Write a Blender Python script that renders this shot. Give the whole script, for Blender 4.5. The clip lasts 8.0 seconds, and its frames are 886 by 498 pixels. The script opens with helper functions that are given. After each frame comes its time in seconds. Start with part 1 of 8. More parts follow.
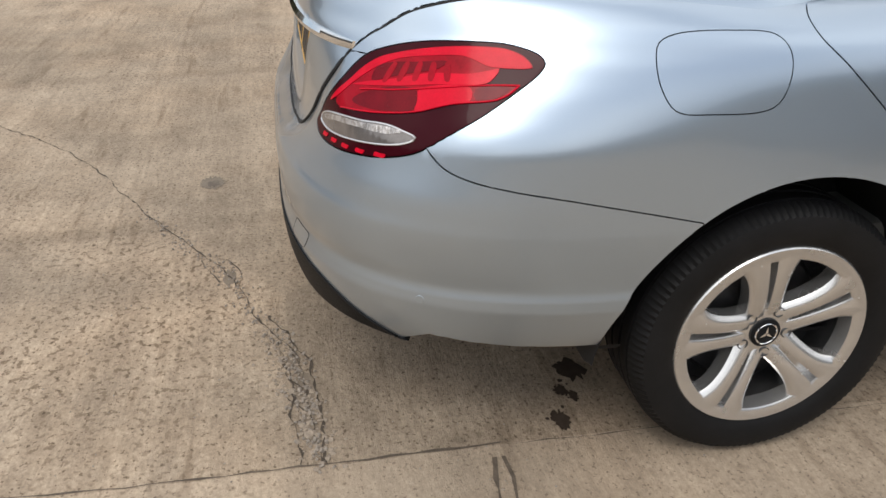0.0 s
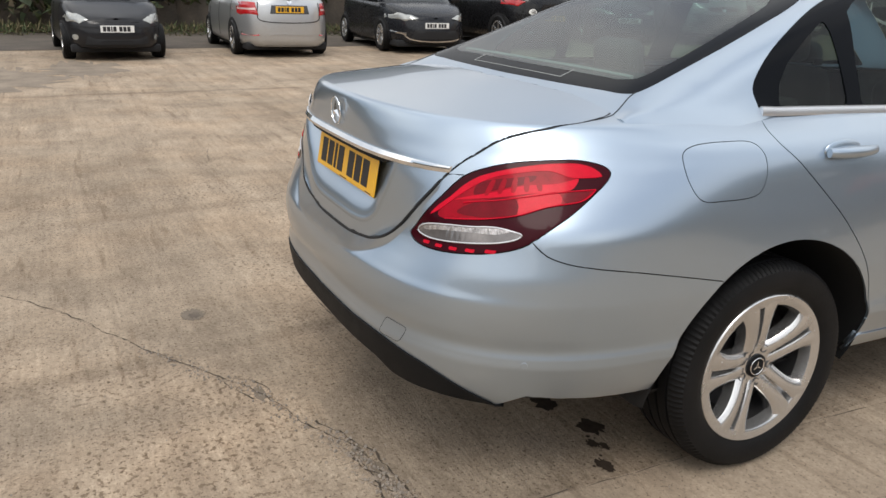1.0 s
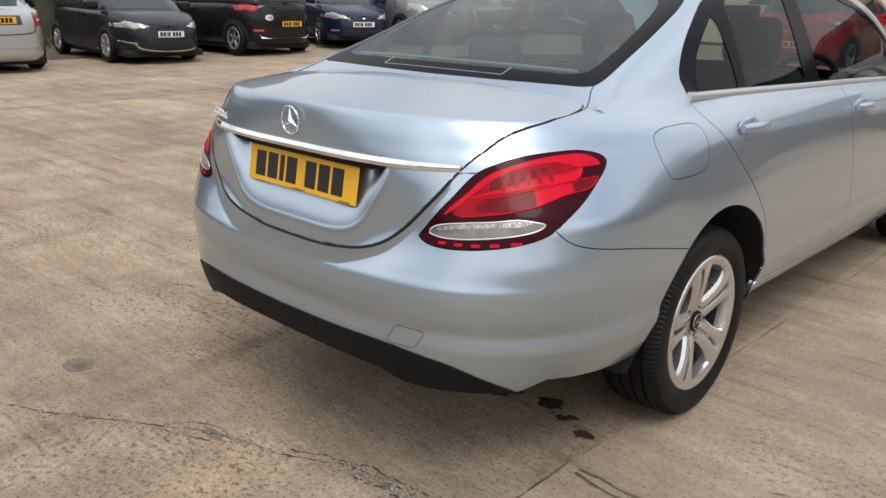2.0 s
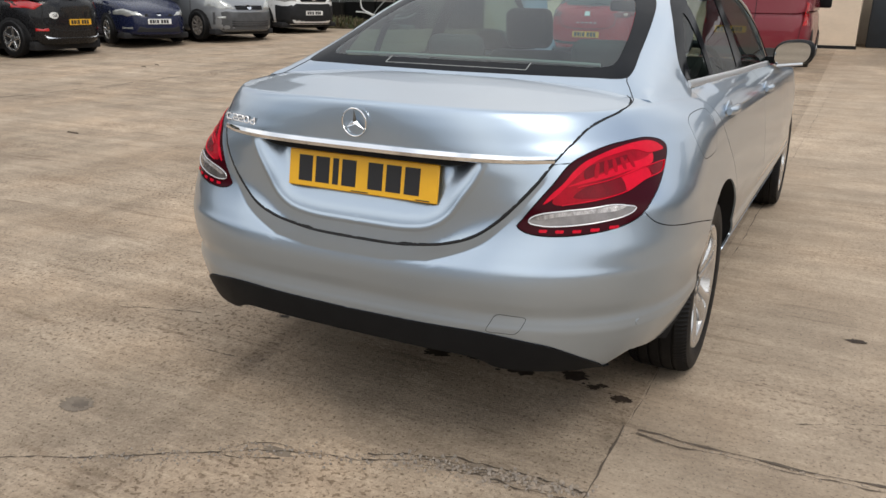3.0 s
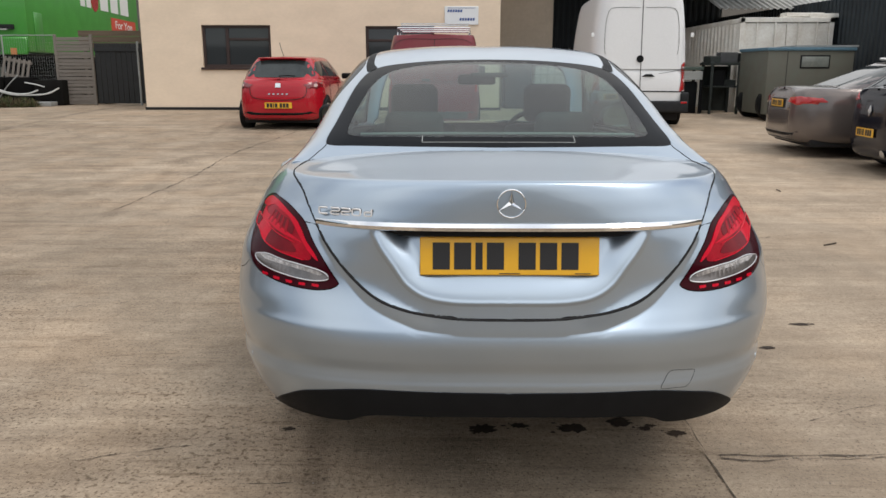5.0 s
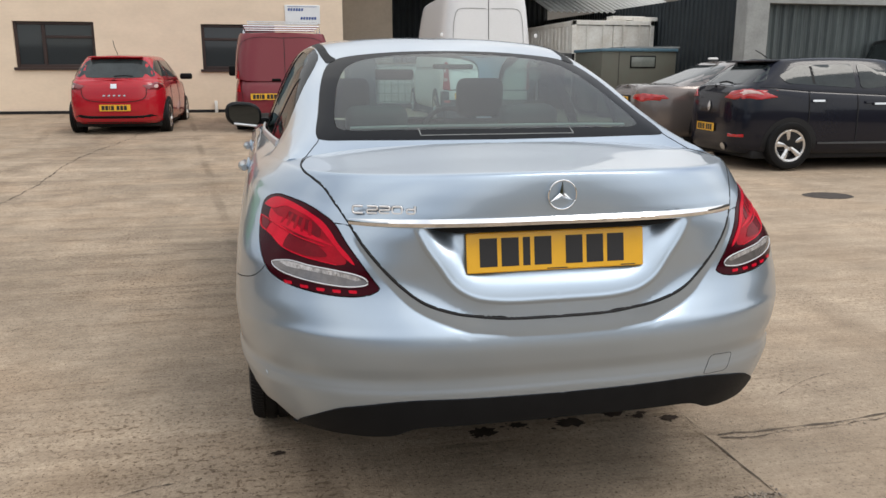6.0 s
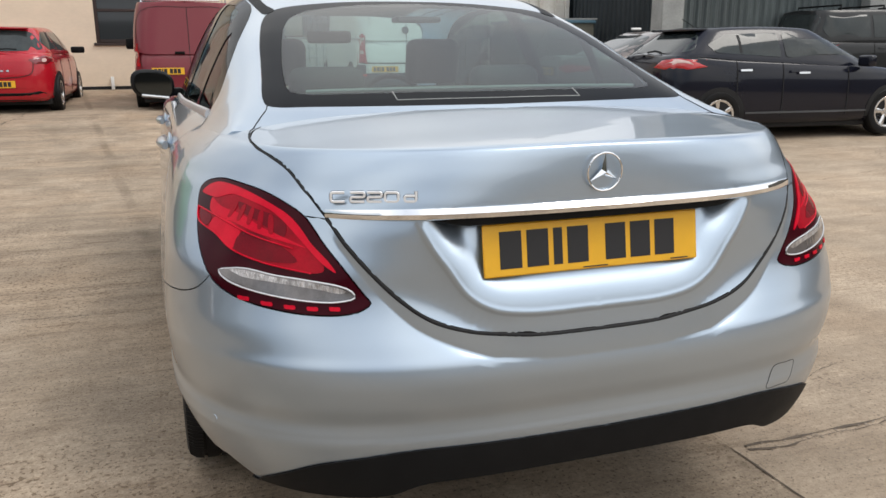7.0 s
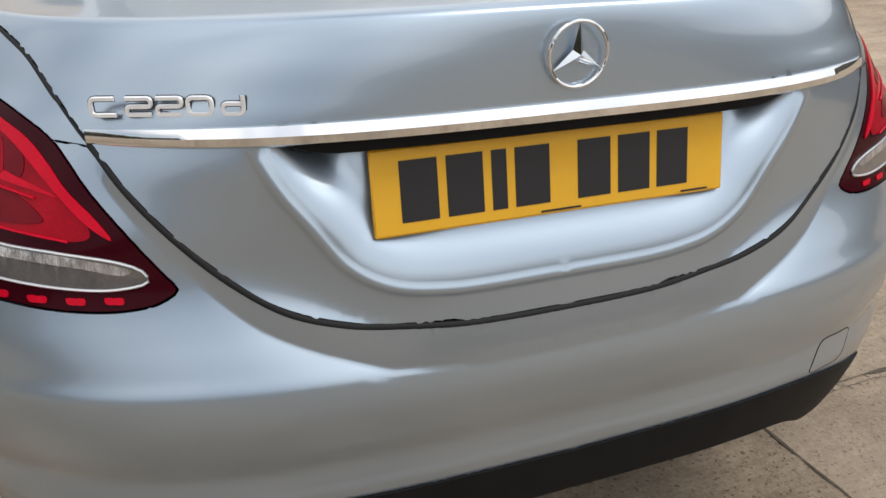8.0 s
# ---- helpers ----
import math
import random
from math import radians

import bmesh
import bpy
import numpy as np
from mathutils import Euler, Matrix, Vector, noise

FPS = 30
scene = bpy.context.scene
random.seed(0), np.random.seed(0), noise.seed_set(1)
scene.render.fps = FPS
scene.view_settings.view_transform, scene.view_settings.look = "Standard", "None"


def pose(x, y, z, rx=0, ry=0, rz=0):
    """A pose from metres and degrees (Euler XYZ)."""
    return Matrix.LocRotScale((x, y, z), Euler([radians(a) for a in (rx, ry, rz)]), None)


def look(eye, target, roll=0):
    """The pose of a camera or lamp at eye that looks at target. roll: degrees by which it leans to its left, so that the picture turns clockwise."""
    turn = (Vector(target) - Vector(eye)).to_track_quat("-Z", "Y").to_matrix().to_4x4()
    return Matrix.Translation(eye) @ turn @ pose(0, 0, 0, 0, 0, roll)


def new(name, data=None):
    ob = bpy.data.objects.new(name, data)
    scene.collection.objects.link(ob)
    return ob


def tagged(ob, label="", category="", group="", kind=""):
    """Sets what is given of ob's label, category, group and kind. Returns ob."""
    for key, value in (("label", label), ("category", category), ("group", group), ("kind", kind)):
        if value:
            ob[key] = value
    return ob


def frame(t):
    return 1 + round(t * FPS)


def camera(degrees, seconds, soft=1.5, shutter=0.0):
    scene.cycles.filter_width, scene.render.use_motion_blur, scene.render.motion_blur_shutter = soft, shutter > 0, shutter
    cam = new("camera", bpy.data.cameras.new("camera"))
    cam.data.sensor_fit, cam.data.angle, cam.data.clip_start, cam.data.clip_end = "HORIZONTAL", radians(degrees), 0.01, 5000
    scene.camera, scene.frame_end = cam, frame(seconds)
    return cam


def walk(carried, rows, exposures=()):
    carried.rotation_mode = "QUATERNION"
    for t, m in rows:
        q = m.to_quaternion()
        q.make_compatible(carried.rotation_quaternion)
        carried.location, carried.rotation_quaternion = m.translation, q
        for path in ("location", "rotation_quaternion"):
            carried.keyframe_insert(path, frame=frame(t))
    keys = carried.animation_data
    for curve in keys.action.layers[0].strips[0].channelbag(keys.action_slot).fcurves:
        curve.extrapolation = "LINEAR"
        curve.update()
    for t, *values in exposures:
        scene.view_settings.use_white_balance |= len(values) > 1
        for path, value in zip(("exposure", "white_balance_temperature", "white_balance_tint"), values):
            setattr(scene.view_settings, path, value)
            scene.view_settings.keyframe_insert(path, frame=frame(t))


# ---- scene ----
cam = camera(58.6, 8.0)
PATH = [
    (0, (2.147, 0.021, 1.308), (0.425, 0.401, 0.364), 2.2),
    (0.5, (2.279, -0.363, 1.351), (0.533, 0.259, 0.599), 1.9),
    (1, (2.3, -0.717, 1.356), (0.606, 0.139, 0.723), 1.8),
    (1.5, (2.113, -0.988, 1.348), (0.59, 0.157, 0.739), 1.5),
    (1.7, (2.026, -1.12, 1.327), (0.595, 0.139, 0.721), 1.4),
    (2.8, (1.396, -1.715, 1.34), (0.434, -0.07, 0.732), 0.9),
    (3, (1.259, -1.828, 1.333), (0.392, -0.131, 0.724), 0.9),
    (3.5, (0.97, -2.036, 1.377), (0.313, -0.248, 0.769), 0.6),
    (4, (0.623, -2.083, 1.403), (0.159, -0.22, 0.84), 0.6),
    (4.5, (0.232, -2.159, 1.384), (-0.028, -0.229, 0.929), 0.4),
    (5.8, (-0.695, -1.999, 1.318), (-0.345, -0.079, 0.882), 0.0),
    (6, (-0.767, -1.94, 1.312), (-0.353, -0.033, 0.875), -0.0),
    (6.5, (-0.845, -1.668, 1.281), (-0.298, 0.202, 0.831), -0.1),
    (7, (-0.847, -1.372, 1.238), (-0.222, 0.462, 0.745), -0.2),
    (7.5, (-0.695, -1.065, 1.195), (-0.034, 0.72, 0.582), -0.4),
    (8, (-0.492, -0.79, 1.163), (0.138, 0.925, 0.349), -0.5),
]
walk(cam, [(t, look(eye, target, roll)) for t, eye, target, roll in PATH],
     [(0, 0.11), (0.5, -0.06), (1, 0.08), (1.5, 0.08), (3, 0.01), (4, -0.04), (4.5, -0.13), (6, 0.02), (6.5, 0.08), (7, 0.10), (7.5, 0.04), (8, -0.05)])


# ---- world and sun: bright broken cloud, veiled sun high to the right of the saloon ----
SUN_ELEVATION, SUN_AZIMUTH = 57.0, 122.0   # azimuth in degrees from +y towards +x
world = bpy.data.worlds.new("sky")
scene.world = world
world.use_nodes = True
wn, wl = world.node_tree.nodes, world.node_tree.links
wn.clear()
sky = wn.new("ShaderNodeTexSky")
sky.sky_type, sky.sun_disc = "NISHITA", False
sky.sun_elevation, sky.sun_rotation = radians(SUN_ELEVATION), radians(SUN_AZIMUTH)
sky_gain = wn.new("ShaderNodeBackground")
sky_gain.inputs["Strength"].default_value = 0.12
cloud_bg = wn.new("ShaderNodeBackground")
cloud_ramp = wn.new("ShaderNodeValToRGB")
cloud_ramp.color_ramp.elements[0].position, cloud_ramp.color_ramp.elements[0].color = 0.35, (0.50, 0.53, 0.58, 1)
cloud_ramp.color_ramp.elements[1].position, cloud_ramp.color_ramp.elements[1].color = 0.75, (1.0, 0.98, 0.94, 1)
cloud_noise = wn.new("ShaderNodeTexNoise")
cloud_noise.inputs["Scale"].default_value, cloud_noise.inputs["Detail"].default_value = 2.6, 8
cover_noise = wn.new("ShaderNodeTexNoise")
cover_noise.inputs["Scale"].default_value, cover_noise.inputs["Detail"].default_value = 1.7, 6
cover = wn.new("ShaderNodeValToRGB")
cover.color_ramp.elements[0].position, cover.color_ramp.elements[1].position = 0.34, 0.50
cover.color_ramp.elements[0].color = (0.35, 0.35, 0.35, 1)
wmix, wout = wn.new("ShaderNodeMixShader"), wn.new("ShaderNodeOutputWorld")
# the cloud is brighter towards the veiled sun, as cloud is
way = wn.new("ShaderNodeTexCoord")
to_sun = wn.new("ShaderNodeVectorMath")
to_sun.operation = "DOT_PRODUCT"
to_sun.inputs[1].default_value = (math.sin(radians(SUN_AZIMUTH)) * math.cos(radians(SUN_ELEVATION)), math.cos(radians(SUN_AZIMUTH)) * math.cos(radians(SUN_ELEVATION)), math.sin(radians(SUN_ELEVATION)))
glow = wn.new("ShaderNodeMapRange")
glow.inputs[1].default_value, glow.inputs[2].default_value, glow.inputs[3].default_value, glow.inputs[4].default_value = -0.3, 1.0, 1.25, 2.0
wl.new(way.outputs["Generated"], to_sun.inputs[0])
wl.new(to_sun.outputs["Value"], glow.inputs[0])
height, lift, gain = wn.new("ShaderNodeSeparateXYZ"), wn.new("ShaderNodeMapRange"), wn.new("ShaderNodeMath")
lift.inputs[1].default_value, lift.inputs[2].default_value, lift.inputs[3].default_value, lift.inputs[4].default_value = 0.0, 1.0, 0.82, 1.22
gain.operation = "MULTIPLY"
wl.new(way.outputs["Generated"], height.inputs[0])
wl.new(height.outputs[2], lift.inputs[0])
wl.new(glow.outputs[0], gain.inputs[0])
wl.new(lift.outputs[0], gain.inputs[1])
wl.new(gain.outputs[0], cloud_bg.inputs["Strength"])
wl.new(sky.outputs[0], sky_gain.inputs[0])
wl.new(cloud_noise.outputs[0], cloud_ramp.inputs[0])
wl.new(cloud_ramp.outputs[0], cloud_bg.inputs[0])
wl.new(cover_noise.outputs[0], cover.inputs[0])
wl.new(cover.outputs[0], wmix.inputs[0])
wl.new(sky_gain.outputs[0], wmix.inputs[1])
wl.new(cloud_bg.outputs[0], wmix.inputs[2])
wl.new(wmix.outputs[0], wout.inputs[0])

sun = new("sun", bpy.data.lights.new("sun", "SUN"))
sun.data.energy, sun.data.angle, sun.data.color = 1.25, radians(25), (1.0, 0.95, 0.88)
_az, _el = radians(SUN_AZIMUTH), radians(SUN_ELEVATION)
sun.matrix_world = look((math.sin(_az) * math.cos(_el) * 50, math.cos(_az) * math.cos(_el) * 50, math.sin(_el) * 50), (0, 0, 0))


# ---- materials ----
def mat(name, color, rough=0.5, metal=0.0, coat=0.0, noise_amt=0.0, noise_scale=8.0, bump=0.0, bump_scale=120.0, second=None, spec=0.5, stretch=None, coat_rough=0.03):
    """A surface of one base colour with mottling at two scales and fine relief."""
    m = bpy.data.materials.new(name)
    m.use_nodes = True
    n, l = m.node_tree.nodes, m.node_tree.links
    b = n["Principled BSDF"]
    b.inputs["Base Color"].default_value = (*color, 1)
    b.inputs["Roughness"].default_value = rough
    b.inputs["Metallic"].default_value = metal
    b.inputs["Specular IOR Level"].default_value = spec
    b.inputs["Coat Weight"].default_value = coat
    b.inputs["Coat Roughness"].default_value = coat_rough
    if noise_amt or bump:
        tc = n.new("ShaderNodeTexCoord")
        src = tc.outputs["Object"]
        if stretch:
            mp = n.new("ShaderNodeMapping")
            mp.inputs["Scale"].default_value = stretch
            l.new(src, mp.inputs[0])
            src = mp.outputs[0]
    if noise_amt:
        t1, t2 = n.new("ShaderNodeTexNoise"), n.new("ShaderNodeTexNoise")
        t1.inputs["Scale"].default_value, t1.inputs["Detail"].default_value = noise_scale, 6
        t2.inputs["Scale"].default_value, t2.inputs["Detail"].default_value = noise_scale * 9, 4
        l.new(src, t1.inputs["Vector"])
        l.new(src, t2.inputs["Vector"])
        add = n.new("ShaderNodeMath")
        add.operation = "MULTIPLY_ADD"
        add.inputs[1].default_value = 0.5
        l.new(t2.outputs[0], add.inputs[0])
        l.new(t1.outputs[0], add.inputs[2])
        r = n.new("ShaderNodeMapRange")
        r.inputs[1].default_value, r.inputs[2].default_value = 0.45, 1.05
        l.new(add.outputs[0], r.inputs[0])
        mix = n.new("ShaderNodeMix")
        mix.data_type = "RGBA"
        lo = second or tuple(c * (1 - noise_amt) for c in color)
        mix.inputs[6].default_value, mix.inputs[7].default_value = (*lo, 1), (*color, 1)
        l.new(r.outputs[0], mix.inputs[0])
        l.new(mix.outputs[2], b.inputs["Base Color"])
        rr = n.new("ShaderNodeMapRange")
        rr.inputs[3].default_value, rr.inputs[4].default_value = min(1, rough * 1.15 + 0.03), rough * 0.9
        l.new(t1.outputs[0], rr.inputs[0])
        l.new(rr.outputs[0], b.inputs["Roughness"])
    if bump:
        t3, bp = n.new("ShaderNodeTexNoise"), n.new("ShaderNodeBump")
        t3.inputs["Scale"].default_value, t3.inputs["Detail"].default_value = bump_scale, 5
        l.new(src, t3.inputs["Vector"])
        bp.inputs["Strength"].default_value, bp.inputs["Distance"].default_value = bump, 0.01
        l.new(t3.outputs[0], bp.inputs["Height"])
        l.new(bp.outputs[0], b.inputs["Normal"])
    return m


def glass(name, color, clear=0.8, rough=0.0, sheen=1.6):
    """Thin tinted sheet glass: see-through with a mirror sheen."""
    m = bpy.data.materials.new(name)
    m.use_nodes = True
    n, l = m.node_tree.nodes, m.node_tree.links
    n.clear()
    out, mix, tr, gl, fr = (n.new("ShaderNode" + k) for k in ("OutputMaterial", "MixShader", "BsdfTransparent", "BsdfGlossy", "LayerWeight"))
    tr.inputs[0].default_value = (*color, 1)
    gl.inputs["Roughness"].default_value = rough
    fr.inputs["Blend"].default_value = 0.5
    fifth, sheet = n.new("ShaderNodeMath"), n.new("ShaderNodeMath")
    fifth.operation, sheet.operation = "POWER", "MULTIPLY_ADD"
    fifth.inputs[1].default_value, sheet.inputs[1].default_value, sheet.inputs[2].default_value = 5, 0.957, 0.043
    l.new(fr.outputs["Facing"], fifth.inputs[0])
    l.new(fifth.outputs[0], sheet.inputs[0])
    mul = n.new("ShaderNodeMath")
    mul.operation, mul.use_clamp = "MULTIPLY_ADD", True
    mul.inputs[1].default_value, mul.inputs[2].default_value = sheen, 1 - clear
    l.new(sheet.outputs[0], mul.inputs[0])
    l.new(mul.outputs[0], mix.inputs[0])
    l.new(tr.outputs[0], mix.inputs[1])
    l.new(gl.outputs[0], mix.inputs[2])
    l.new(mix.outputs[0], out.inputs[0])
    return m


PAINT = mat("silver_blue_paint", (0.395, 0.472, 0.558), 0.29, 0.87, 0.9, 0.06, 900.0)
BLACK_PLASTIC = mat("black_plastic", (0.009, 0.0095, 0.0105), 0.5, spec=0.12, noise_amt=0.3, noise_scale=14, bump=0.12, bump_scale=900)
DARK_GAP = mat("dark_gap", (0.006, 0.006, 0.007), 0.8)
CHROME = mat("chrome", (0.86, 0.87, 0.88), 0.06, 1.0)
FRIT = mat("black_glass_edge", (0.006, 0.007, 0.009), 0.12, spec=0.04)
GLASS = glass("green_tinted_glass", (0.42, 0.60, 0.56), 0.985, sheen=1.05)
SCREEN_GLASS = glass("clear_screen_glass", (0.88, 0.94, 0.92), 0.99, sheen=0.8)
SIDE_GLASS = glass("dark_green_tinted_glass", (0.28, 0.35, 0.32), 0.99, sheen=0.5)
# one mirror glass in two colours: right bright, left darkened, for what each reflects
BRIGHT_MIRROR = mat("bright_mirror_glass", (0.50, 0.52, 0.53), 0.02, 1.0)
DARK_MIRROR = mat("mirror_glass", (0.07, 0.08, 0.085), 0.03, 1.0)
SATIN = mat("satin_aluminium", (0.72, 0.73, 0.75), 0.30, 0.8, noise_amt=0.06, noise_scale=40)
RUBBER = mat("tyre_rubber", (0.011, 0.011, 0.012), 0.5, noise_amt=0.4, noise_scale=9, bump=0.1, bump_scale=300, second=(0.006, 0.006, 0.006), spec=0.16)
ALLOY = mat("silver_alloy", (0.66, 0.655, 0.65), 0.24, 0.88, 0.5, 0.08, 20)
LAMP_DARK = mat("dark_red_lens", (0.034, 0.0015, 0.005), 0.2, coat=0.10, spec=0.06, coat_rough=0.03)
LAMP_RED = mat("red_lens", (0.62, 0.004, 0.024), 0.2, coat=0.1, noise_amt=0.25, noise_scale=26, spec=0.08, coat_rough=0.08)
LAMP_MID = mat("deep_red_lens", (0.38, 0.003, 0.015), 0.2, coat=0.1, noise_amt=0.45, noise_scale=22, spec=0.08, coat_rough=0.08)
LAMP_DEEP = mat("inner_red_lens", (0.17, 0.002, 0.009), 0.24, coat=0.1, noise_amt=0.4, noise_scale=30, spec=0.1, coat_rough=0.05)
LAMP_CLEAR = mat("clear_ribbed_lens", (0.66, 0.63, 0.62), 0.15, 0.45, 0.7, 0.75, 12, 0.6, 30, stretch=(7, 7, 1.2))
LAMP_SMOKE = mat("smoky_clear_lens", (0.26, 0.24, 0.235), 0.12, 0.55, 0.4, 0.5, 30)
PLATE_YELLOW = mat("yellow_plate", (0.80, 0.43, 0.02), 0.35, coat=0.3, noise_amt=0.08, noise_scale=20)
PLATE_WHITE = mat("white_plate", (0.72, 0.72, 0.70), 0.35)
PLATE_BLACK = mat("plate_black", (0.012, 0.012, 0.014), 0.5)
BADGE = mat("badge_chrome", (0.88, 0.89, 0.91), 0.22, 0.35)
SEAT = mat("dark_seat_cloth", (0.05, 0.054, 0.055), 0.75, noise_amt=0.3, noise_scale=30)


# ---- building tools ----
from mathutils.bvhtree import BVHTree
from mathutils.geometry import delaunay_2d_cdt


def part(name, bm, material, parent=None, label="", smooth=True):
    """Links a bmesh as one mesh object, under a thing or a part when one is given."""
    me = bpy.data.meshes.new(name)
    bm.to_mesh(me)
    bm.free()
    for m in (material if isinstance(material, (list, tuple)) else [material]):
        me.materials.append(m)
    if smooth:
        me.polygons.foreach_set("use_smooth", [True] * len(me.polygons))
        me.set_sharp_from_angle(angle=radians(38))
    ob = new(name, me)
    ob.parent = parent
    if label:
        ob["label"] = label
    return ob


def thing(name, at, label, category, group="", turn=0.0, kind=""):
    """An Empty at the base of a thing."""
    ob = new(name)
    ob.empty_display_size = 0.1
    ob.matrix_basis = pose(*at, 0, 0, turn)
    return tagged(ob, label, category, group, kind)


def box(bm, x0, x1, y0, y1, z0, z1, bevel=0.0, seg=2):
    """Adds a box, with rounded edges if asked."""
    r = bmesh.ops.create_cube(bm, size=1, matrix=Matrix.Translation(((x0 + x1) / 2, (y0 + y1) / 2, (z0 + z1) / 2)) @ Matrix.Diagonal((x1 - x0, y1 - y0, z1 - z0, 1)))
    if bevel:
        es = list({e for v in r["verts"] for e in v.link_edges})
        bmesh.ops.bevel(bm, geom=es, offset=bevel, segments=seg, affect="EDGES", profile=0.5)


def tube(bm, pts, radius, sides=8, closed=False):
    """Adds a round bar along the points."""
    pts = [Vector(p) for p in pts]
    rings, n = [], len(pts)
    for i, p in enumerate(pts):
        a, b = (pts[i - 1], pts[(i + 1) % n]) if closed else (pts[max(i - 1, 0)], pts[min(i + 1, n - 1)])
        d = (b - a).normalized()
        s = d.cross(Vector((0, 0, 1)) if abs(d.z) < 0.9 else Vector((1, 0, 0))).normalized()
        q = s.cross(d)
        rings.append([bm.verts.new(p + radius * (math.cos(t) * s + math.sin(t) * q)) for t in (2 * math.pi * k / sides for k in range(sides))])
    for i in range(n if closed else n - 1):
        a, b = rings[i], rings[(i + 1) % n]
        for k in range(sides):
            bm.faces.new((a[k], a[(k + 1) % sides], b[(k + 1) % sides], b[k]))
    if not closed:
        bm.faces.new(rings[0][::-1])
        bm.faces.new(rings[-1])


def lathe(bm, profile, sides=48, axis="x", centre=(0, 0, 0)):
    """Adds a body of revolution: profile rows are (along the axis, radius)."""
    c = Vector(centre)
    rings = []
    for a, r in profile:
        ring = []
        for k in range(sides):
            t = 2 * math.pi * k / sides
            v = {"x": (a, r * math.cos(t), r * math.sin(t)), "y": (r * math.cos(t), a, r * math.sin(t)), "z": (r * math.cos(t), r * math.sin(t), a)}[axis]
            ring.append(bm.verts.new(c + Vector(v)))
        rings.append(ring)
    for a, b in zip(rings, rings[1:]):
        for k in range(sides):
            bm.faces.new((a[k], a[(k + 1) % sides], b[(k + 1) % sides], b[k]))
    return rings


def slab(bm, outline, depth):
    """Adds a plate: the outline (3D points in one plane) thickened by the vector depth."""
    d = Vector(depth)
    a = [bm.verts.new(Vector(p)) for p in outline]
    b = [bm.verts.new(Vector(p) + d) for p in outline]
    n = len(a)
    bm.faces.new(a[::-1])
    bm.faces.new(b)
    for i in range(n):
        bm.faces.new((a[i], a[(i + 1) % n], b[(i + 1) % n], b[i]))


def fix(bm):
    bmesh.ops.recalc_face_normals(bm, faces=bm.faces)
    return bm


def interp(xs, ys):
    """A smooth curve through knots that never overshoots."""
    xs, ys = np.array(xs, float), np.array(ys, float)
    h, d = np.diff(xs), np.diff(ys) / np.diff(xs)
    s = np.zeros_like(xs)
    for i in range(1, len(xs) - 1):
        if d[i - 1] * d[i] > 0:
            w1, w2 = 2 * h[i] + h[i - 1], h[i] + 2 * h[i - 1]
            s[i] = (w1 + w2) / (w1 / d[i - 1] + w2 / d[i])
    s[0], s[-1] = d[0], d[-1]

    def f(x):
        x = np.clip(np.asarray(x, float), xs[0], xs[-1])
        i = np.clip(np.searchsorted(xs, x) - 1, 0, len(h) - 1)
        t = (x - xs[i]) / h[i]
        return (2 * t**3 - 3 * t**2 + 1) * ys[i] + (t**3 - 2 * t**2 + t) * h[i] * s[i] + (-2 * t**3 + 3 * t**2) * ys[i + 1] + (t**3 - t**2) * h[i] * s[i + 1]

    return f


def spline(pts, closed=False, step=0.012):
    """Points at even steps along a soft curve through the given 2D or 3D points."""
    p = np.array(pts, float)
    n = len(p)
    out = []
    for i in range(n if closed else n - 1):
        if closed:
            a, b, c, d = p[(i - 1) % n], p[i], p[(i + 1) % n], p[(i + 2) % n]
        else:
            b, c = p[i], p[i + 1]
            a, d = (p[i - 1] if i else 2 * b - c), (p[i + 2] if i + 2 < n else 2 * c - b)
        k = max(2, int(np.linalg.norm(c - b) / step))
        for t in np.arange(k) / k:
            ta, tb, tc = np.linalg.norm(b - a) ** 0.5, np.linalg.norm(c - b) ** 0.5, np.linalg.norm(d - c) ** 0.5
            m1 = (b - a) / max(ta, 1e-6) - (c - a) / max(ta + tb, 1e-6) + (c - b) / tb
            m2 = (c - b) / tb - (d - b) / max(tb + tc, 1e-6) + (d - c) / max(tc, 1e-6)
            m1, m2 = m1 * tb, m2 * tb
            out.append((2 * t**3 - 3 * t**2 + 1) * b + (t**3 - 2 * t**2 + t) * m1 + (-2 * t**3 + 3 * t**2) * c + (t**3 - t**2) * m2)
    if not closed:
        out.append(p[-1])
    return np.array(out)


def inside(poly, pts):
    """Which 2D points lie inside the polygon."""
    res = np.zeros(len(pts), bool)
    x, y = pts[:, 0], pts[:, 1]
    a, b = poly, np.roll(poly, -1, axis=0)
    for (x0, y0), (x1, y1) in zip(a, b):
        if y0 != y1:
            res ^= ((y0 > y) != (y1 > y)) & (x < (x1 - x0) * (y - y0) / (y1 - y0) + x0)
    return res


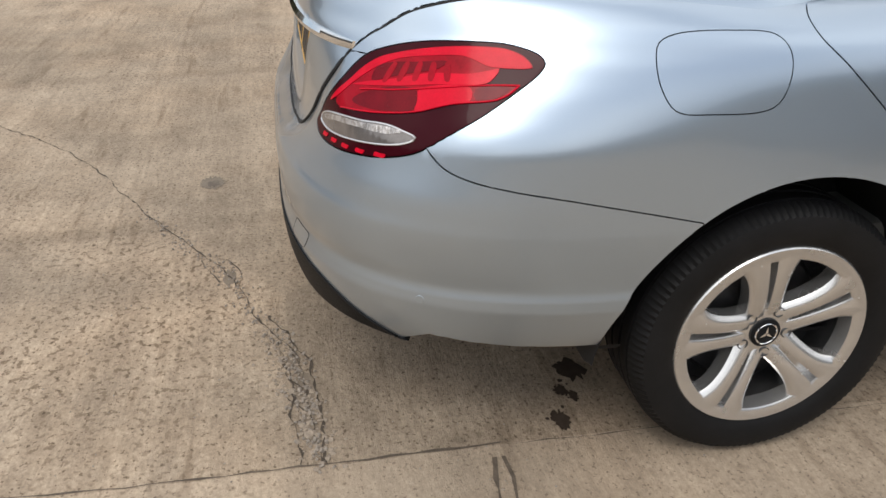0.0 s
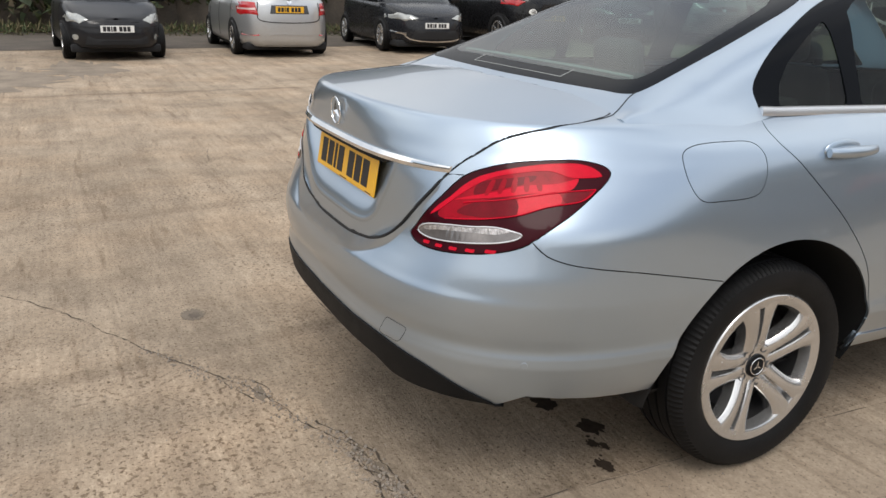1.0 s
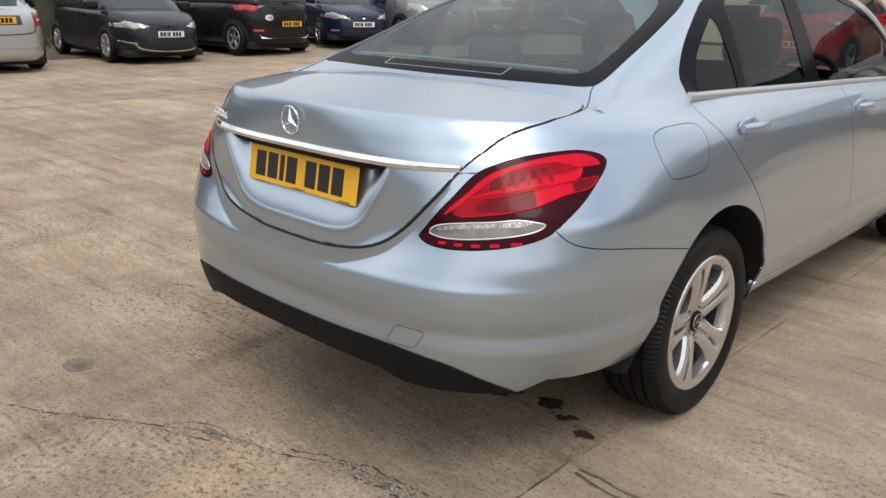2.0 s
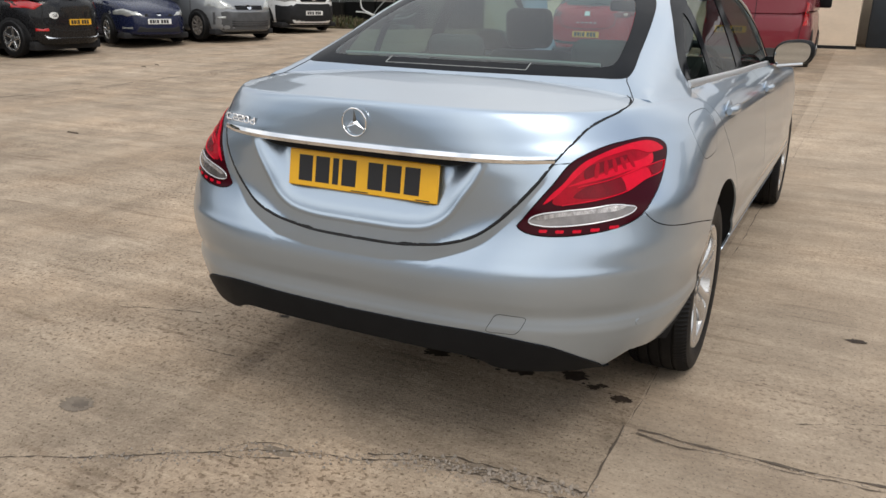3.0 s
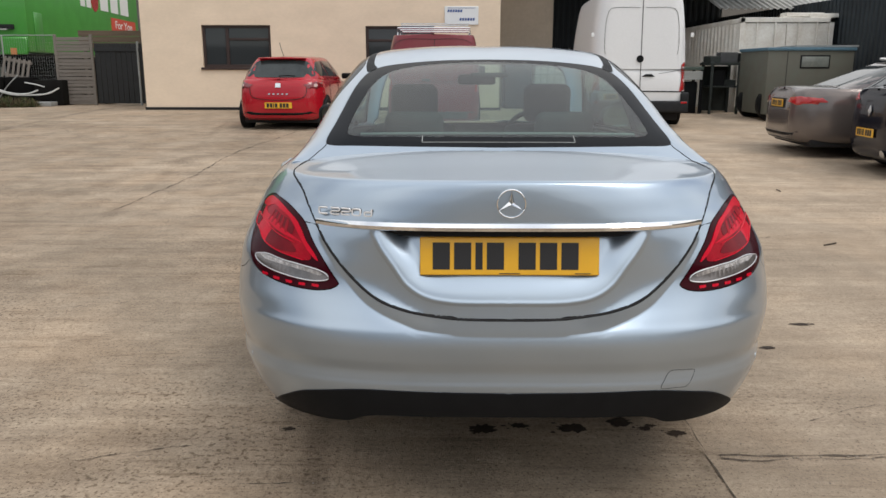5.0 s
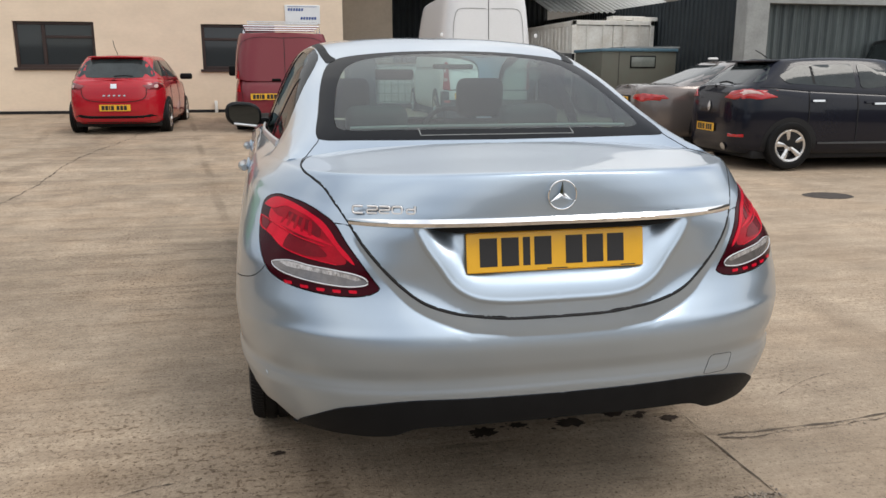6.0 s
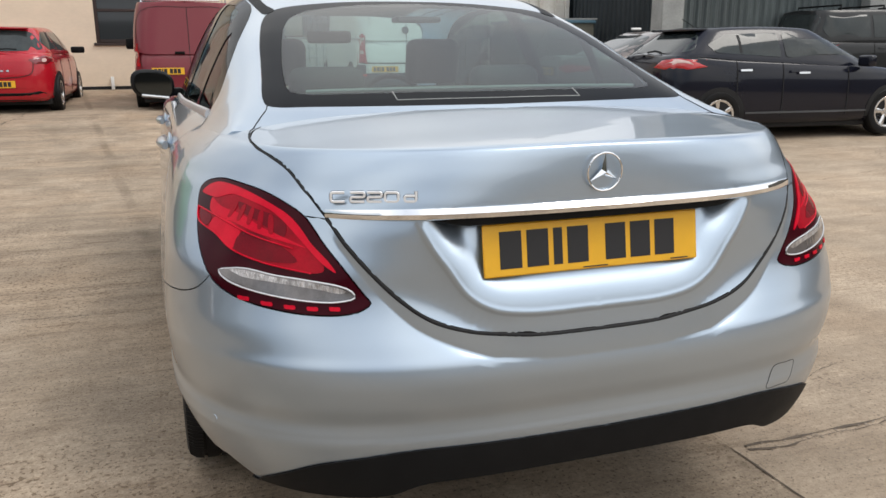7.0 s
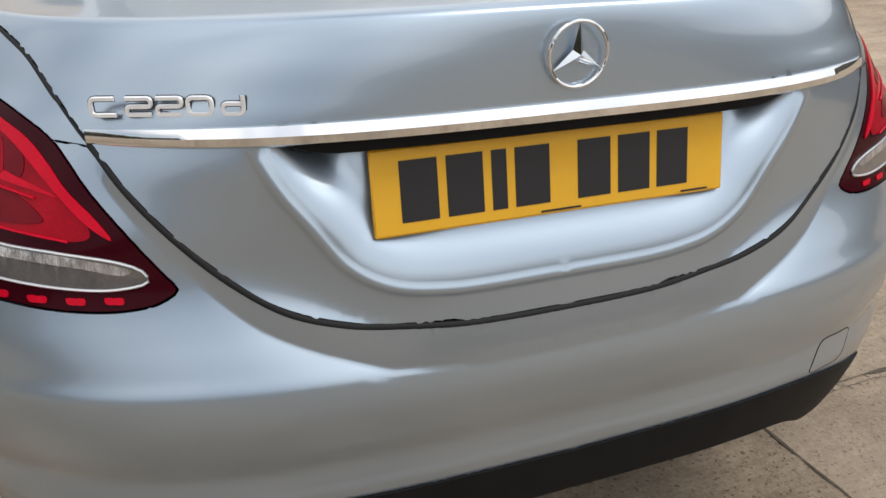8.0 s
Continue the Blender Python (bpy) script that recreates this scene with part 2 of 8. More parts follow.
class Skin:
    """A smooth sheet over a grid of points, from which panels are cut along curves."""

    def __init__(self, grid, flip=False):
        self.g = grid                                   # (nu, nv, 3)
        self.nu, self.nv = grid.shape[:2]
        du, dv = np.gradient(grid, axis=0), np.gradient(grid, axis=1)
        n = np.cross(du, dv)
        ln = np.linalg.norm(n, axis=2, keepdims=True)
        n = n / np.maximum(ln, 1e-9)
        self.n = -n if flip else n
        vs = [Vector(p) for p in grid.reshape(-1, 3)]
        fs, nv = [], self.nv
        for i in range(self.nu - 1):
            for j in range(nv - 1):
                a = i * nv + j
                fs += [(a, a + nv, a + nv + 1), (a, a + nv + 1, a + 1)]
        self.bvh = BVHTree.FromPolygons(vs, fs)
        self.hu = float(np.mean(np.linalg.norm(np.diff(grid, axis=0), axis=2)))
        self.hv = float(np.mean(np.linalg.norm(np.diff(grid, axis=1), axis=2)))

    def uv(self, pts):
        """Grid coordinates of the nearest places on the sheet."""
        out = []
        for p in pts:
            loc, _, f, _ = self.bvh.find_nearest(Vector(p))
            q, second = divmod(f, 2)
            i, j = divmod(q, self.nv - 1)
            a, b, c, d = (Vector(self.g[i + s, j + t]) for s, t in ((0, 0), (1, 0), (1, 1), (0, 1)))
            tri, co = ((a, b, c), ((0, 0), (1, 0), (1, 1))) if not second else ((a, c, d), ((0, 0), (1, 1), (0, 1)))
            e0, e1, e2 = tri[1] - tri[0], tri[2] - tri[0], loc - tri[0]
            d00, d01, d11, d20, d21 = e0.dot(e0), e0.dot(e1), e1.dot(e1), e2.dot(e0), e2.dot(e1)
            den = d00 * d11 - d01 * d01 or 1e-12
            v, w = (d11 * d20 - d01 * d21) / den, (d00 * d21 - d01 * d20) / den
            out.append((i + (1 - v - w) * co[0][0] + v * co[1][0] + w * co[2][0], j + (1 - v - w) * co[0][1] + v * co[1][1] + w * co[2][1]))
        return np.array(out)

    def behind(self, x, z):
        """The place on the sheet straight ahead of (x, z), seen from the rear."""
        hit = self.bvh.ray_cast(Vector((x, -2, z)), Vector((0, 1, 0)))[0]
        return np.array(hit) if hit is not None else np.array((x, 0.2, z))

    def at(self, uv, field=None):
        g = self.g if field is None else field
        u, v = np.clip(uv[:, 0], 0, self.nu - 1.001), np.clip(uv[:, 1], 0, self.nv - 1.001)
        i, j = u.astype(int), v.astype(int)
        s, t = (u - i)[:, None], (v - j)[:, None]
        return g[i, j] * (1 - s) * (1 - t) + g[i + 1, j] * s * (1 - t) + g[i, j + 1] * (1 - s) * t + g[i + 1, j + 1] * s * t

    def panel(self, name, outline, material, parent, holes=(), off=0.0, gap=0.0018, skirt=0.007, label="", mirror="", step=1, shape=None, keep_edge=None, crisp=True, lines=()):
        """A panel of the sheet inside the outline (grid coordinates), raised by off, with its rim drawn back by gap and turned in by skirt.
        mirror: 'join' welds the mirrored half on, 'copy' makes a second panel on the other side. shape(p, n) moves points; keep_edge(p): rim points left open."""
        sc = np.array([self.hu, self.hv])
        loops = [np.asarray(outline, float)] + [np.asarray(h, float) for h in holes]
        allp, edges = [], []
        for lp in loops:
            k = len(allp)
            allp += [tuple(q) for q in lp * sc]
            edges += [(k + i, k + (i + 1) % len(lp)) for i in range(len(lp))]
        for ln in lines:
            k = len(allp)
            allp += [tuple(q) for q in np.asarray(ln) * sc]
            edges += [(k + i, k + i + 1) for i in range(len(ln) - 1)]
        lo, hi = np.floor(loops[0].min(0)).astype(int), np.ceil(loops[0].max(0)).astype(int)
        ii, jj = np.meshgrid(np.arange(max(lo[0], 0), min(hi[0], self.nu - 1) + 1, step), np.arange(max(lo[1], 0), min(hi[1], self.nv - 1) + 1, step), indexing="ij")
        cand = np.stack([ii.ravel(), jj.ravel()], 1).astype(float)
        ok = inside(loops[0], cand)
        for h in loops[1:]:
            ok &= ~inside(h, cand)
        cand = cand[ok]
        rim = np.array(allp)
        far = np.full(len(allp), (0.35 * min(self.hu, self.hv) * step) ** 2)
        far[len(np.concatenate(loops)):] = (0.011) ** 2
        near = np.array([np.all(np.sum((rim - c) ** 2, 1) > far) for c in cand * sc], bool) if len(cand) else np.zeros(0, bool)
        cand = cand[near]
        verts = [Vector(q) for q in allp] + [Vector(q) for q in cand * sc]
        ov, _, of, orig, _, _ = delaunay_2d_cdt(verts, edges, [], 0, 1e-7)
        uv = np.array([(v.x, v.y) for v in ov]) / sc
        tri = np.array([f for f in of if len(f) == 3])
        cen = uv[tri].mean(1)
        ok = inside(loops[0], cen)
        for h in loops[1:]:
            ok &= ~inside(h, cen)
        tri = tri[ok]
        pos, nor = self.at(uv), self.at(uv, self.n)
        nor /= np.linalg.norm(nor, axis=1, keepdims=True)
        e = {}
        for t in tri:
            for a, b in ((t[0], t[1]), (t[1], t[2]), (t[2], t[0])):
                e[(a, b)] = True
        border = [(a, b) for a, b in e if (b, a) not in e]
        if keep_edge:
            border_open = [x for x in border if not (keep_edge(pos[x[0]]) and keep_edge(pos[x[1]]))]
        else:
            border_open = border
        pull = np.zeros_like(pos)
        for a, b in border_open:
            d = pos[b] - pos[a]
            s = np.cross(nor[a], d)
            s /= max(np.linalg.norm(s), 1e-9)
            c = uv[b] - uv[a]
            pull[a] += s
            pull[b] += s
        used = np.unique(tri)
        # the pull must point into the panel
        cent = {}
        for t in tri:
            m = pos[t].mean(0)
            for q in t:
                cent.setdefault(q, []).append(m)
        for q in np.unique(np.array(border_open).ravel()) if len(border_open) else []:
            v = pull[q]
            ln = np.linalg.norm(v)
            if ln > 1e-6:
                v = v / ln
                if np.dot(v, np.mean(cent[q], 0) - pos[q]) < 0:
                    v = -v
                pull[q] = v
            if keep_edge and keep_edge(pos[q]):
                pull[q] = 0
        P = pos + nor * off + pull * gap
        if shape is not None:
            P, nor = shape(P, nor)
        out = []
        for sx in ((1, -1) if mirror == "copy" else (1,)):
            bm = bmesh.new()
            M = np.array([sx, 1, 1])
            top = {}
            for q in used:
                top[q] = bm.verts.new(P[q] * M)
            norms = {}
            flip = np.sum(np.cross(pos[tri[:, 1]] - pos[tri[:, 0]], pos[tri[:, 2]] - pos[tri[:, 0]]) * nor[tri[:, 0]]) < 0
            sides = [(top, sx)]
            if mirror == "join":
                bot = {q: (top[q] if abs(P[q][0]) < 1e-4 else bm.verts.new(P[q] * (-1, 1, 1))) for q in used}
                sides.append((bot, -1))
            for vs, s in sides:
                for t in tri:
                    f = [vs[q] for q in t]
                    if mirror == "join" and all(abs(P[q][0]) < 1e-4 for q in t):
                        continue
                    if flip ^ (s < 0):
                        f = f[::-1]
                    bm.faces.new(f)
                if skirt:
                    low = {}
                    rimv = {}
                    for a, b in border_open:
                        for q in (a, b):
                            if q not in low:
                                rimv[q] = bm.verts.new(vs[q].co)
                                low[q] = bm.verts.new(vs[q].co - Vector(nor[q] * (s, 1, 1)) * skirt)
                        f = [rimv[b], rimv[a], low[a], low[b]]
                        if flip ^ (s < 0):
                            f = f[::-1]
                        bm.faces.new(f)
                for q in used:
                    norms[vs[q]] = Vector(nor[q] * (s, 1, 1))
            bm.verts.index_update()
            custom = {v.index: n for v, n in norms.items()} if crisp else None
            ob = part(name, bm, material, parent, label)
            if custom is not None:
                me = ob.data
                base = [(0.0, 0.0, 0.0)] * len(me.vertices)
                for k, n in custom.items():
                    base[k] = tuple(n)
                me.normals_split_custom_set_from_vertices(base)
            out.append(ob)
        return out if len(out) > 1 else out[0]


# ---- ground: one concrete sheet that climbs a little to the north ----
def ground_z(y):
    s = min(max((y - 5) / 14, 0), 1)
    return 0.36 * s * s * (3 - 2 * s)


def concrete():
    """Brushed, stained, stone-flecked concrete."""
    m = bpy.data.materials.new("worn_concrete")
    m.use_nodes = True
    n, l = m.node_tree.nodes, m.node_tree.links
    b = n["Principled BSDF"]
    tc = n.new("ShaderNodeTexCoord")

    def tex(scale, detail, stretch=None, rough=0.6, turn=0.0):
        t = n.new("ShaderNodeTexNoise")
        t.inputs["Scale"].default_value, t.inputs["Detail"].default_value, t.inputs["Roughness"].default_value = scale, detail, rough
        if stretch:
            mp = n.new("ShaderNodeMapping")
            mp.inputs["Scale"].default_value = stretch
            mp.inputs["Rotation"].default_value = (0, 0, radians(turn))
            l.new(tc.outputs["Object"], mp.inputs[0])
            l.new(mp.outputs[0], t.inputs["Vector"])
        else:
            l.new(tc.outputs["Object"], t.inputs["Vector"])
        return t.outputs[0]

    def ramp(src, a, b_, ca, cb):
        r = n.new("ShaderNodeValToRGB")
        r.color_ramp.elements[0].position, r.color_ramp.elements[1].position = a, b_
        r.color_ramp.elements[0].color, r.color_ramp.elements[1].color = (*ca, 1), (*cb, 1)
        l.new(src, r.inputs[0])
        return r.outputs[0]

    def mix(a, b_, fac, kind="MIX"):
        x = n.new("ShaderNodeMix")
        x.data_type, x.blend_type = "RGBA", kind
        for sock, val in ((x.inputs[0], fac), (x.inputs[6], a), (x.inputs[7], b_)):
            if isinstance(val, (int, float)):
                sock.default_value = val
            elif isinstance(val, tuple):
                sock.default_value = (*val, 1)
            else:
                l.new(val, sock)
        return x.outputs[2]

    big = ramp(tex(0.42, 7, None, 0.62), 0.33, 0.70, (0.303, 0.244, 0.182), (0.476, 0.389, 0.297))
    patches = ramp(tex(1.9, 9, None, 0.72), 0.40, 0.60, (0.78, 0.765, 0.75), (1.07, 1.06, 1.05))
    brush = ramp(tex(6.0, 5, (0.9, 7.0, 1), 0.75, 4), 0.36, 0.62, (0.86, 0.85, 0.84), (1.06, 1.06, 1.06))
    grain = ramp(tex(95, 3, None, 0.7), 0.34, 0.60, (0.80, 0.79, 0.78), (1.08, 1.08, 1.075))
    fleck = ramp(tex(78, 2, None, 0.5), 0.62, 0.66, (1, 1, 1), (0.30, 0.26, 0.22))
    drag = ramp(tex(0.55, 5, (2.2, 0.35, 1), 0.7, 38), 0.50, 0.72, (1, 1, 1), (0.84, 0.83, 0.82))
    c = mix(big, patches, 1.0, "MULTIPLY")
    pink = ramp(tex(1.1, 5, None, 0.6), 0.44, 0.66, (1, 1, 1), (1.035, 0.985, 0.935))
    c = mix(c, pink, 1.0, "MULTIPLY")
    c = mix(c, brush, 0.8, "MULTIPLY")
    c = mix(c, grain, 0.9, "MULTIPLY")
    coarse = ramp(tex(34, 5, None, 0.75), 0.38, 0.58, (0.76, 0.745, 0.73), (1.10, 1.10, 1.10))
    c = mix(c, coarse, 0.6, "MULTIPLY")
    c = mix(c, fleck, 0.75, "MULTIPLY")
    c = mix(c, drag, 0.8, "MULTIPLY")
    dash = ramp(tex(1.6, 6, (0.8, 7.0, 1), 0.62, 3), 0.58, 0.66, (1, 1, 1), (0.72, 0.69, 0.66))
    c = mix(c, dash, 0.9, "MULTIPLY")
    pits = ramp(tex(13, 5, None, 0.7), 0.62, 0.72, (1, 1, 1), (0.72, 0.69, 0.66))
    c = mix(c, pits, 0.8, "MULTIPLY")
    # long brush streaks, and patches where the skin has worn off the stones
    streak = ramp(tex(1.3, 4, (0.22, 4.2, 1), 0.65, 4), 0.39, 0.58, (0.86, 0.85, 0.84), (1.075, 1.075, 1.07))
    c = mix(c, streak, 0.85, "MULTIPLY")
    worn = ramp(tex(0.8, 5, None, 0.65), 0.46, 0.62, (0, 0, 0), (1, 1, 1))
    holes = ramp(tex(46, 2, None, 0.5), 0.56, 0.63, (1.06, 1.055, 1.05), (0.52, 0.48, 0.44))
    c = mix(c, mix(c, holes, 1.0, "MULTIPLY"), worn)
    # soft dark wheel tracks left across the yard
    def track(x0, y0, x1, y1, half, dark):
        ln = math.hypot(x1 - x0, y1 - y0)
        nx, ny = -(y1 - y0) / ln, (x1 - x0) / ln
        dot, off, wob, mag, fade = (n.new("ShaderNode" + k) for k in ("VectorMath", "Math", "Math", "Math", "MapRange"))
        dot.operation, off.operation, wob.operation, mag.operation = "DOT_PRODUCT", "SUBTRACT", "MULTIPLY_ADD", "ABSOLUTE"
        dot.inputs[1].default_value = (nx, ny, 0)
        off.inputs[1].default_value = nx * x0 + ny * y0
        l.new(tc.outputs["Object"], dot.inputs[0])
        l.new(dot.outputs["Value"], off.inputs[0])
        l.new(tex(1.7, 4, None, 0.6), wob.inputs[0])
        wob.inputs[1].default_value = half * 1.6
        l.new(off.outputs[0], wob.inputs[2])
        shift = n.new("ShaderNodeMath")
        shift.operation = "SUBTRACT"
        shift.inputs[1].default_value = half * 0.8
        l.new(wob.outputs[0], shift.inputs[0])
        l.new(shift.outputs[0], mag.inputs[0])
        fade.interpolation_type = "SMOOTHSTEP"
        fade.inputs[1].default_value, fade.inputs[2].default_value, fade.inputs[3].default_value, fade.inputs[4].default_value = half * .3, half * 1.4, 1.0, 0.0
        l.new(mag.outputs[0], fade.inputs[0])
        patch = n.new("ShaderNodeMath")
        patch.operation = "MULTIPLY"
        l.new(fade.outputs[0], patch.inputs[0])
        l.new(ramp(tex(0.9, 3, None, 0.5), 0.36, 0.58, (0, 0, 0), (1, 1, 1)), patch.inputs[1])
        return mix(c, mix(c, dark, 1.0, "MULTIPLY"), patch.outputs[0])

    for row in ((-.66, .6, -.50, -.8, .055, (.74, .73, .72)), (-2.9, 1.9, -2.53, -.5, .085, (.84, .83, .82)), (-8.2, 2.5, -8.0, -1.0, .10, (.70, .69, .68)), (-5.0, 0, -4.4, 6, .12, (.91, .90, .89)), (2.4, 3, 3.2, 10, .12, (.84, .83, .82))):
        c = track(*row)
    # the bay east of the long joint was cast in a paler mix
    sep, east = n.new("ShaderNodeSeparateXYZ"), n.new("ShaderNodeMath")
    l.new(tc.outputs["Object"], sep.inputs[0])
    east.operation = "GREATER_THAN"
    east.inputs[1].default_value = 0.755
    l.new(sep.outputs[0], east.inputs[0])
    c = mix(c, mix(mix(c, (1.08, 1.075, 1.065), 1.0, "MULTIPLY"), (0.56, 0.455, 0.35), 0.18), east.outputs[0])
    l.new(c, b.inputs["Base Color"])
    b.inputs["Roughness"].default_value = 0.86
    b.inputs["Specular IOR Level"].default_value = 0.3
    bp, bp2 = n.new("ShaderNodeBump"), n.new("ShaderNodeBump")
    bp.inputs["Strength"].default_value, bp.inputs["Distance"].default_value = 0.9, 0.008
    bp2.inputs["Strength"].default_value, bp2.inputs["Distance"].default_value = 0.4, 0.008
    l.new(tex(55, 6, None, 0.8), bp.inputs["Height"])
    l.new(tex(6.0, 5, (0.9, 7.0, 1), 0.75, 4), bp2.inputs["Height"])
    l.new(bp.outputs[0], bp2.inputs["Normal"])
    l.new(bp2.outputs[0], b.inputs["Normal"])
    return m


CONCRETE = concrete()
CRACK = mat("crack_dirt", (0.085, 0.064, 0.046), 0.95, noise_amt=0.5, noise_scale=30, bump=0.4, bump_scale=200)
OIL = mat("wet_oil", (0.055, 0.040, 0.030), 0.6, noise_amt=0.5, noise_scale=25, spec=0.12)
JOINT = mat("joint_dirt", (0.135, 0.103, 0.075), 0.95, noise_amt=0.6, noise_scale=30, bump=0.4, bump_scale=200)
CRACK_FILL = mat("grey_dirt", (0.235, 0.185, 0.136), 0.92, noise_amt=0.45, noise_scale=22, bump=0.4, bump_scale=160)
DAMP = mat("damp_stain", (0.20, 0.160, 0.120), 0.8, noise_amt=0.4, noise_scale=9, bump=0.3, bump_scale=110)
bm = bmesh.new()
_xs = [-400, -120, -60, -40, -30, -20, -10, 0, 10, 20, 30, 40, 60, 120, 400]
_ys = [-400, -120, -60, -30, -15, -5, 0, 3] + [5 + k for k in range(15)] + [24, 30, 45, 80, 150, 400]
_v = [[bm.verts.new((x, y, ground_z(y))) for y in _ys] for x in _xs]
for i in range(len(_xs) - 1):
    for j in range(len(_ys) - 1):
        bm.faces.new((_v[i][j], _v[i + 1][j], _v[i + 1][j + 1], _v[i][j + 1]))
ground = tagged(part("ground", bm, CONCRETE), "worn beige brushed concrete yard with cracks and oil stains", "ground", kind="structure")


def crack(pts, w, rough, seed, material=CRACK, name="crack", z=0.0015):
    """A ragged line in the concrete."""
    rnd = random.Random(seed)
    a = spline(pts, False, 0.02 if len(pts) < 30 and w < 0.02 else 0.05)
    t = np.gradient(a, axis=0)
    nn = np.stack([-t[:, 1], t[:, 0]], 1) / np.maximum(np.linalg.norm(t, axis=1, keepdims=True), 1e-9)
    off, rows = 0.0, []
    bm = bmesh.new()
    for p, q in zip(a, nn):
        off = 0.85 * off + rnd.uniform(-.6, .6) * rough
        half = w * (0.10 + 0.75 * rnd.random() ** 2.6)
        c, lift = p + q * off, rnd.uniform(0, .0009)
        rows.append([bm.verts.new((c[0] + q[0] * s * half, c[1] + q[1] * s * half, ground_z(c[1]) + z + .00022 * (seed % 11) + lift)) for s in (-1, 1)])
    for r, s in zip(rows, rows[1:]):
        bm.faces.new((r[0], r[1], s[1], s[0]))
    fix(bm)
    for f in bm.faces:
        if f.normal.z < 0:
            f.normal_flip()
    return part(name, bm, material, ground, smooth=False)


CRACK_PATH = [(-3.6, -2.3), (-2.5, -1.75), (-1.72, -1.27), (-1.31, -.87), (-.66, -.5), (-.39, -.33), (-.2, -.2), (.1, -.09), (.29, .0), (.49, .03), (.75, .05)]
crack(CRACK_PATH, .0056, .011, 1)
crack([(p[0] + .01, p[1] + .03) for p in CRACK_PATH[7:]], .0065, .014, 2)
crack([(p[0], p[1] - .035) for p in CRACK_PATH[8:]], .006, .014, 22)
crack([(.29, .0), (.36, .025), (.40, -.005), (.47, .03), (.50, -.01), (.58, .04), (.62, .0)], .006, .012, 23)
crack([(-.30, -.27), (-.22, -.25), (-.12, -.19)], .004, .012, 12)
crack([(-.30, -.27), (-.25, -.17), (-.12, -.14)], .004, .012, 13)
crack([(.753, y) for y in np.linspace(-9, .49, 60)], .006, .009, 3, JOINT, "slab_joint")
crack([(.757 + .0185 * (y - .49), y) for y in np.linspace(.49, 12, 30)], .0035, .007, 4, JOINT, "slab_joint")
crack([(x, .49 + .012 * math.sin(5 * x)) for x in np.linspace(.80, 9, 60)], .011, .014, 5, JOINT, "slab_joint")
crack([(x, .478 + .016 * math.sin(4 * x + 1)) for x in np.linspace(.80, 3.4, 40)], .009, .016, 25, JOINT)
crack([(1.55, .50), (1.75, .40), (2.1, .33), (2.6, .18)], .004, .014, 26)
crack([(-2.6, 2.2), (-2.18, 2.34), (-1.7, 2.58), (-1.15, 2.57), (-.6, 2.62)], .004, .012, 6)
crack([(-3.5, 5.5), (-3.43, 7.8), (-3.43, 10.5), (-3.12, 12.55), (-3.0, 15)], .020, .02, 7, name="slab_joint")
crack([(-8.6, 2), (-8.55, 5), (-8.5, 7.5), (-8.3, 9.1), (-8.02, 11), (-7.5, 12.9), (-7.0, 15)], .020, .02, 8, name="slab_joint")
crack([(-5.2, 6.8), (-6.2, 7.9), (-7.6, 8.6), (-9.6, 9.9)], .008, .03, 9)
crack([(-9.5, 4.9), (-7.4, 5.05), (-4.4, 5.0)], .009, .01, 10, name="slab_joint")
crack([(-12, -3.4), (-8.9, -3.35), (-4.4, -3.3)], .009, .01, 16, name="slab_joint")
crack([(6.4, 5.0), (7.3, 6.0), (8.2, 6.4), (9.5, 6.6)], .008, .03, 11)
crack([(2.2, 4.2), (3.4, 4.6), (4.6, 4.5), (6.2, 4.9)], .006, .02, 17)
crack([(5.0, 12.2), (5.6, 11.4), (6.4, 11.0)], .02, .03, 18)


def blot(x, y, rx, ry, seed, material, name, z=0.003, n=26, jag=0.35):
    """A flat ragged stain."""
    rnd = random.Random(seed)
    bm = bmesh.new()
    ring_ = [bm.verts.new((x + rx * math.cos(t) * (1 + rnd.uniform(-jag, jag)), y + ry * math.sin(t) * (1 + rnd.uniform(-jag, jag)), ground_z(y) + z)) for t in np.linspace(0, 2 * math.pi, n, endpoint=False)]
    bm.faces.new(ring_)
    return part(name, bm, material, ground, smooth=False)


for k, (x, y, rx, ry) in enumerate([(.50, .755, .062, .055), (.585, .70, .032, .026), (.70, .662, .05, .034), (-.04, .69, .075, .05), (.10, .72, .055, .03), (.31, .70, .085, .05), (.61, .725, .03, .018), (-.79, .685, .036, .018), (1.42, 1.62, .05, .03), (1.75, 2.0, .08, .03)]):
    rx, ry = rx * .72, ry * .72
    blot(x, y, rx, ry, 40 + k, OIL, "oil_spot")
    for j in range(4):
        rnd = random.Random(400 + 10 * k + j)
        blot(x + rnd.uniform(-1.5, 1.5) * rx, y + rnd.uniform(-1.4, 1.4) * ry, rx * .16, ry * .2, 500 + 10 * k + j, OIL, "oil_spot", .0026, 10)
for k, (x, y, rx, ry) in enumerate([(.34, .01, .05, .018), (.47, .035, .07, .026), (.62, .04, .06, .02)]):
    blot(x, y, rx, ry, 730 + k, CRACK_FILL, "dirt_fill", .0006 + .0002 * k, 22, .16)
blot(-.14, -.175, .05, .02, 74, CRACK_FILL, "dirt_fill", .0010, 24, .2)
blot(-.92, -.27, .060, .048, 60, DAMP, "damp_spot", .0022, 70, .2)
blot(-.91, -.265, .032, .028, 61, mat("dark_damp", (.15, .118, .088), .8, noise_amt=.4, noise_scale=12), "damp_spot", .0034, 30, .3)
SOILED = mat("soiled_concrete", (.27, .215, .16), .85, noise_amt=.5, noise_scale=3, bump=.3, bump_scale=110)
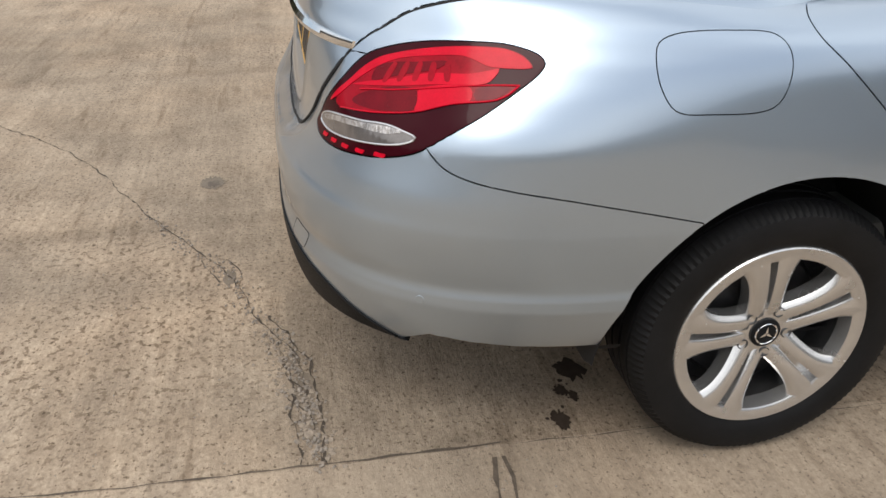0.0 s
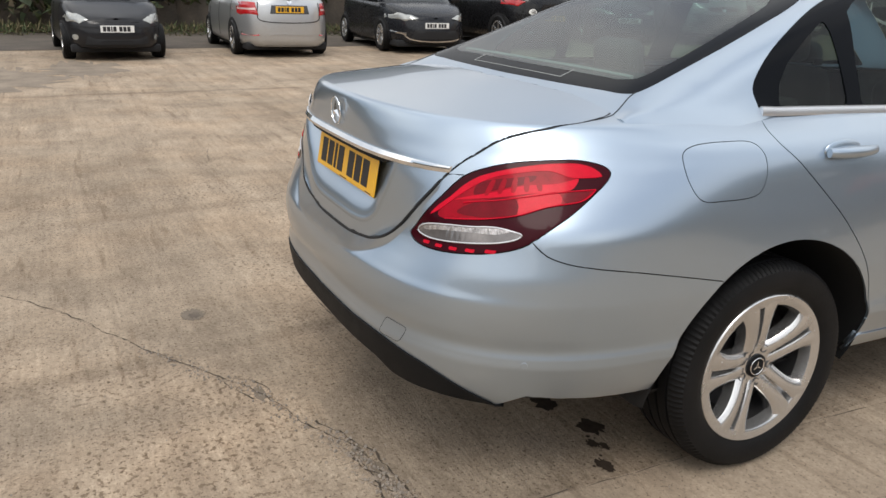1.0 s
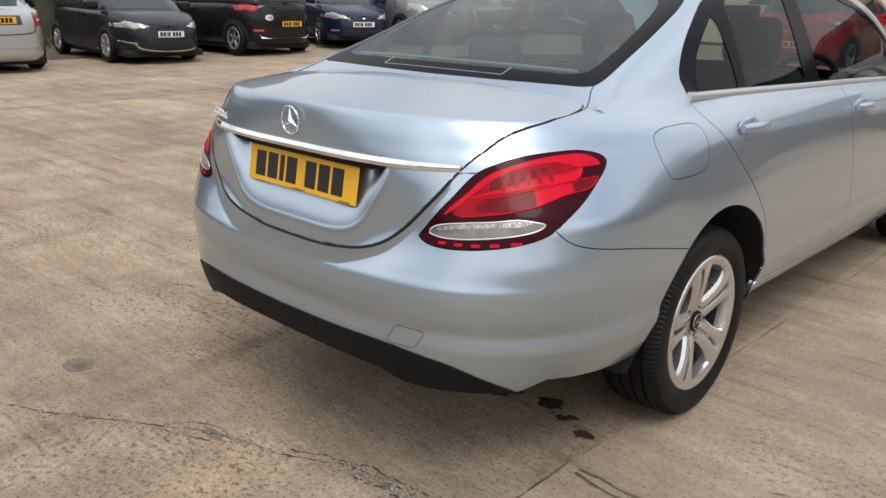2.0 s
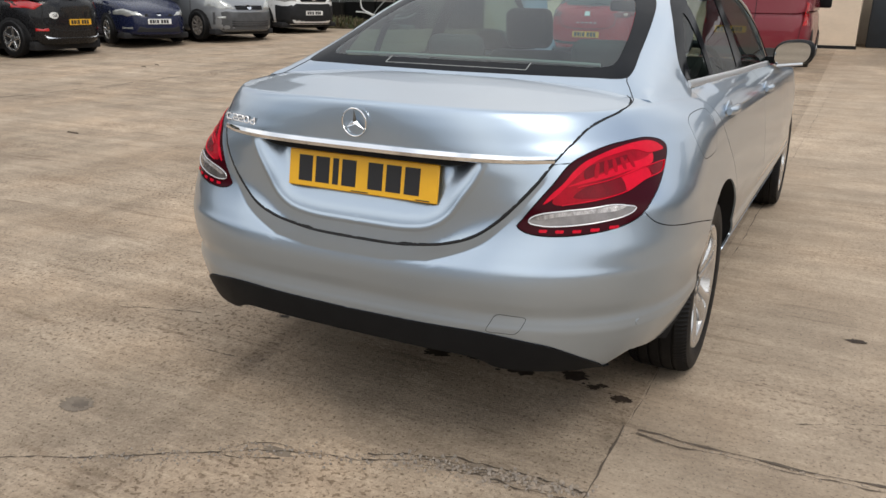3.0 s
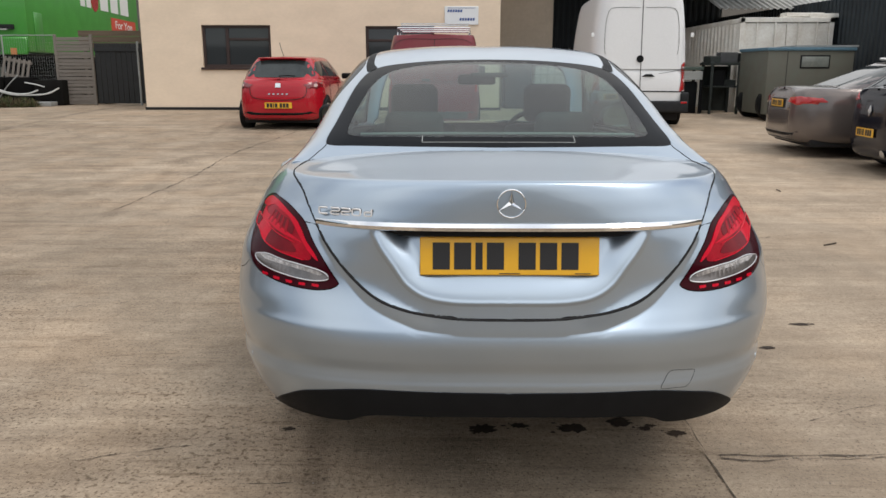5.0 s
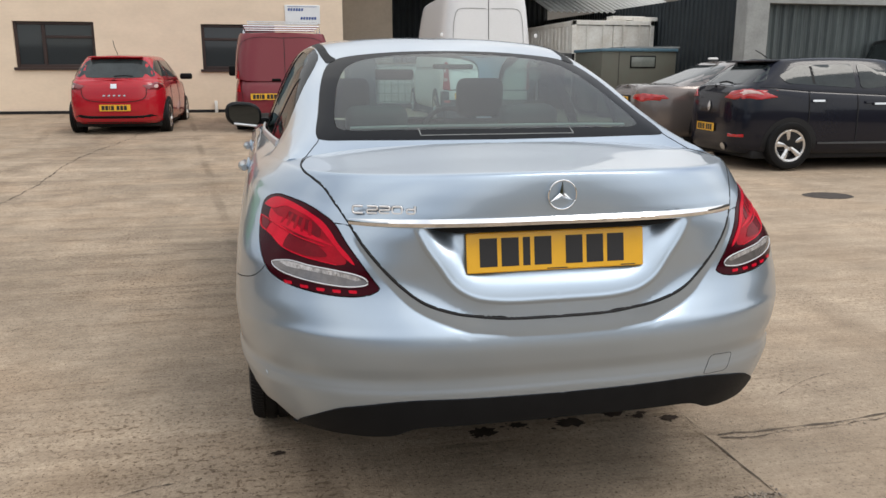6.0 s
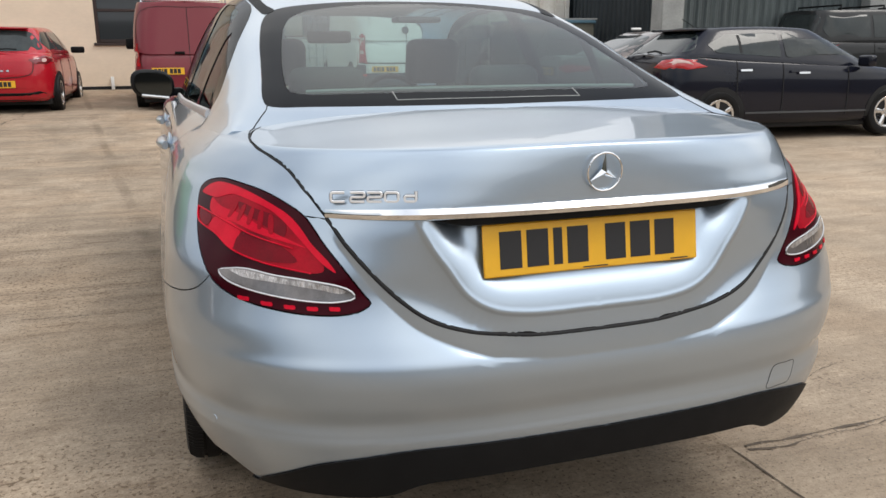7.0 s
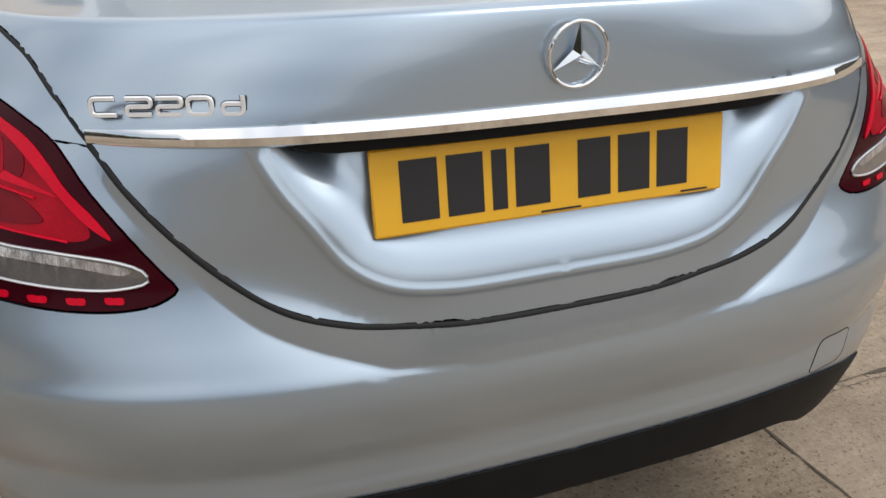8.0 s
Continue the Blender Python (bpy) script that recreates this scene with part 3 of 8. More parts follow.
blot(-9.8, -1.6, 1.5, 1.0, 65, SOILED, "damp_spot", .0022, 60, .35)
blot(-11.0, -.2, 1.2, .5, 66, SOILED, "damp_spot", .0026, 50, .4)
blot(5.12, 5.48, .27, .23, 64, mat("rusty_cover", (.075, .06, .05), .7, .3, noise_amt=.4, noise_scale=15), "drain_cover", .004, 30, .05)
for k, (x, y) in enumerate([(-10.2, 8.9), (-10.0, 8.5), (-5.6, 3.4), (2.8, 4.0), (3.6, 6.9)]):
    rnd = random.Random(900 + k)
    bm = bmesh.new()
    a = rnd.uniform(0, 6)
    tube(bm, [(x, y, ground_z(y) + .006), (x + .06 * math.cos(a), y + .06 * math.sin(a), ground_z(y) + .012), (x + .16 * math.cos(a + .3), y + .16 * math.sin(a + .3), ground_z(y) + .006)], .006, 5)
    tagged(part("twig", bm, CRACK), "small dry brown twig lying on the concrete", "twig", "twigs")
# short scrapes
rnd = random.Random(61)
for k in range(26):
    x, y = rnd.uniform(-9.5, 7.5), rnd.uniform(-4.5, 12.5)
    a, ln = rnd.gauss(0, .28), rnd.uniform(.12, .55)
    crack([(x, y), (x + ln * .5 * math.cos(a), y + ln * .5 * math.sin(a) + rnd.uniform(-.02, .02)), (x + ln * math.cos(a), y + ln * math.sin(a))], rnd.uniform(.002, .006), .008, 700 + k, name="scrape")
# crumbs of broken concrete along the crack
bm = bmesh.new()
rnd = random.Random(79)
for k in range(260):
    t = rnd.random() ** .8
    c = np.array((.05, -.10)) * (1 - t) + np.array((.74, .05)) * t
    s = rnd.uniform(.005, .015) * (.6 + .6 * t)
    m = Matrix.Translation((c[0] + rnd.gauss(0, .02), c[1] + .02 + rnd.gauss(0, .026), s * .08)) @ Euler((rnd.uniform(-.3, .3), rnd.uniform(-.3, .3), rnd.uniform(0, 6))).to_matrix().to_4x4()
    r_ = bmesh.ops.create_icosphere(bm, subdivisions=1, radius=.5, matrix=m @ Matrix.Diagonal((s * 1.3, s, s * .45, 1)))
    for v in r_["verts"]:
        v.co += Vector((rnd.uniform(-1, 1), rnd.uniform(-1, 1), rnd.uniform(-.4, .4))) * s * .14
for k in range(150):
    x, s = rnd.uniform(.80, 3.2), rnd.uniform(.004, .013)
    m = Matrix.Translation((x, .486 + .014 * math.sin(4.5 * x) + rnd.gauss(0, .013), s * .08)) @ Euler((0, 0, rnd.uniform(0, 6))).to_matrix().to_4x4()
    bmesh.ops.create_icosphere(bm, subdivisions=1, radius=.5, matrix=m @ Matrix.Diagonal((s * 1.3, s, s * .45, 1)))
tagged(part("rubble", bm, mat("pale_crumbs", (.34, .275, .21), .92, noise_amt=.35, noise_scale=40, bump=.3, bump_scale=200), smooth=False), "pale crumbled lumps of concrete in the broken crack", "rubble", kind="stuff")
bm = bmesh.new()
rnd = random.Random(77)
cp = spline(CRACK_PATH[4:], False, .004)
for k in range(420):
    c = cp[rnd.randrange(len(cp))]
    s = rnd.uniform(.002, .008) * (1.4 if c[0] > .2 else 1)
    m = Matrix.Translation((c[0] + rnd.gauss(0, .022), c[1] + rnd.gauss(0, .022), s * .3)) @ Euler((rnd.uniform(0, 6), rnd.uniform(0, 6), rnd.uniform(0, 6))).to_matrix().to_4x4()
    bmesh.ops.create_cube(bm, size=1, matrix=m @ Matrix.Diagonal((s, s * .8, s * .6, 1)))
for k in range(900):
    s = rnd.uniform(.0015, .0045)
    m = Matrix.Translation((rnd.uniform(-2.4, 2.2), rnd.uniform(-1.6, 1.6), s * .3)) @ Euler((rnd.uniform(0, 6), rnd.uniform(0, 6), 0)).to_matrix().to_4x4()
    bmesh.ops.create_cube(bm, size=1, matrix=m @ Matrix.Diagonal((s, s, s * .7, 1)))
tagged(part("grit", bm, mat("grit", (.34, .29, .24), .9, noise_amt=.5, noise_scale=60), smooth=False), "loose grit and crumbs of broken concrete", "grit", kind="stuff")
# strip of dark earth under the row of cars
bm = bmesh.new()
_p = [(-14.3, -30), (-14.2, -4), (-14.6, 1.5), (-14.9, 5), (-15.0, 8), (-14.8, 11), (-14.6, 16), (-14.4, 19)]
_a = [bm.verts.new((x, y, ground_z(y) + .006)) for x, y in spline(_p, False, .8)]
_b = [bm.verts.new((-60, y, ground_z(y) + .006)) for x, y in spline(_p, False, .8)]
for i in range(len(_a) - 1):
    bm.faces.new((_a[i], _a[i + 1], _b[i + 1], _b[i]))
EARTH = mat("dark_earth", (.115, .092, .07), .92, noise_amt=.55, noise_scale=1.6, bump=.6, bump_scale=14, second=(.05, .042, .034))
tagged(part("earth_strip", fix(bm), EARTH), "dark muddy earth along the edge of the yard", "earth", kind="structure")


# ---- the silver-blue saloon: shape ----
# rings of the lower body, bottom to deck edge: height, half width, rear face, and the two powers and length of the rear corner
_k = np.arange(21)
R_Z = interp(_k, [.225, .262, .300, .360, .425, .455, .474, .497, .535, .576, .617, .646, .70, .78, .86, .925, .963, .995, 1.020, 1.0365, 1.0445])
R_W = interp(_k, [.745, .790, .822, .860, .886, .8950, .8955, .8915, .8950, .8985, .900, .8985, .8945, .887, .875, .863, .849, .822, .784, .750, .718])
R_Y = interp(_k, [.150, .075, .036, .018, .009, .008, .0105, .0120, .0050, .002, .0085, .0195, .036, .054, .065, .071, .073, .0752, .0777, .0815, .094])
R_N = interp(_k, [3.5, 3.5, 3.5, 3.5, 3.5, 3.5, 3.5, 3.5, 3.5, 3.45, 3.4, 3.3, 3.2, 3.1, 3.15, 3.25, 3.1, 2.9, 2.6, 2.3, 2.1])
R_M = interp(_k, [2.6, 2.6, 2.6, 2.6, 2.6, 2.6, 2.6, 2.6, 2.7, 2.8, 3.0, 3.2, 3.4, 3.4, 3.2, 3.0, 3.0, 3.1, 3.4, 3.7, 4.0])
R_L = interp([0, 8, 13, 14, 15, 16, 18, 20], [.70, .70, .72, .88, 1.07, 1.16, 1.05, .85])
BELT = interp([0.6, 1.02, 2.0, 3.0, 3.7, 4.7], [1.050, 1.051, 1.035, 1.005, .975, .86])       # window line
BELT_X = interp([0.55, 1.02, 1.5, 2.2, 3.0, 3.7], [.690, .738, .775, .800, .800, .74])
DECK = interp([0.05, 0.12, 0.3, 0.66, 1.2], [1.047, 1.0505, 1.061, 1.087, 1.10])
CAR_LEN, Y_TURN = 4.74, 1.32
AXLE_R, AXLE_F, HUB_Z, ARCH_R = 1.06, 3.96, 0.325, 0.401
NU1, NU2, NV1, NV2 = 120, 90, 150, 46


def smooth(a, b, x):
    t = np.clip((x - a) / (b - a), 0, 1)
    return t * t * (3 - 2 * t)


def ring(k):
    """Plan outline of the ring k, from the rear centre round the corner and along the side to the nose."""
    w, y0, n, m, L = float(R_W(k)), float(R_Y(k)), float(R_N(k)), float(R_M(k)), float(R_L(k))
    th = np.linspace(0, np.pi / 2, 700)
    a = np.linspace(0, 1, 1400)
    x = w * np.where(a < 0.7, a / 0.7 * 0.92, 0)
    y = y0 + L * (1 - np.clip(1 - (x / w) ** n, 0, 1) ** (1 / m))
    half = a < 0.7
    ystart = y[half][-1]
    yb = np.linspace(ystart, y0 + L, (~half).sum() + 1)[1:]
    y[~half] = yb
    x[~half] = w * np.clip(1 - np.clip((y0 + L - yb) / L, 0, 1) ** m, 0, 1) ** (1 / n)
    x, y = np.append(x, w), np.append(y, Y_TURN)
    s = np.concatenate([[0], np.cumsum(np.hypot(np.diff(x), np.diff(y)))])
    t = np.linspace(0, s[-1], NU1)
    rx, ry = np.interp(t, s, x), np.interp(t, s, y)
    yf = np.linspace(Y_TURN, CAR_LEN - 0.02, NU2 + 1)[1:]
    q = np.clip((yf - (CAR_LEN - 1.0)) / 1.0, 0, 1)
    fx = w * (1 - q ** 3.0) ** (1 / 2.4)
    return np.append(rx, fx), np.append(ry, yf)


def build_body_grid():
    ks = np.linspace(0, 20, NV1)
    G = np.zeros((NU1 + NU2, NV1 + NV2, 3))
    for j, k in enumerate(ks):
        x, y = ring(k)
        z = np.full_like(x, float(R_Z(k)))
        top = np.clip((k - 13) / 7, 0, 1) ** 1.2
        z = z + top * (BELT(y) - 1.051) * (y > 1.02)
        flare = 0.012 * np.exp(-((y - AXLE_R) / 0.42) ** 2) * np.exp(-((z - 0.64) / 0.15) ** 2)
        # shelf of the bumper under the boot lid
        y = y + 0.034 * smooth(0, 1, (z - 0.618) / (0.034 + 0.13 * smooth(0.20, 0.48, np.abs(x)))) * np.clip((0.88 - z) / 0.2, 0, 1) * (1 - smooth(0.34, 0.76, np.abs(x))) * (y < 0.4)
        # soft dropping line along the doors
        line = 0.007 * np.exp(-((z - (0.56 - 0.03 * (y - 2.0))) / 0.05) ** 2) * np.clip((y - 1.6) / 0.5, 0, 1)
        x = x + (flare + line) * np.clip((y - 0.5) / 0.4, 0, 1)
        # the car is a little wider towards the front
        x = x * (1 + 0.024 * np.clip((y - 0.9) / 2.2, 0, 1))
        # door tops follow the window line
        tx = np.clip((k - 16) / 4, 0, 1) ** 1.5
        x = np.where(y > 1.0, x + tx * (BELT_X(y) - float(R_W(20)) - 0.0) * np.clip((y - 1.0) / 0.3, 0, 1), x)
        # deck edge height
        dz = DECK(y) - 0.065 * x * x - 0.15 * np.clip(np.abs(x) - 0.5, 0, 1) ** 2
        td = np.clip((k - 17.5) / 2.5, 0, 1) ** 1.3 * np.clip((1.0 - y) / 0.3, 0, 1)
        z = z * (1 - td) + (dz - 0.004 * (1 - td)) * td
        G[:, j] = np.stack([x, y, z], 1)
    T = G[:, NV1 - 1]
    yT = T[:, 1]
    into = np.clip((yT - 0.62) / 0.25, 0, 1)
    cx = into * (T[:, 0] - 0.12)
    cy = np.where(yT < 0.9, 0.16 + (yT - yT[0]) * 0.98, yT)
    cy = np.where(yT < 0.9, cy, yT)
    for j in range(NV2):
        s = (j + 1) / NV2
        x = T[:, 0] * (1 - s) + cx * s
        y = T[:, 1] * (1 - s) + cy * s
        z = DECK(y) - 0.065 * x * x - 0.15 * np.clip(np.abs(x) - 0.5, 0, 1) ** 2
        z = np.where(yT < 1.0, z * (1 - into) + T[:, 2] * into, T[:, 2])
        G[:, NV1 + j] = np.stack([x, y, z], 1)
    G[0, :, 0] = 0.0
    # soften tiny unevenness between the rings on the upper part
    for _ in range(3):
        H = G.copy()
        H[:, 1:-1] = 0.5 * G[:, 1:-1] + 0.25 * (G[:, :-2] + G[:, 2:])
        w = np.clip((np.arange(NV1 + NV2) - 95) / 12, 0, 1)[None, :, None]
        G = G * (1 - w) + H * w
    return G


ROOF = interp([0.56, 0.62, 0.66, 0.9, 1.2, 1.40, 1.52, 1.65, 1.8, 2.0, 2.25, 2.7, 3.0, 3.2, 3.5, 3.85], [1.045, 1.072, 1.092, 1.186, 1.299, 1.370, 1.407, 1.440, 1.462, 1.473, 1.474, 1.455, 1.415, 1.35, 1.20, .985])
LEAN = 0.435       # how far the side windows lean in
NGY, NGS = 150, 70


def build_house_grid():
    """The glasshouse: sections across the car from the window line over the roof."""
    ys = np.linspace(0.56, 3.85, NGY)
    G = np.zeros((NGY, NGS, 3))
    for i, y in enumerate(ys):
        xb, zb, h = float(BELT_X(y)), float(BELT(y)) - 0.012, float(ROOF(y))
        zb = min(zb, h - 0.02)
        xk = xb - LEAN * (h - zb)
        crown = 0.05 * np.clip((y - 1.2) / 0.6, 0, 1) + 0.012
        A, K, C = np.array([xb, zb]), np.array([xk, h - crown * 0.35]), np.array([0.0, h])
        ra, rc = min(0.55, 0.11 / np.linalg.norm(A - K)), min(0.45, 0.16 / np.linalg.norm(C - K))
        P, Q = K + (A - K) * ra, K + (C - K) * rc
        bow = 0.012 * np.clip((h - zb) / 0.35, 0, 1)
        seg = []
        for s in np.linspace(0, 1, 30)[:-1]:
            seg.append(A * (1 - s) + P * s + np.array([bow * 4 * s * (1 - s) * 0.6, 0]))
        for s in np.linspace(0, 1, 14)[:-1]:
            seg.append(P * (1 - s) ** 2 + K * 2 * s * (1 - s) + Q * s * s)
        n3 = NGS - len(seg)
        for s in np.linspace(0, 1, n3):
            seg.append(Q * (1 - s) + C * s + np.array([0, crown * 0.5 * s * (1 - s)]))
        seg = np.array(seg)
        # the rear pillar runs out softly into the wing
        g = float(np.clip((1.08 - y) / 0.16, 0, 1))
        if g > 0:
            reach = 0.065
            hit = BODY.bvh.ray_cast(Vector((xb + reach, y, 2.0)), Vector((0, 0, -1)))[0]
            hit2 = BODY.bvh.ray_cast(Vector((xb + reach - 0.02, y, 2.0)), Vector((0, 0, -1)))[0]
            z0 = hit.z if hit else zb
            slope = max(0.0, min(0.8, ((hit2.z if hit2 else z0) - z0) / 0.02))
            P0 = np.array([xb + reach, z0 - 0.0015])
            rise = min(0.14, 0.85 * (h - zb))
            P2 = np.array([xb - LEAN * rise, zb + rise])
            P1 = np.array([xb - 0.006, z0 + slope * (reach + 0.006)])
            low_ = np.where((seg[:, 1] < zb + rise) & (seg[:, 0] > xk))[0]
            for q in low_:
                s = (seg[q, 1] - zb) / rise
                bez = P0 * (1 - s) ** 2 + P1 * 2 * s * (1 - s) + P2 * s * s
                seg[q] = seg[q] * (1 - g) + bez * g
        G[i, :, 0], G[i, :, 1], G[i, :, 2] = seg[:, 0], y, seg[:, 1]
    for _ in range(4):
        H = G.copy()
        H[:, 1:-1] = 0.5 * G[:, 1:-1] + 0.25 * (G[:, :-2] + G[:, 2:])
        H[:, -1, 0] = 0
        G = H
    return G


BODY = Skin(build_body_grid(), flip=True)
HOUSE = Skin(build_house_grid())
if float(HOUSE.n[60, 60][2]) < 0:
    HOUSE.n = -HOUSE.n
if float(BODY.n[150, 60][0]) < 0:
    BODY.n = -BODY.n

saloon = thing("saloon_car", (0, 0, 0), "silver-blue metallic saloon car with dark lower bumper standing on concrete", "car")


# ---- the saloon: seams and panels ----
def on(S, pts, closed=False, step=0.012):
    return S.uv(spline(pts, closed, step))


def run_to(S, a, b, n=30):
    """A straight run in grid coordinates."""
    a, b = np.array(a, float), np.array(b, float)
    return np.array([a + (b - a) * t for t in np.linspace(0, 1, n)])


def join(*runs):
    out = [np.asarray(runs[0])]
    for r in runs[1:]:
        r = np.asarray(r)
        out.append(r[1:] if np.linalg.norm(r[0] - out[-1][-1]) < 0.6 else r)
    p = np.concatenate(out)
    keep = [0]
    for i in range(1, len(p)):
        if np.linalg.norm(p[i] - p[keep[-1]]) > 0.08:
            keep.append(i)
    p = p[keep]
    return p[:-1] if np.linalg.norm(p[0] - p[-1]) < 0.08 else p


def side_x(y, z):
    return BODY.at(BODY.uv([(0.9, y, z)]))[0]


def arch(y0, a0, a1, r=ARCH_R, n=60):
    """The wheel arch's rim, from angle a0 to a1 in degrees (0 forward, 90 up)."""
    return BODY.uv([(0.89, y0 + r * math.cos(radians(a)), HUB_Z + r * math.sin(radians(a))) for a in np.linspace(a0, a1, n)])


def level(z, y0, y1, n=60):
    """A run at one height along the side or rear corner."""
    return BODY.uv([(0.9, y, z) for y in np.linspace(y0, y1, n)])


centre = lambda p: abs(p[0]) < 1e-3

BOOT_SEAM = on(BODY, [(0, .046, .653), (.14, .048, .655), (.28, .06, .668), (.386, .077, .703), (.462, .1, .767), (.525, .135, .842), (.566, .17, .905), (.605, .225, .962), (.637, .280, 1.004), (.680, .39, 1.034), (.680, .50, 1.049), (.655, .585, 1.06), (.60, .645, 1.07)])
BOOT_SEAM[0, 0] = 0
LAMP = on(BODY, [(.498, .103, .742), (.520, .106, .726), (.56, .115, .719), (.63, .145, .721), (.71, .203, .735), (.757, .254, .754), (.781, .291, .776), (.80, .362, .822), (.80, .436, .874), (.794, .488, .915), (.79, .498, .932), (.78, .489, .946), (.753, .438, .961), (.72, .37, .960), (.675, .295, .949), (.637, .237, .931), (.605, .2, .908), (.57, .157, .85), (.53, .122, .79), (.508, .108, .757)], True, 0.008)


def nearest(curve, p):
    q = BODY.uv([p])[0]
    return int(np.argmin(np.sum((curve - q) ** 2, 1)))


_low, _high = nearest(LAMP, (.781, .291, .776)), nearest(LAMP, (.605, .2, .908))
LAMP_UNDER = np.concatenate([LAMP[_high:], LAMP[:_low + 1]])         # inner edge and bottom, from the top inner corner to the lower outer one
LAMP_OVER = LAMP[_low:_high + 1]                                     # outer edge and top
BUMPER_SEAM = np.concatenate([LAMP[_low:_low + 1], on(BODY, [(.781, .291, .776), (.805, .318, .747), (.828, .356, .731), (.856, .426, .718), (.878, .531, .702), (.89, .665, .676), (.897, .81, .646)])[1:]])
_e = int(np.argmin([abs(np.hypot(p[1] - AXLE_R, p[2] - HUB_Z) - ARCH_R) for p in BODY.at(BUMPER_SEAM)]))
BUMPER_SEAM = BUMPER_SEAM[:_e + 1]
_p = BODY.at(BUMPER_SEAM[-1:])[0]
ANG_SEAM = math.degrees(math.atan2(_p[2] - HUB_Z, _p[1] - AXLE_R))
ANG_LOW = 180 + math.degrees(math.asin((HUB_Z - 0.300) / ARCH_R))
_bi = nearest(BOOT_SEAM, (.566, .17, .905))
TIE = run_to(BODY, BOOT_SEAM[_bi], LAMP[_high], 8)
DIFF_TOP = on(BODY, [(0, 0, .437), (.24, .004, .440), (.436, .026, .440), (.55, .063, .425), (.62, .1, .408), (.685, .152, .370), (.728, .208, .330), (.745, .235, .300)])
DIFF_TOP[0, 0] = 0


def shell_shape(P, N):
    """Room behind the plate recess and the lamps."""
    P = P.copy()
    P[:, 1] += 0.06 * np.clip((P[:, 2] - 0.60) / 0.08, 0, 1) * (P[:, 1] < 0.6) * np.clip((1.04 - P[:, 2]) / 0.06, 0, 1)
    return P, N


# dark inner shell, seen through the gaps
_n0 = (BODY.nu - 1, BODY.nv - 1)
arch_hole = lambda y0: arch(y0, -14, 194, ARCH_R + 0.004, 70)
_u = [BODY.uv([(x, y, z)])[0] for x, y, z in ((.40, .03, .375), (.48, .05, .345), (.70, .19, .335), (.86, .62, .30))]
_foot = join(run_to(BODY, (0, _u[0][1]), _u[0], 12), run_to(BODY, _u[0], _u[1], 5), run_to(BODY, _u[1], _u[2], 10), run_to(BODY, _u[2], _u[3], 10), run_to(BODY, _u[3], (_u[3][0] + 4, .5), 5))
BODY.panel("inner_shell", join(_foot, run_to(BODY, (_u[3][0] + 4, 0.5), (_n0[0], 0.5), 70), run_to(BODY, (_n0[0], 0.5), (_n0[0], _n0[1]), 60), run_to(BODY, (_n0[0], _n0[1]), (0, _n0[1]), 80), run_to(BODY, (0, _n0[1]), (0, _u[0][1]), 60)), DARK_GAP, saloon,
           holes=[arch_hole(AXLE_R), arch_hole(AXLE_F)], off=-0.016, gap=0, skirt=0, mirror="join", step=3, keep_edge=lambda p: True, shape=shell_shape)

# boot lid with the recess for the plate
RECESS = spline([(0, .700), (.17, .703), (.245, .718), (.295, .75), (.338, .81), (.372, .86), (.392, .905)], False, 0.01)


def seam_z(x):
    """Height of the lower boot gap at the distance x from the middle."""
    return np.interp(x, (0, .14, .28, .386, .462, .525, .566), (.653, .655, .668, .703, .767, .842, .905))


def boot_shape(P, N):
    """Sinks the plate recess and draws the lower lid in a little under the bar."""
    P, N = P.copy(), N.copy()
    x, z = np.abs(P[:, 0]), P[:, 2]
    d = np.full(len(P), 1.0)
    for a, b in zip(RECESS, RECESS[1:]):
        ab = b - a
        t = np.clip(((x - a[0]) * ab[0] + (z - a[1]) * ab[1]) / (ab @ ab), 0, 1)
        d = np.minimum(d, np.hypot(x - a[0] - t * ab[0], z - a[1] - t * ab[1]))
    poly = np.concatenate([RECESS, [[0.392, 0.920], [-0.01, 0.920]], [[-0.01, 0.70]]])
    ins = inside(poly, np.stack([x, z], 1))
    d = np.where(ins, d, -d)
    rear = P[:, 1] < 0.3
    sink = (0.010 + 0.046 * np.clip((z - 0.70) / 0.2, 0, 1)) * smooth(-0.002, 0.075, d) * (z < 0.920) * rear
    lip = -0.0035 * np.exp(-((d + 0.006) / 0.006) ** 2) * (z < 0.905) * rear
    P[:, 1] += sink + lip
    # tilt the shading with the slope
    eps = 0.004
    def depth(xx, zz):
        dd = np.full(len(P), 1.0)
        for a, b in zip(RECESS, RECESS[1:]):
            ab = b - a
            t = np.clip(((xx - a[0]) * ab[0] + (zz - a[1]) * ab[1]) / (ab @ ab), 0, 1)
            dd = np.minimum(dd, np.hypot(xx - a[0] - t * ab[0], zz - a[1] - t * ab[1]))
        ii = inside(poly, np.stack([xx, zz], 1))
        dd = np.where(ii, dd, -dd)
        return (0.010 + 0.046 * np.clip((zz - 0.70) / 0.2, 0, 1)) * smooth(-0.002, 0.075, dd) - 0.0035 * np.exp(-((dd + 0.006) / 0.006) ** 2)
    gx = (depth(x + eps, z) - depth(np.maximum(x - eps, 0), z)) / (2 * eps) * np.sign(P[:, 0] + 1e-9)
    gz = (depth(x, z + eps) - depth(x, z - eps)) / (2 * eps)
    m = rear & (z < 0.905)
    N[m, 0] += gx[m] * 0.5
    N[m, 2] += gz[m] * 1.25
    low = np.clip((seam_z(x) + 0.030 - z) / 0.016, 0, 1) * rear * np.clip((.34 - x) / .10, 0, 1)
    N[:, 2] = N[:, 2] * (1 - low) + np.minimum(N[:, 2], 0.10) * low
    N /= np.linalg.norm(N, axis=1, keepdims=True)
    return P, N


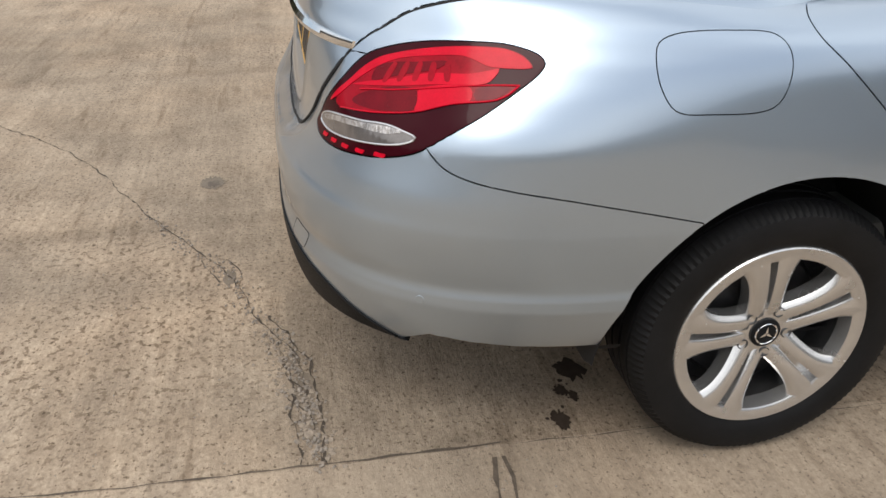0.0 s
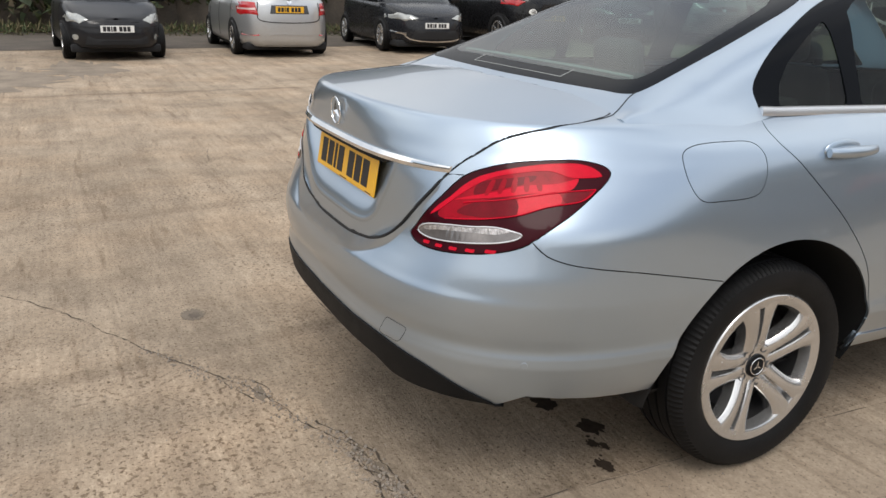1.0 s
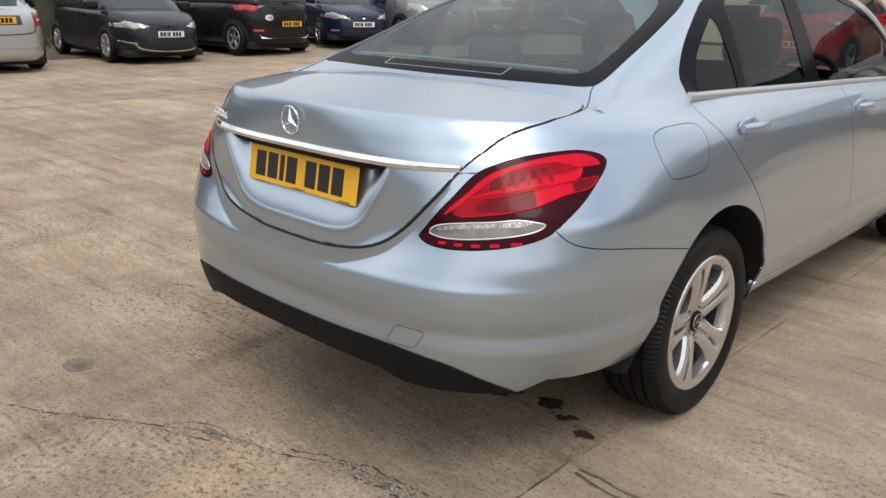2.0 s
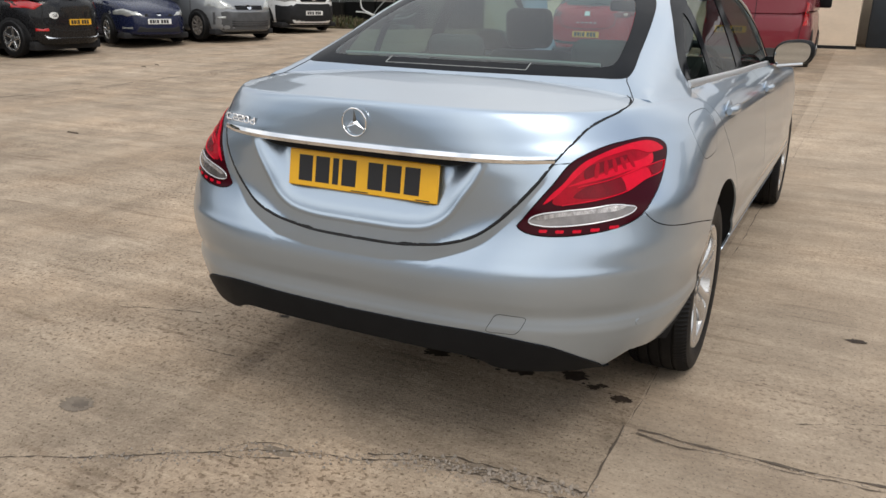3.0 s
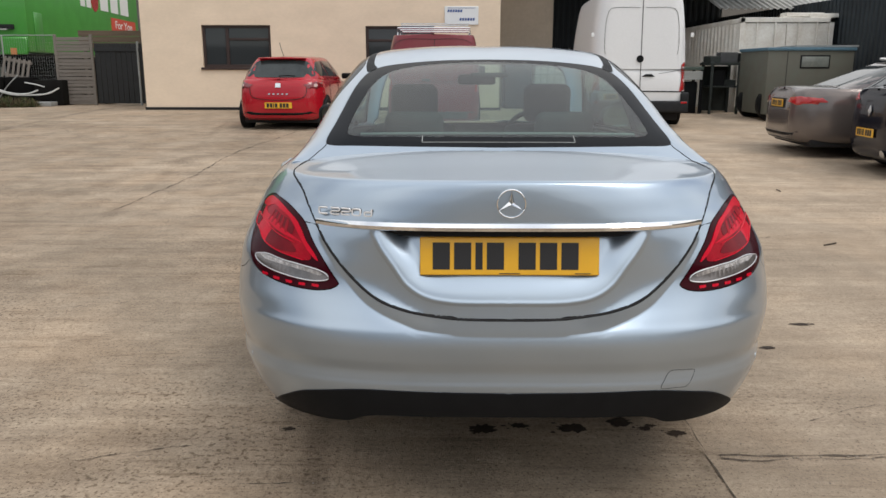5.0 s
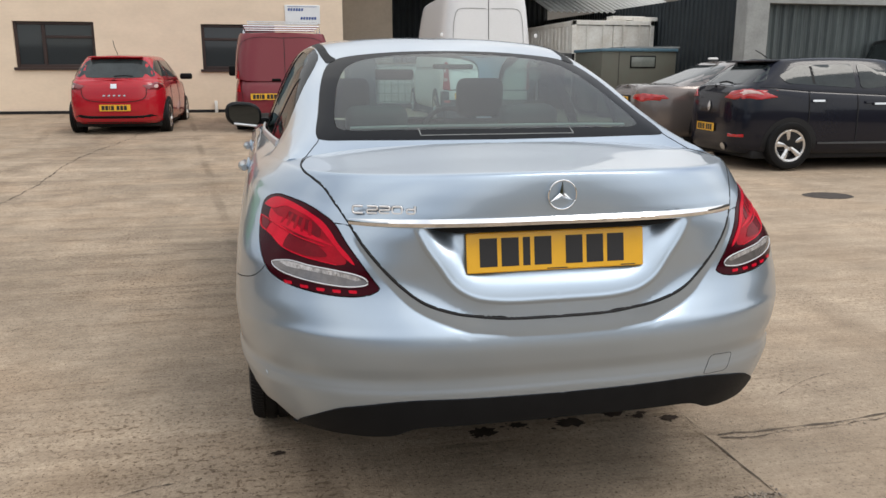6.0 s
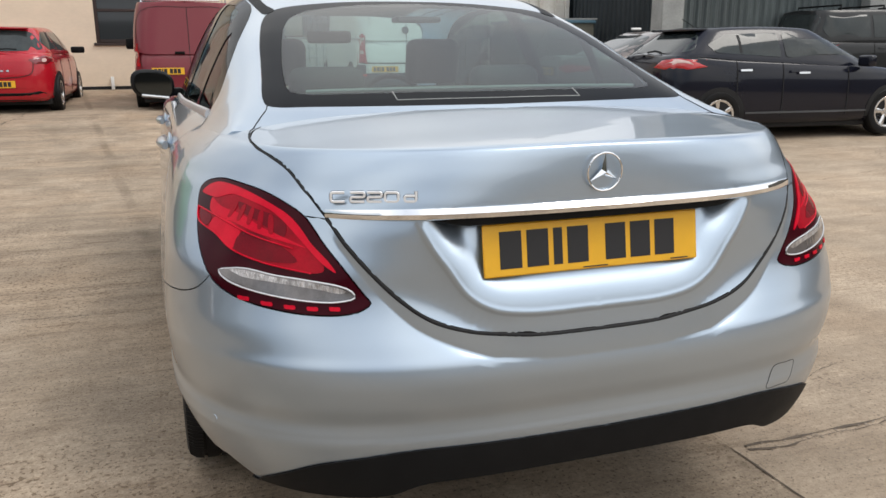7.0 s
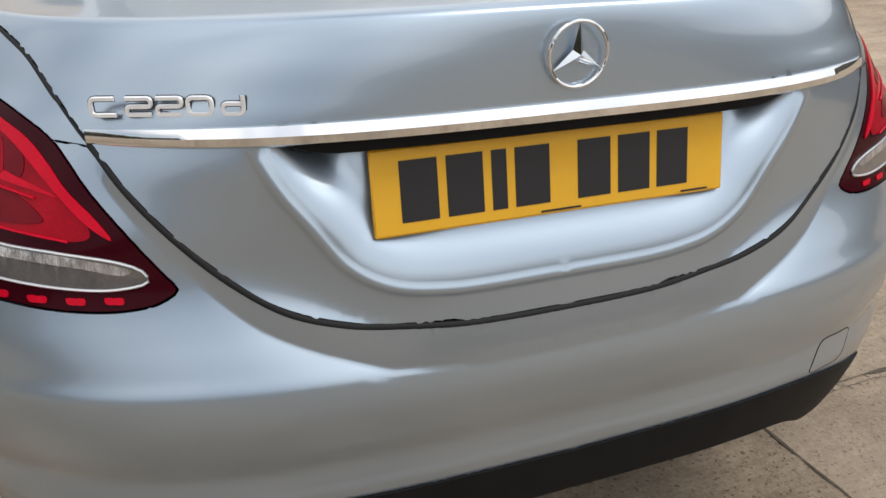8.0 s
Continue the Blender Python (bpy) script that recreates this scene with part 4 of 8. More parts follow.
SEAM_XZ = BODY.at(BOOT_SEAM[:_bi])[:, (0, 2)]


def band_width(x):
    """Width of the sunken band of the bumper that follows the boot gap."""
    return np.interp(x, (0, .25, .40, .50, .566), (.038, .037, .029, .018, .012))


def band_line(push):
    """The edge of that band, moved outwards by push, in grid coordinates."""
    t = np.gradient(SEAM_XZ, axis=0)
    n = np.stack([t[:, 1], -t[:, 0]], 1) / np.linalg.norm(t, axis=1, keepdims=True)
    q = SEAM_XZ + n * (band_width(SEAM_XZ[:, 0]) + push)[:, None]
    q = q[(q[:, 0] > .004) & (q[:, 1] < .88)]
    return BODY.uv([BODY.behind(x, z) for x, z in q])


def ledge_shape(P, N):
    """The sunken upright band of the bumper round the boot lid."""
    P, N = P.copy(), N.copy()
    x, z = np.abs(P[:, 0]), P[:, 2]
    d, xs = np.full(len(P), 1.0), np.zeros(len(P))
    for a, b in zip(SEAM_XZ, SEAM_XZ[1:]):
        ab = b - a
        t = np.clip(((x - a[0]) * ab[0] + (z - a[1]) * ab[1]) / max(ab @ ab, 1e-12), 0, 1)
        e = np.hypot(x - a[0] - t * ab[0], z - a[1] - t * ab[1])
        xs = np.where(e < d, a[0] + t * ab[0], xs)
        d = np.minimum(d, e)
    w = (1 - smooth(-.003, .003, d - band_width(xs))) * (P[:, 1] < 0.3) * np.clip((.90 - z) / .04, 0, 1)
    P[:, 1] += 0.003 * w
    N[:, 2] = N[:, 2] * (1 - w) + np.minimum(N[:, 2], 0.05) * w
    N /= np.linalg.norm(N, axis=1, keepdims=True)
    return P, N


_top_c = BODY.uv([(0, .60, 1.083)])[0]
_deck_end = on(BODY, [(.60, .645, 1.07), (.42, .63, 1.08), (.2, .615, 1.083), (0.004, .60, 1.083)])
_vmax = BODY.nv - 1
boot_loop = join(BOOT_SEAM, _deck_end, run_to(BODY, (_top_c[0], _vmax), (0, _vmax), 40), run_to(BODY, (0, _vmax), BOOT_SEAM[0], 90))
_rl = []
for push in (-0.018, -0.012, -0.006, 0.0, 0.007, 0.014, 0.021, 0.028, 0.035, 0.042, 0.050, 0.060, 0.070, 0.080):
    tang = np.gradient(RECESS, axis=0)
    nrm = np.stack([-tang[:, 1], tang[:, 0]], 1) / np.linalg.norm(tang, axis=1, keepdims=True)
    q = RECESS + nrm * push
    q = q[(q[:, 0] > 0.004) & (q[:, 1] < 0.93)]
    _rl.append(BODY.uv([BODY.behind(x, z) for x, z in q]))
boot_lid = BODY.panel("boot_lid", boot_loop, PAINT, saloon, mirror="join", shape=boot_shape, keep_edge=centre, gap=0.0046, skirt=0.012, lines=_rl)

# dark tubes laid in the boot gap draw its shade
for sx in (1, -1):
    _low = BOOT_SEAM[:_bi + 1]
    for run_ in (_low, BOOT_SEAM[_bi:]):
        _p = BODY.at(run_) - BODY.at(run_, BODY.n) * .0030
        _p = np.concatenate([_p[:-1:6], _p[-1:]])
        bm = bmesh.new()
        tube(bm, [(sx * p[0], p[1], p[2]) for p in spline(_p, False, .006)], .0046 if run_ is _low else .0038, 12)
        part("boot_gap_shade", fix(bm), DARK_GAP, boot_lid, "dark rubber seal of the boot lid")

# bumper, its tow cover and the black lower part
TOW = on(BODY, [(.472, .04, .497), (.512, .055, .498), (.549, .067, .493), (.545, .06, .475), (.527, .05, .448), (.49, .04, .446), (.447, .028, .449), (.456, .032, .472)], True, 0.006)
bumper_loop = join(DIFF_TOP, level(0.300, .245, AXLE_R + ARCH_R * math.cos(radians(ANG_LOW))), arch(AXLE_R, ANG_LOW, ANG_SEAM, n=40), BUMPER_SEAM[::-1], LAMP_UNDER[::-1], TIE[::-1], BOOT_SEAM[:_bi + 1][::-1], run_to(BODY, BOOT_SEAM[0], DIFF_TOP[0], 30))
bumper = BODY.panel("rear_bumper", bumper_loop, PAINT, saloon, mirror="join", keep_edge=centre, gap=0.0018, shape=ledge_shape, lines=[band_line(p) for p in (-.007, -.003, 0.0, .003, .008)])
tow = BODY.panel("tow_cover", TOW, PAINT, bumper, off=0.0006, gap=0.0009, skirt=0.002)
bm = bmesh.new()
tube(bm, [tuple(p + n_ * .0003) for p, n_ in zip(BODY.at(TOW), BODY.at(TOW, BODY.n))], .0008, 5, True)
part("cover_gap", fix(bm), DARK_GAP, tow)
low_mid = on(BODY, [(.757, .252, .302), (.72, .20, .314), (.62, .12, .322), (.53, .075, .325), (.47, .05, .332), (.435, .04, .349), (.40, .03, .358), (.2, .006, .361), (0, .004, .361)])
low_mid[-1, 0] = 0
BODY.panel("lower_valance", join(DIFF_TOP, low_mid, run_to(BODY, low_mid[-1], DIFF_TOP[0], 14)), BLACK_PLASTIC, saloon, mirror="join", keep_edge=centre, off=0.004, gap=-0.001, skirt=0.022, label="black grained plastic lower bumper valance")

# rear wings with the fuel flap
FLAP = on(BODY, [(.819, .701, .977), (.815, .735, .994), (.819, .844, 1.001), (.829, .926, .996), (.846, .953, .965), (.866, .951, .906), (.874, .926, .866), (.873, .801, .855), (.867, .729, .862), (.852, .702, .898), (.832, .694, .944)], True, 0.01)
DOOR_R = on(BODY, [(.74, 1.03, 1.046), (.80, 1.008, 1.018), (.835, 1.02, .985), (.862, 1.08, .93), (.878, 1.16, .858), (.889, 1.26, .76), (.897, 1.35, .65), (.892, 1.41, .545), (.889, 1.445, .44), (.88, 1.455, .355)])
house_line = on(BODY, [(.74, 1.03, 1.05), (.66, .98, 1.05), (.64, .80, 1.06), (.60, .70, 1.07), (.60, .645, 1.07)])
ANG_F = -math.degrees(math.asin((HUB_Z - 0.262) / ARCH_R))
wing_loop = join(BUMPER_SEAM, arch(AXLE_R, ANG_SEAM, ANG_F, n=70), level(0.262, AXLE_R + ARCH_R * math.cos(radians(ANG_F)), 1.47, 4), level(.262, 1.47, 1.47, 2), on(BODY, [(.86, 1.462, .262), (.88, 1.455, .355)]), DOOR_R[::-1], house_line, BOOT_SEAM[_bi:][::-1], TIE, LAMP_OVER[::-1])
BODY.panel("rear_wing", wing_loop, PAINT, saloon, holes=[FLAP], mirror="copy", gap=0.0012)
BODY.panel("fuel_flap", FLAP, PAINT, saloon, gap=0.0012, skirt=0.004)
BODY.panel("wing_infill", FLAP, PAINT, saloon, gap=-0.001, skirt=0.0, off=-0.0002).matrix_basis = Matrix.Diagonal((-1, 1, 1, 1))

# doors, sills and front end
belt_run = lambda y0, y1: BODY.uv([(float(BELT_X(y)) + 0.004, y, float(BELT(y))) for y in np.linspace(y0, y1, 40)])
DOOR_M = on(BODY, [(.80, 2.24, 1.026), (.85, 2.24, .95), (.89, 2.255, .7), (.89, 2.28, .45), (.88, 2.29, .352)])
DOOR_F = on(BODY, [(.78, 3.40, .985), (.85, 3.36, .92), (.89, 3.36, .7), (.885, 3.36, .45), (.875, 3.36, .35)])
sill_run = lambda y0, y1: level(0.353, y0, y1, 40)
BODY.panel("rear_door", join(DOOR_R, sill_run(1.456, 2.29), DOOR_M[::-1], belt_run(2.24, 1.03)), PAINT, saloon, mirror="copy", step=2)
BODY.panel("front_door", join(DOOR_M, sill_run(2.29, 3.36), DOOR_F[::-1], belt_run(3.40, 2.24)), PAINT, saloon, mirror="copy", step=2)
_fa = AXLE_F - ARCH_R * math.cos(radians(ANG_F))
BODY.panel("sill", join(sill_run(1.457, 3.36), level(0.33, 3.36, _fa, 8), level(.262, _fa, 1.463, 40)), PAINT, saloon, mirror="copy", step=2, off=0.003, skirt=0.02)
front_loop = join(DOOR_F, level(.33, 3.362, AXLE_F - ARCH_R * math.cos(radians(2)), 6), arch(AXLE_F, 180, 0, n=70), level(.32, AXLE_F + ARCH_R, 4.60, 20), run_to(BODY, BODY.uv([(.5, 4.64, .32)])[0], (BODY.nu - 1, 10), 6), run_to(BODY, (BODY.nu - 1, 10), (BODY.nu - 1, NV1 + 8), 40), run_to(BODY, (BODY.nu - 1, NV1 + 8), (BODY.uv([(.7, 3.45, .98)])[0][0], NV1 + 8), 40))
BODY.panel("front_wing", front_loop, PAINT, saloon, mirror="copy", step=2)
bm = bmesh.new()
_rows = []
for i in range(BODY.nu - 42, BODY.nu):
    e = BODY.g[i, NV1 + 6]
    _rows.append([bm.verts.new((e[0] * s, e[1] + 0.05 * (1 - s * s) * (i == BODY.nu - 1), e[2] + 0.035 * (1 - s * s))) for s in np.linspace(-1, 1, 25)])
for a, b in zip(_rows, _rows[1:]):
    for k in range(24):
        bm.faces.new((a[k], a[k + 1], b[k + 1], b[k]))
part("bonnet", fix(bm), PAINT, saloon)
bm = bmesh.new()
box(bm, -.62, .62, 4.42, 4.68, .25, .82, .06)
part("front_bumper", bm, BLACK_PLASTIC, saloon)

# ---- glasshouse ----
hc = HOUSE.nv - 1
SCR_OUT = on(HOUSE, [(0.003, .652, 1.095), (.283, .657, 1.097), (.50, .668, 1.098), (.585, .676, 1.098), (.612, .692, 1.10), (.618, .73, 1.11), (.603, .88, 1.165), (.572, 1.15, 1.264), (.545, 1.30, 1.322), (.517, 1.375, 1.345), (.465, 1.43, 1.366), (.29, 1.478, 1.384), (0.003, 1.505, 1.391)])
SCR_IN = on(HOUSE, [(0.003, .728, 1.12), (.38, .732, 1.12), (.50, .737, 1.12), (.540, .755, 1.127), (.548, .79, 1.14), (.532, .98, 1.21), (.488, 1.22, 1.298), (.45, 1.32, 1.33), (.385, 1.385, 1.355), (.24, 1.435, 1.375), (0.003, 1.468, 1.388)])
for c in (SCR_OUT, SCR_IN):
    c[0, 1] = c[-1, 1] = hc
frit_loop = join(SCR_OUT, run_to(HOUSE, SCR_OUT[-1], SCR_IN[-1], 5), SCR_IN[::-1], run_to(HOUSE, SCR_IN[0], SCR_OUT[0], 6))
HOUSE.panel("rear_window_border", frit_loop, FRIT, saloon, mirror="join", keep_edge=centre, gap=0.001, skirt=0.004, label="black ceramic border of the rear window")
pane = HOUSE.panel("rear_window", join(SCR_IN, run_to(HOUSE, SCR_IN[-1], SCR_IN[0], 60)), GLASS, saloon, mirror="join", keep_edge=centre, gap=0, skirt=0, label="tinted glass rear window")
pane.visible_shadow = False
belt_h = lambda y0, y1, up=0.012: HOUSE.uv([(float(BELT_X(y)) - LEAN * up, y, float(BELT(y)) + up) for y in np.linspace(y0, y1, 50)])
DLO = join(on(HOUSE, [(.731, 1.025, 1.061), (.706, 1.024, 1.11), (.672, 1.088, 1.178), (.625, 1.222, 1.26), (.573, 1.385, 1.328), (.55, 1.50, 1.352), (.545, 1.7, 1.375), (.56, 2.1, 1.385), (.57, 2.5, 1.37), (.60, 2.85, 1.31), (.66, 3.1, 1.21), (.72, 3.36, 1.06), (.745, 3.45, 1.005)]), belt_h(3.45, 1.03))


def rounded(S, pts, radius=0.018, step=0.01):
    """Grid coordinates of a closed outline with straight sides and small rounded corners."""
    p, out = [np.array(q, float) for q in pts], []
    for k in range(len(p)):
        a, b, c = p[k - 1], p[k], p[(k + 1) % len(p)]
        la, lc = np.linalg.norm(a - b), np.linalg.norm(c - b)
        r = min(radius, 0.45 * la, 0.45 * lc)
        e, f = b + (a - b) / la * r, b + (c - b) / lc * r
        out += [e * (1 - t) ** 2 + b * 2 * t * (1 - t) + f * t * t for t in np.linspace(0, 1, 5)]
        g = p[(k + 1) % len(p)]
        end = g + (f - g) / np.linalg.norm(f - g) * min(radius, 0.45 * lc)
        n_ = max(1, int(np.linalg.norm(end - f) / step))
        out += [f + (end - f) * t for t in np.arange(1, n_) / n_]
    return S.uv(out)


Q_PANE = rounded(HOUSE, [(.738, 1.105, 1.066), (.712, 1.118, 1.12), (.689, 1.165, 1.176), (.664, 1.236, 1.225), (.632, 1.345, 1.287), (.648, 1.352, 1.266), (.716, 1.357, 1.152), (.757, 1.362, 1.062)], 0.02)
R_PANE = rounded(HOUSE, [(.760, 1.418, 1.062), (.707, 1.421, 1.178), (.620, 1.448, 1.305), (.590, 1.52, 1.340), (.572, 1.70, 1.360), (.575, 1.93, 1.370), (.64, 1.925, 1.28), (.774, 1.915, 1.060)], 0.015)
F_PANE = rounded(HOUSE, [(.782, 2.06, 1.052), (.66, 2.06, 1.25), (.575, 2.06, 1.372), (.582, 2.4, 1.360), (.607, 2.8, 1.298), (.66, 3.05, 1.205), (.745, 3.33, 1.03), (.79, 3.1, 1.022), (.79, 2.6, 1.038)], 0.02)
HOUSE.panel("side_window_frame", DLO, FRIT, saloon, holes=[Q_PANE, R_PANE, F_PANE], mirror="copy", gap=0.001, skirt=0.004, label="gloss black side window frame")
for loop in (Q_PANE, R_PANE, F_PANE):
    for ob in HOUSE.panel("side_window", loop, SIDE_GLASS, saloon, mirror="copy", gap=-0.001, skirt=0, off=-0.003):
        ob.visible_shadow = False
WSC = on(HOUSE, [(0.003, 2.99, 1.396), (.3, 3.0, 1.388), (.46, 3.03, 1.365), (.53, 3.08, 1.325), (.60, 3.3, 1.22), (.66, 3.55, 1.09), (.69, 3.72, 1.0)])
WSC[0, 1] = hc
roof_loop = join(SCR_OUT[::-1], run_to(HOUSE, SCR_OUT[0], (1.0, hc), 4), run_to(HOUSE, (1.0, hc), (1.0, 0.2), 40), run_to(HOUSE, (1.0, 0.2), (HOUSE.nu - 6, 0.2), 120), run_to(HOUSE, (HOUSE.nu - 6, 0.2), WSC[-1], 5), WSC[::-1], run_to(HOUSE, WSC[0], SCR_OUT[-1], 70))
HOUSE.panel("roof", roof_loop, PAINT, saloon, holes=[DLO], mirror="join", keep_edge=centre, gap=0.0006)
ws = HOUSE.panel("windscreen", join(WSC, run_to(HOUSE, WSC[-1], (HOUSE.nu - 1.2, 14), 6), run_to(HOUSE, (HOUSE.nu - 1.2, 14), (HOUSE.nu - 1.2, hc), 40), run_to(HOUSE, (HOUSE.nu - 1.2, hc), WSC[0], 40)), SCREEN_GLASS, saloon, mirror="join", keep_edge=centre, gap=0, skirt=0)
ws.visible_shadow = False
STRIP = on(HOUSE, [(.526, 1.372, 1.345), (.543, 1.45, 1.37), (.553, 1.66, 1.41), (.556, 2.0, 1.43), (.556, 2.5, 1.43), (.535, 2.92, 1.40), (.505, 2.94, 1.41), (.526, 2.5, 1.45), (.526, 2.0, 1.45), (.520, 1.66, 1.425), (.508, 1.47, 1.38), (.492, 1.405, 1.36)], True, 0.015)
HOUSE.panel("roof_strip", STRIP, BLACK_PLASTIC, saloon, mirror="copy", off=0.0015, gap=0, skirt=0.004)
# bright strip under the side windows
_c = [HOUSE.at(HOUSE.uv([(float(BELT_X(y)), y, float(BELT(y)) + 0.004)]))[0] + np.array([0.004, 0, 0]) for y in np.linspace(1.03, 3.42, 40)]
for sx in (1, -1):
    bm = bmesh.new()
    rows = [[bm.verts.new((p[0] * sx + sx * a, p[1], p[2] + b)) for a, b in ((-.006, -.014), (.005, -.0125), (.006, 0), (.001, .010), (-.008, .012))] for p in _c]
    for a, b in zip(rows, rows[1:]):
        for k in range(4):
            bm.faces.new((a[k], a[k + 1], b[k + 1], b[k]))
    bm.faces.new(rows[0])
    bm.faces.new(rows[-1])
    part("window_strip", fix(bm), SATIN, saloon, "satin chrome strip under the side windows")


# ---- the saloon: lamps, plate, badges, wheels, cabin ----
def text_mesh(name, body, size, material, parent, m, depth=0.002, spacing=1.0, bold=0.0, label=""):
    """Lettering in the built-in font as a mesh."""
    cu = bpy.data.curves.new(name, "FONT")
    cu.body, cu.size, cu.extrude, cu.space_character, cu.offset = body, size, depth, spacing, bold
    cu.align_x, cu.align_y = "CENTER", "CENTER"
    tmp = bpy.data.objects.new(name, cu)
    me = bpy.data.meshes.new_from_object(tmp)
    bpy.data.objects.remove(tmp)
    me.materials.clear()
    me.materials.append(material)
    ob = new(name, me)
    ob.parent = parent
    ob.matrix_basis = m
    if label:
        ob["label"] = label
    return ob


def plate(parent, m, ground_mat, bars=7, w=0.52, h=0.111, two_rows=False):
    """A registration plate with plain bars in place of its characters; it faces -y of the pose m."""
    bm = bmesh.new()
    box(bm, -w / 2, w / 2, 0, 0.004, -h / 2, h / 2, 0.0025, 1)
    p = part("number_plate", bm, ground_mat, parent)
    p.matrix_basis = m
    cw, gap = 0.050 * w / 0.52, 0.012 * w / 0.52
    total = bars * cw + (bars - 1) * gap + 0.024 * w / 0.52
    x = -total / 2
    for k in range(bars):
        bm = bmesh.new()
        box(bm, x, x + cw * (0.42 if k == 2 else 1), -0.0008, 0.001, -h * 0.355, h * 0.355)
        part("character_bar", bm, PLATE_BLACK, p)
        x += cw * (0.42 if k == 2 else 1) + gap + (0.030 * w / 0.52 if k == 3 else 0)
    for x0, x1 in ((-.03, .03), (.19, .235)):
        bm = bmesh.new()
        box(bm, x0 * w / .52, x1 * w / .52, -0.0006, 0.001, -h * .47, -h * .445)
        part("maker_mark", bm, PLATE_BLACK, p)
    return p


def wheel(parent, at, side, radius=0.325, width=0.225, rim=0.232, material=None, twin=True, spokes=5, detail=True):
    """A wheel whose outer face looks along +x (side 1) or -x (side -1)."""
    w = new("wheel")
    w.parent = parent
    w.matrix_basis = Matrix.Translation(at) @ Matrix.Diagonal((side, 1, 1, 1))
    hw = width / 2
    bm = bmesh.new()
    prof = [(-hw * .80, rim * .93), (-hw * .96, rim * 1.05), (-hw, rim * 1.22), (-hw * .95, radius * .945), (-hw * .80, radius * .985)]
    for c in (-.55, -.18, .18, .55):
        prof += [(hw * (c - .045), radius), (hw * (c - .04), radius - .007), (hw * (c + .04), radius - .007), (hw * (c + .045), radius)]
    prof += [(hw * .80, radius * .985), (hw * .95, radius * .945), (hw * 1.0, rim * 1.24), (hw * .985, rim * 1.12), (hw * .93, rim * 1.03), (hw * .86, rim * .99), (hw * .80, rim * .93)]
    rings_ = lathe(bm, prof, 240 if detail else 32)
    if detail:
        for ring_, (px, pr) in zip(rings_, prof):
            if abs(pr - radius * .985) < 1e-6 or abs(pr - radius * .945) < 1e-6:
                for k, v in enumerate(ring_):
                    if k % 2 < 1:
                        drop = .006 if pr > radius * .97 else .0035
                        v.co.y *= 1 - drop / pr
                        v.co.z *= 1 - drop / pr
    part("tyre", fix(bm), RUBBER, w, "black rubber tyre with worn tread")
    mt = material or ALLOY
    bm = bmesh.new()
    lathe(bm, [(hw * .84, rim * 1.01), (hw * .90, rim * 1.0), (hw * .925, rim * .985), (hw * .915, rim * .955), (hw * .905, rim * .885), (hw * .87, rim * .86), (hw * .55, rim * .835)], 72 if detail else 32)
    part("rim", fix(bm), mt, w, "silver alloy rim")
    bm = bmesh.new()
    lathe(bm, [(hw * .60, rim * .84), (hw * .1, rim * .86), (-hw * .9, rim * .9)], 48 if detail else 24)
    part("barrel", fix(bm), mat_disc, w, "dark inner barrel of the wheel")
    bm = bmesh.new()
    lathe(bm, [(hw * .05, 0.001), (hw * .05, rim * .70), (-hw * .1, rim * .74), (-hw * .1, rim * .9)], 40)
    part("brake_disc", fix(bm), mat_disc, w, "dark grey brake disc")
    # spokes
    for k in range(spokes):
        bm = bmesh.new()
        a = Matrix.Rotation(2 * math.pi * k / spokes + 0.20, 4, "X")
        halves = (-1, 1) if twin else (0,)
        big = rim / .232
        for h in halves:
            r0, r1 = rim * .17, rim * .90
            rows = []
            for t in np.linspace(0, 1, 15 if detail else 4):
                r = r0 + (r1 - r0) * t
                inner = (0.002 + 0.0075 * t) * big if twin else -(0.018 + 0.016 * t)
                outer = (0.034 + 0.020 * t + 0.040 * t ** 6 + 0.012 * (1 - t) ** 4) * big if twin else 0.020 + 0.020 * t
                xo = hw * (0.64 + 0.265 * math.sin(math.pi * t * .5) ** .9)
                h2 = h or 1
                wd = outer - inner
                sec = [(xo - .045, inner), (xo - .003, inner), (xo, inner + wd * .10), (xo + .001, inner + wd * .55), (xo - .003, inner + wd * .82), (xo - .012, outer), (xo - .050, outer * .94)]
                rows.append([bm.verts.new(a @ Vector((x, h2 * c, r))) for x, c in sec])
            n_ = len(rows[0])
            for p, q in zip(rows, rows[1:]):
                for j in range(n_):
                    bm.faces.new((p[j], p[(j + 1) % n_], q[(j + 1) % n_], q[j]))
            if twin and h > 0:
                # floor of the slot between the two arms
                fl = [[bm.verts.new(a @ Vector((hw * (0.42 + 0.16 * t), c * .012 * big, r0 + (r1 - r0) * t))) for c in (-1, 1)] for t in np.linspace(0, 1, 5)]
                for p, q in zip(fl, fl[1:]):
                    bm.faces.new((p[0], p[1], q[1], q[0]))
        part("spoke", fix(bm), mt, w)
    bm = bmesh.new()
    lathe(bm, [(hw * .3, rim * .32), (hw * .60, rim * .32), (hw * .66, rim * .26), (hw * .66, rim * .16), (hw * .62, .001)], 32)
    part("hub", fix(bm), mt, w)
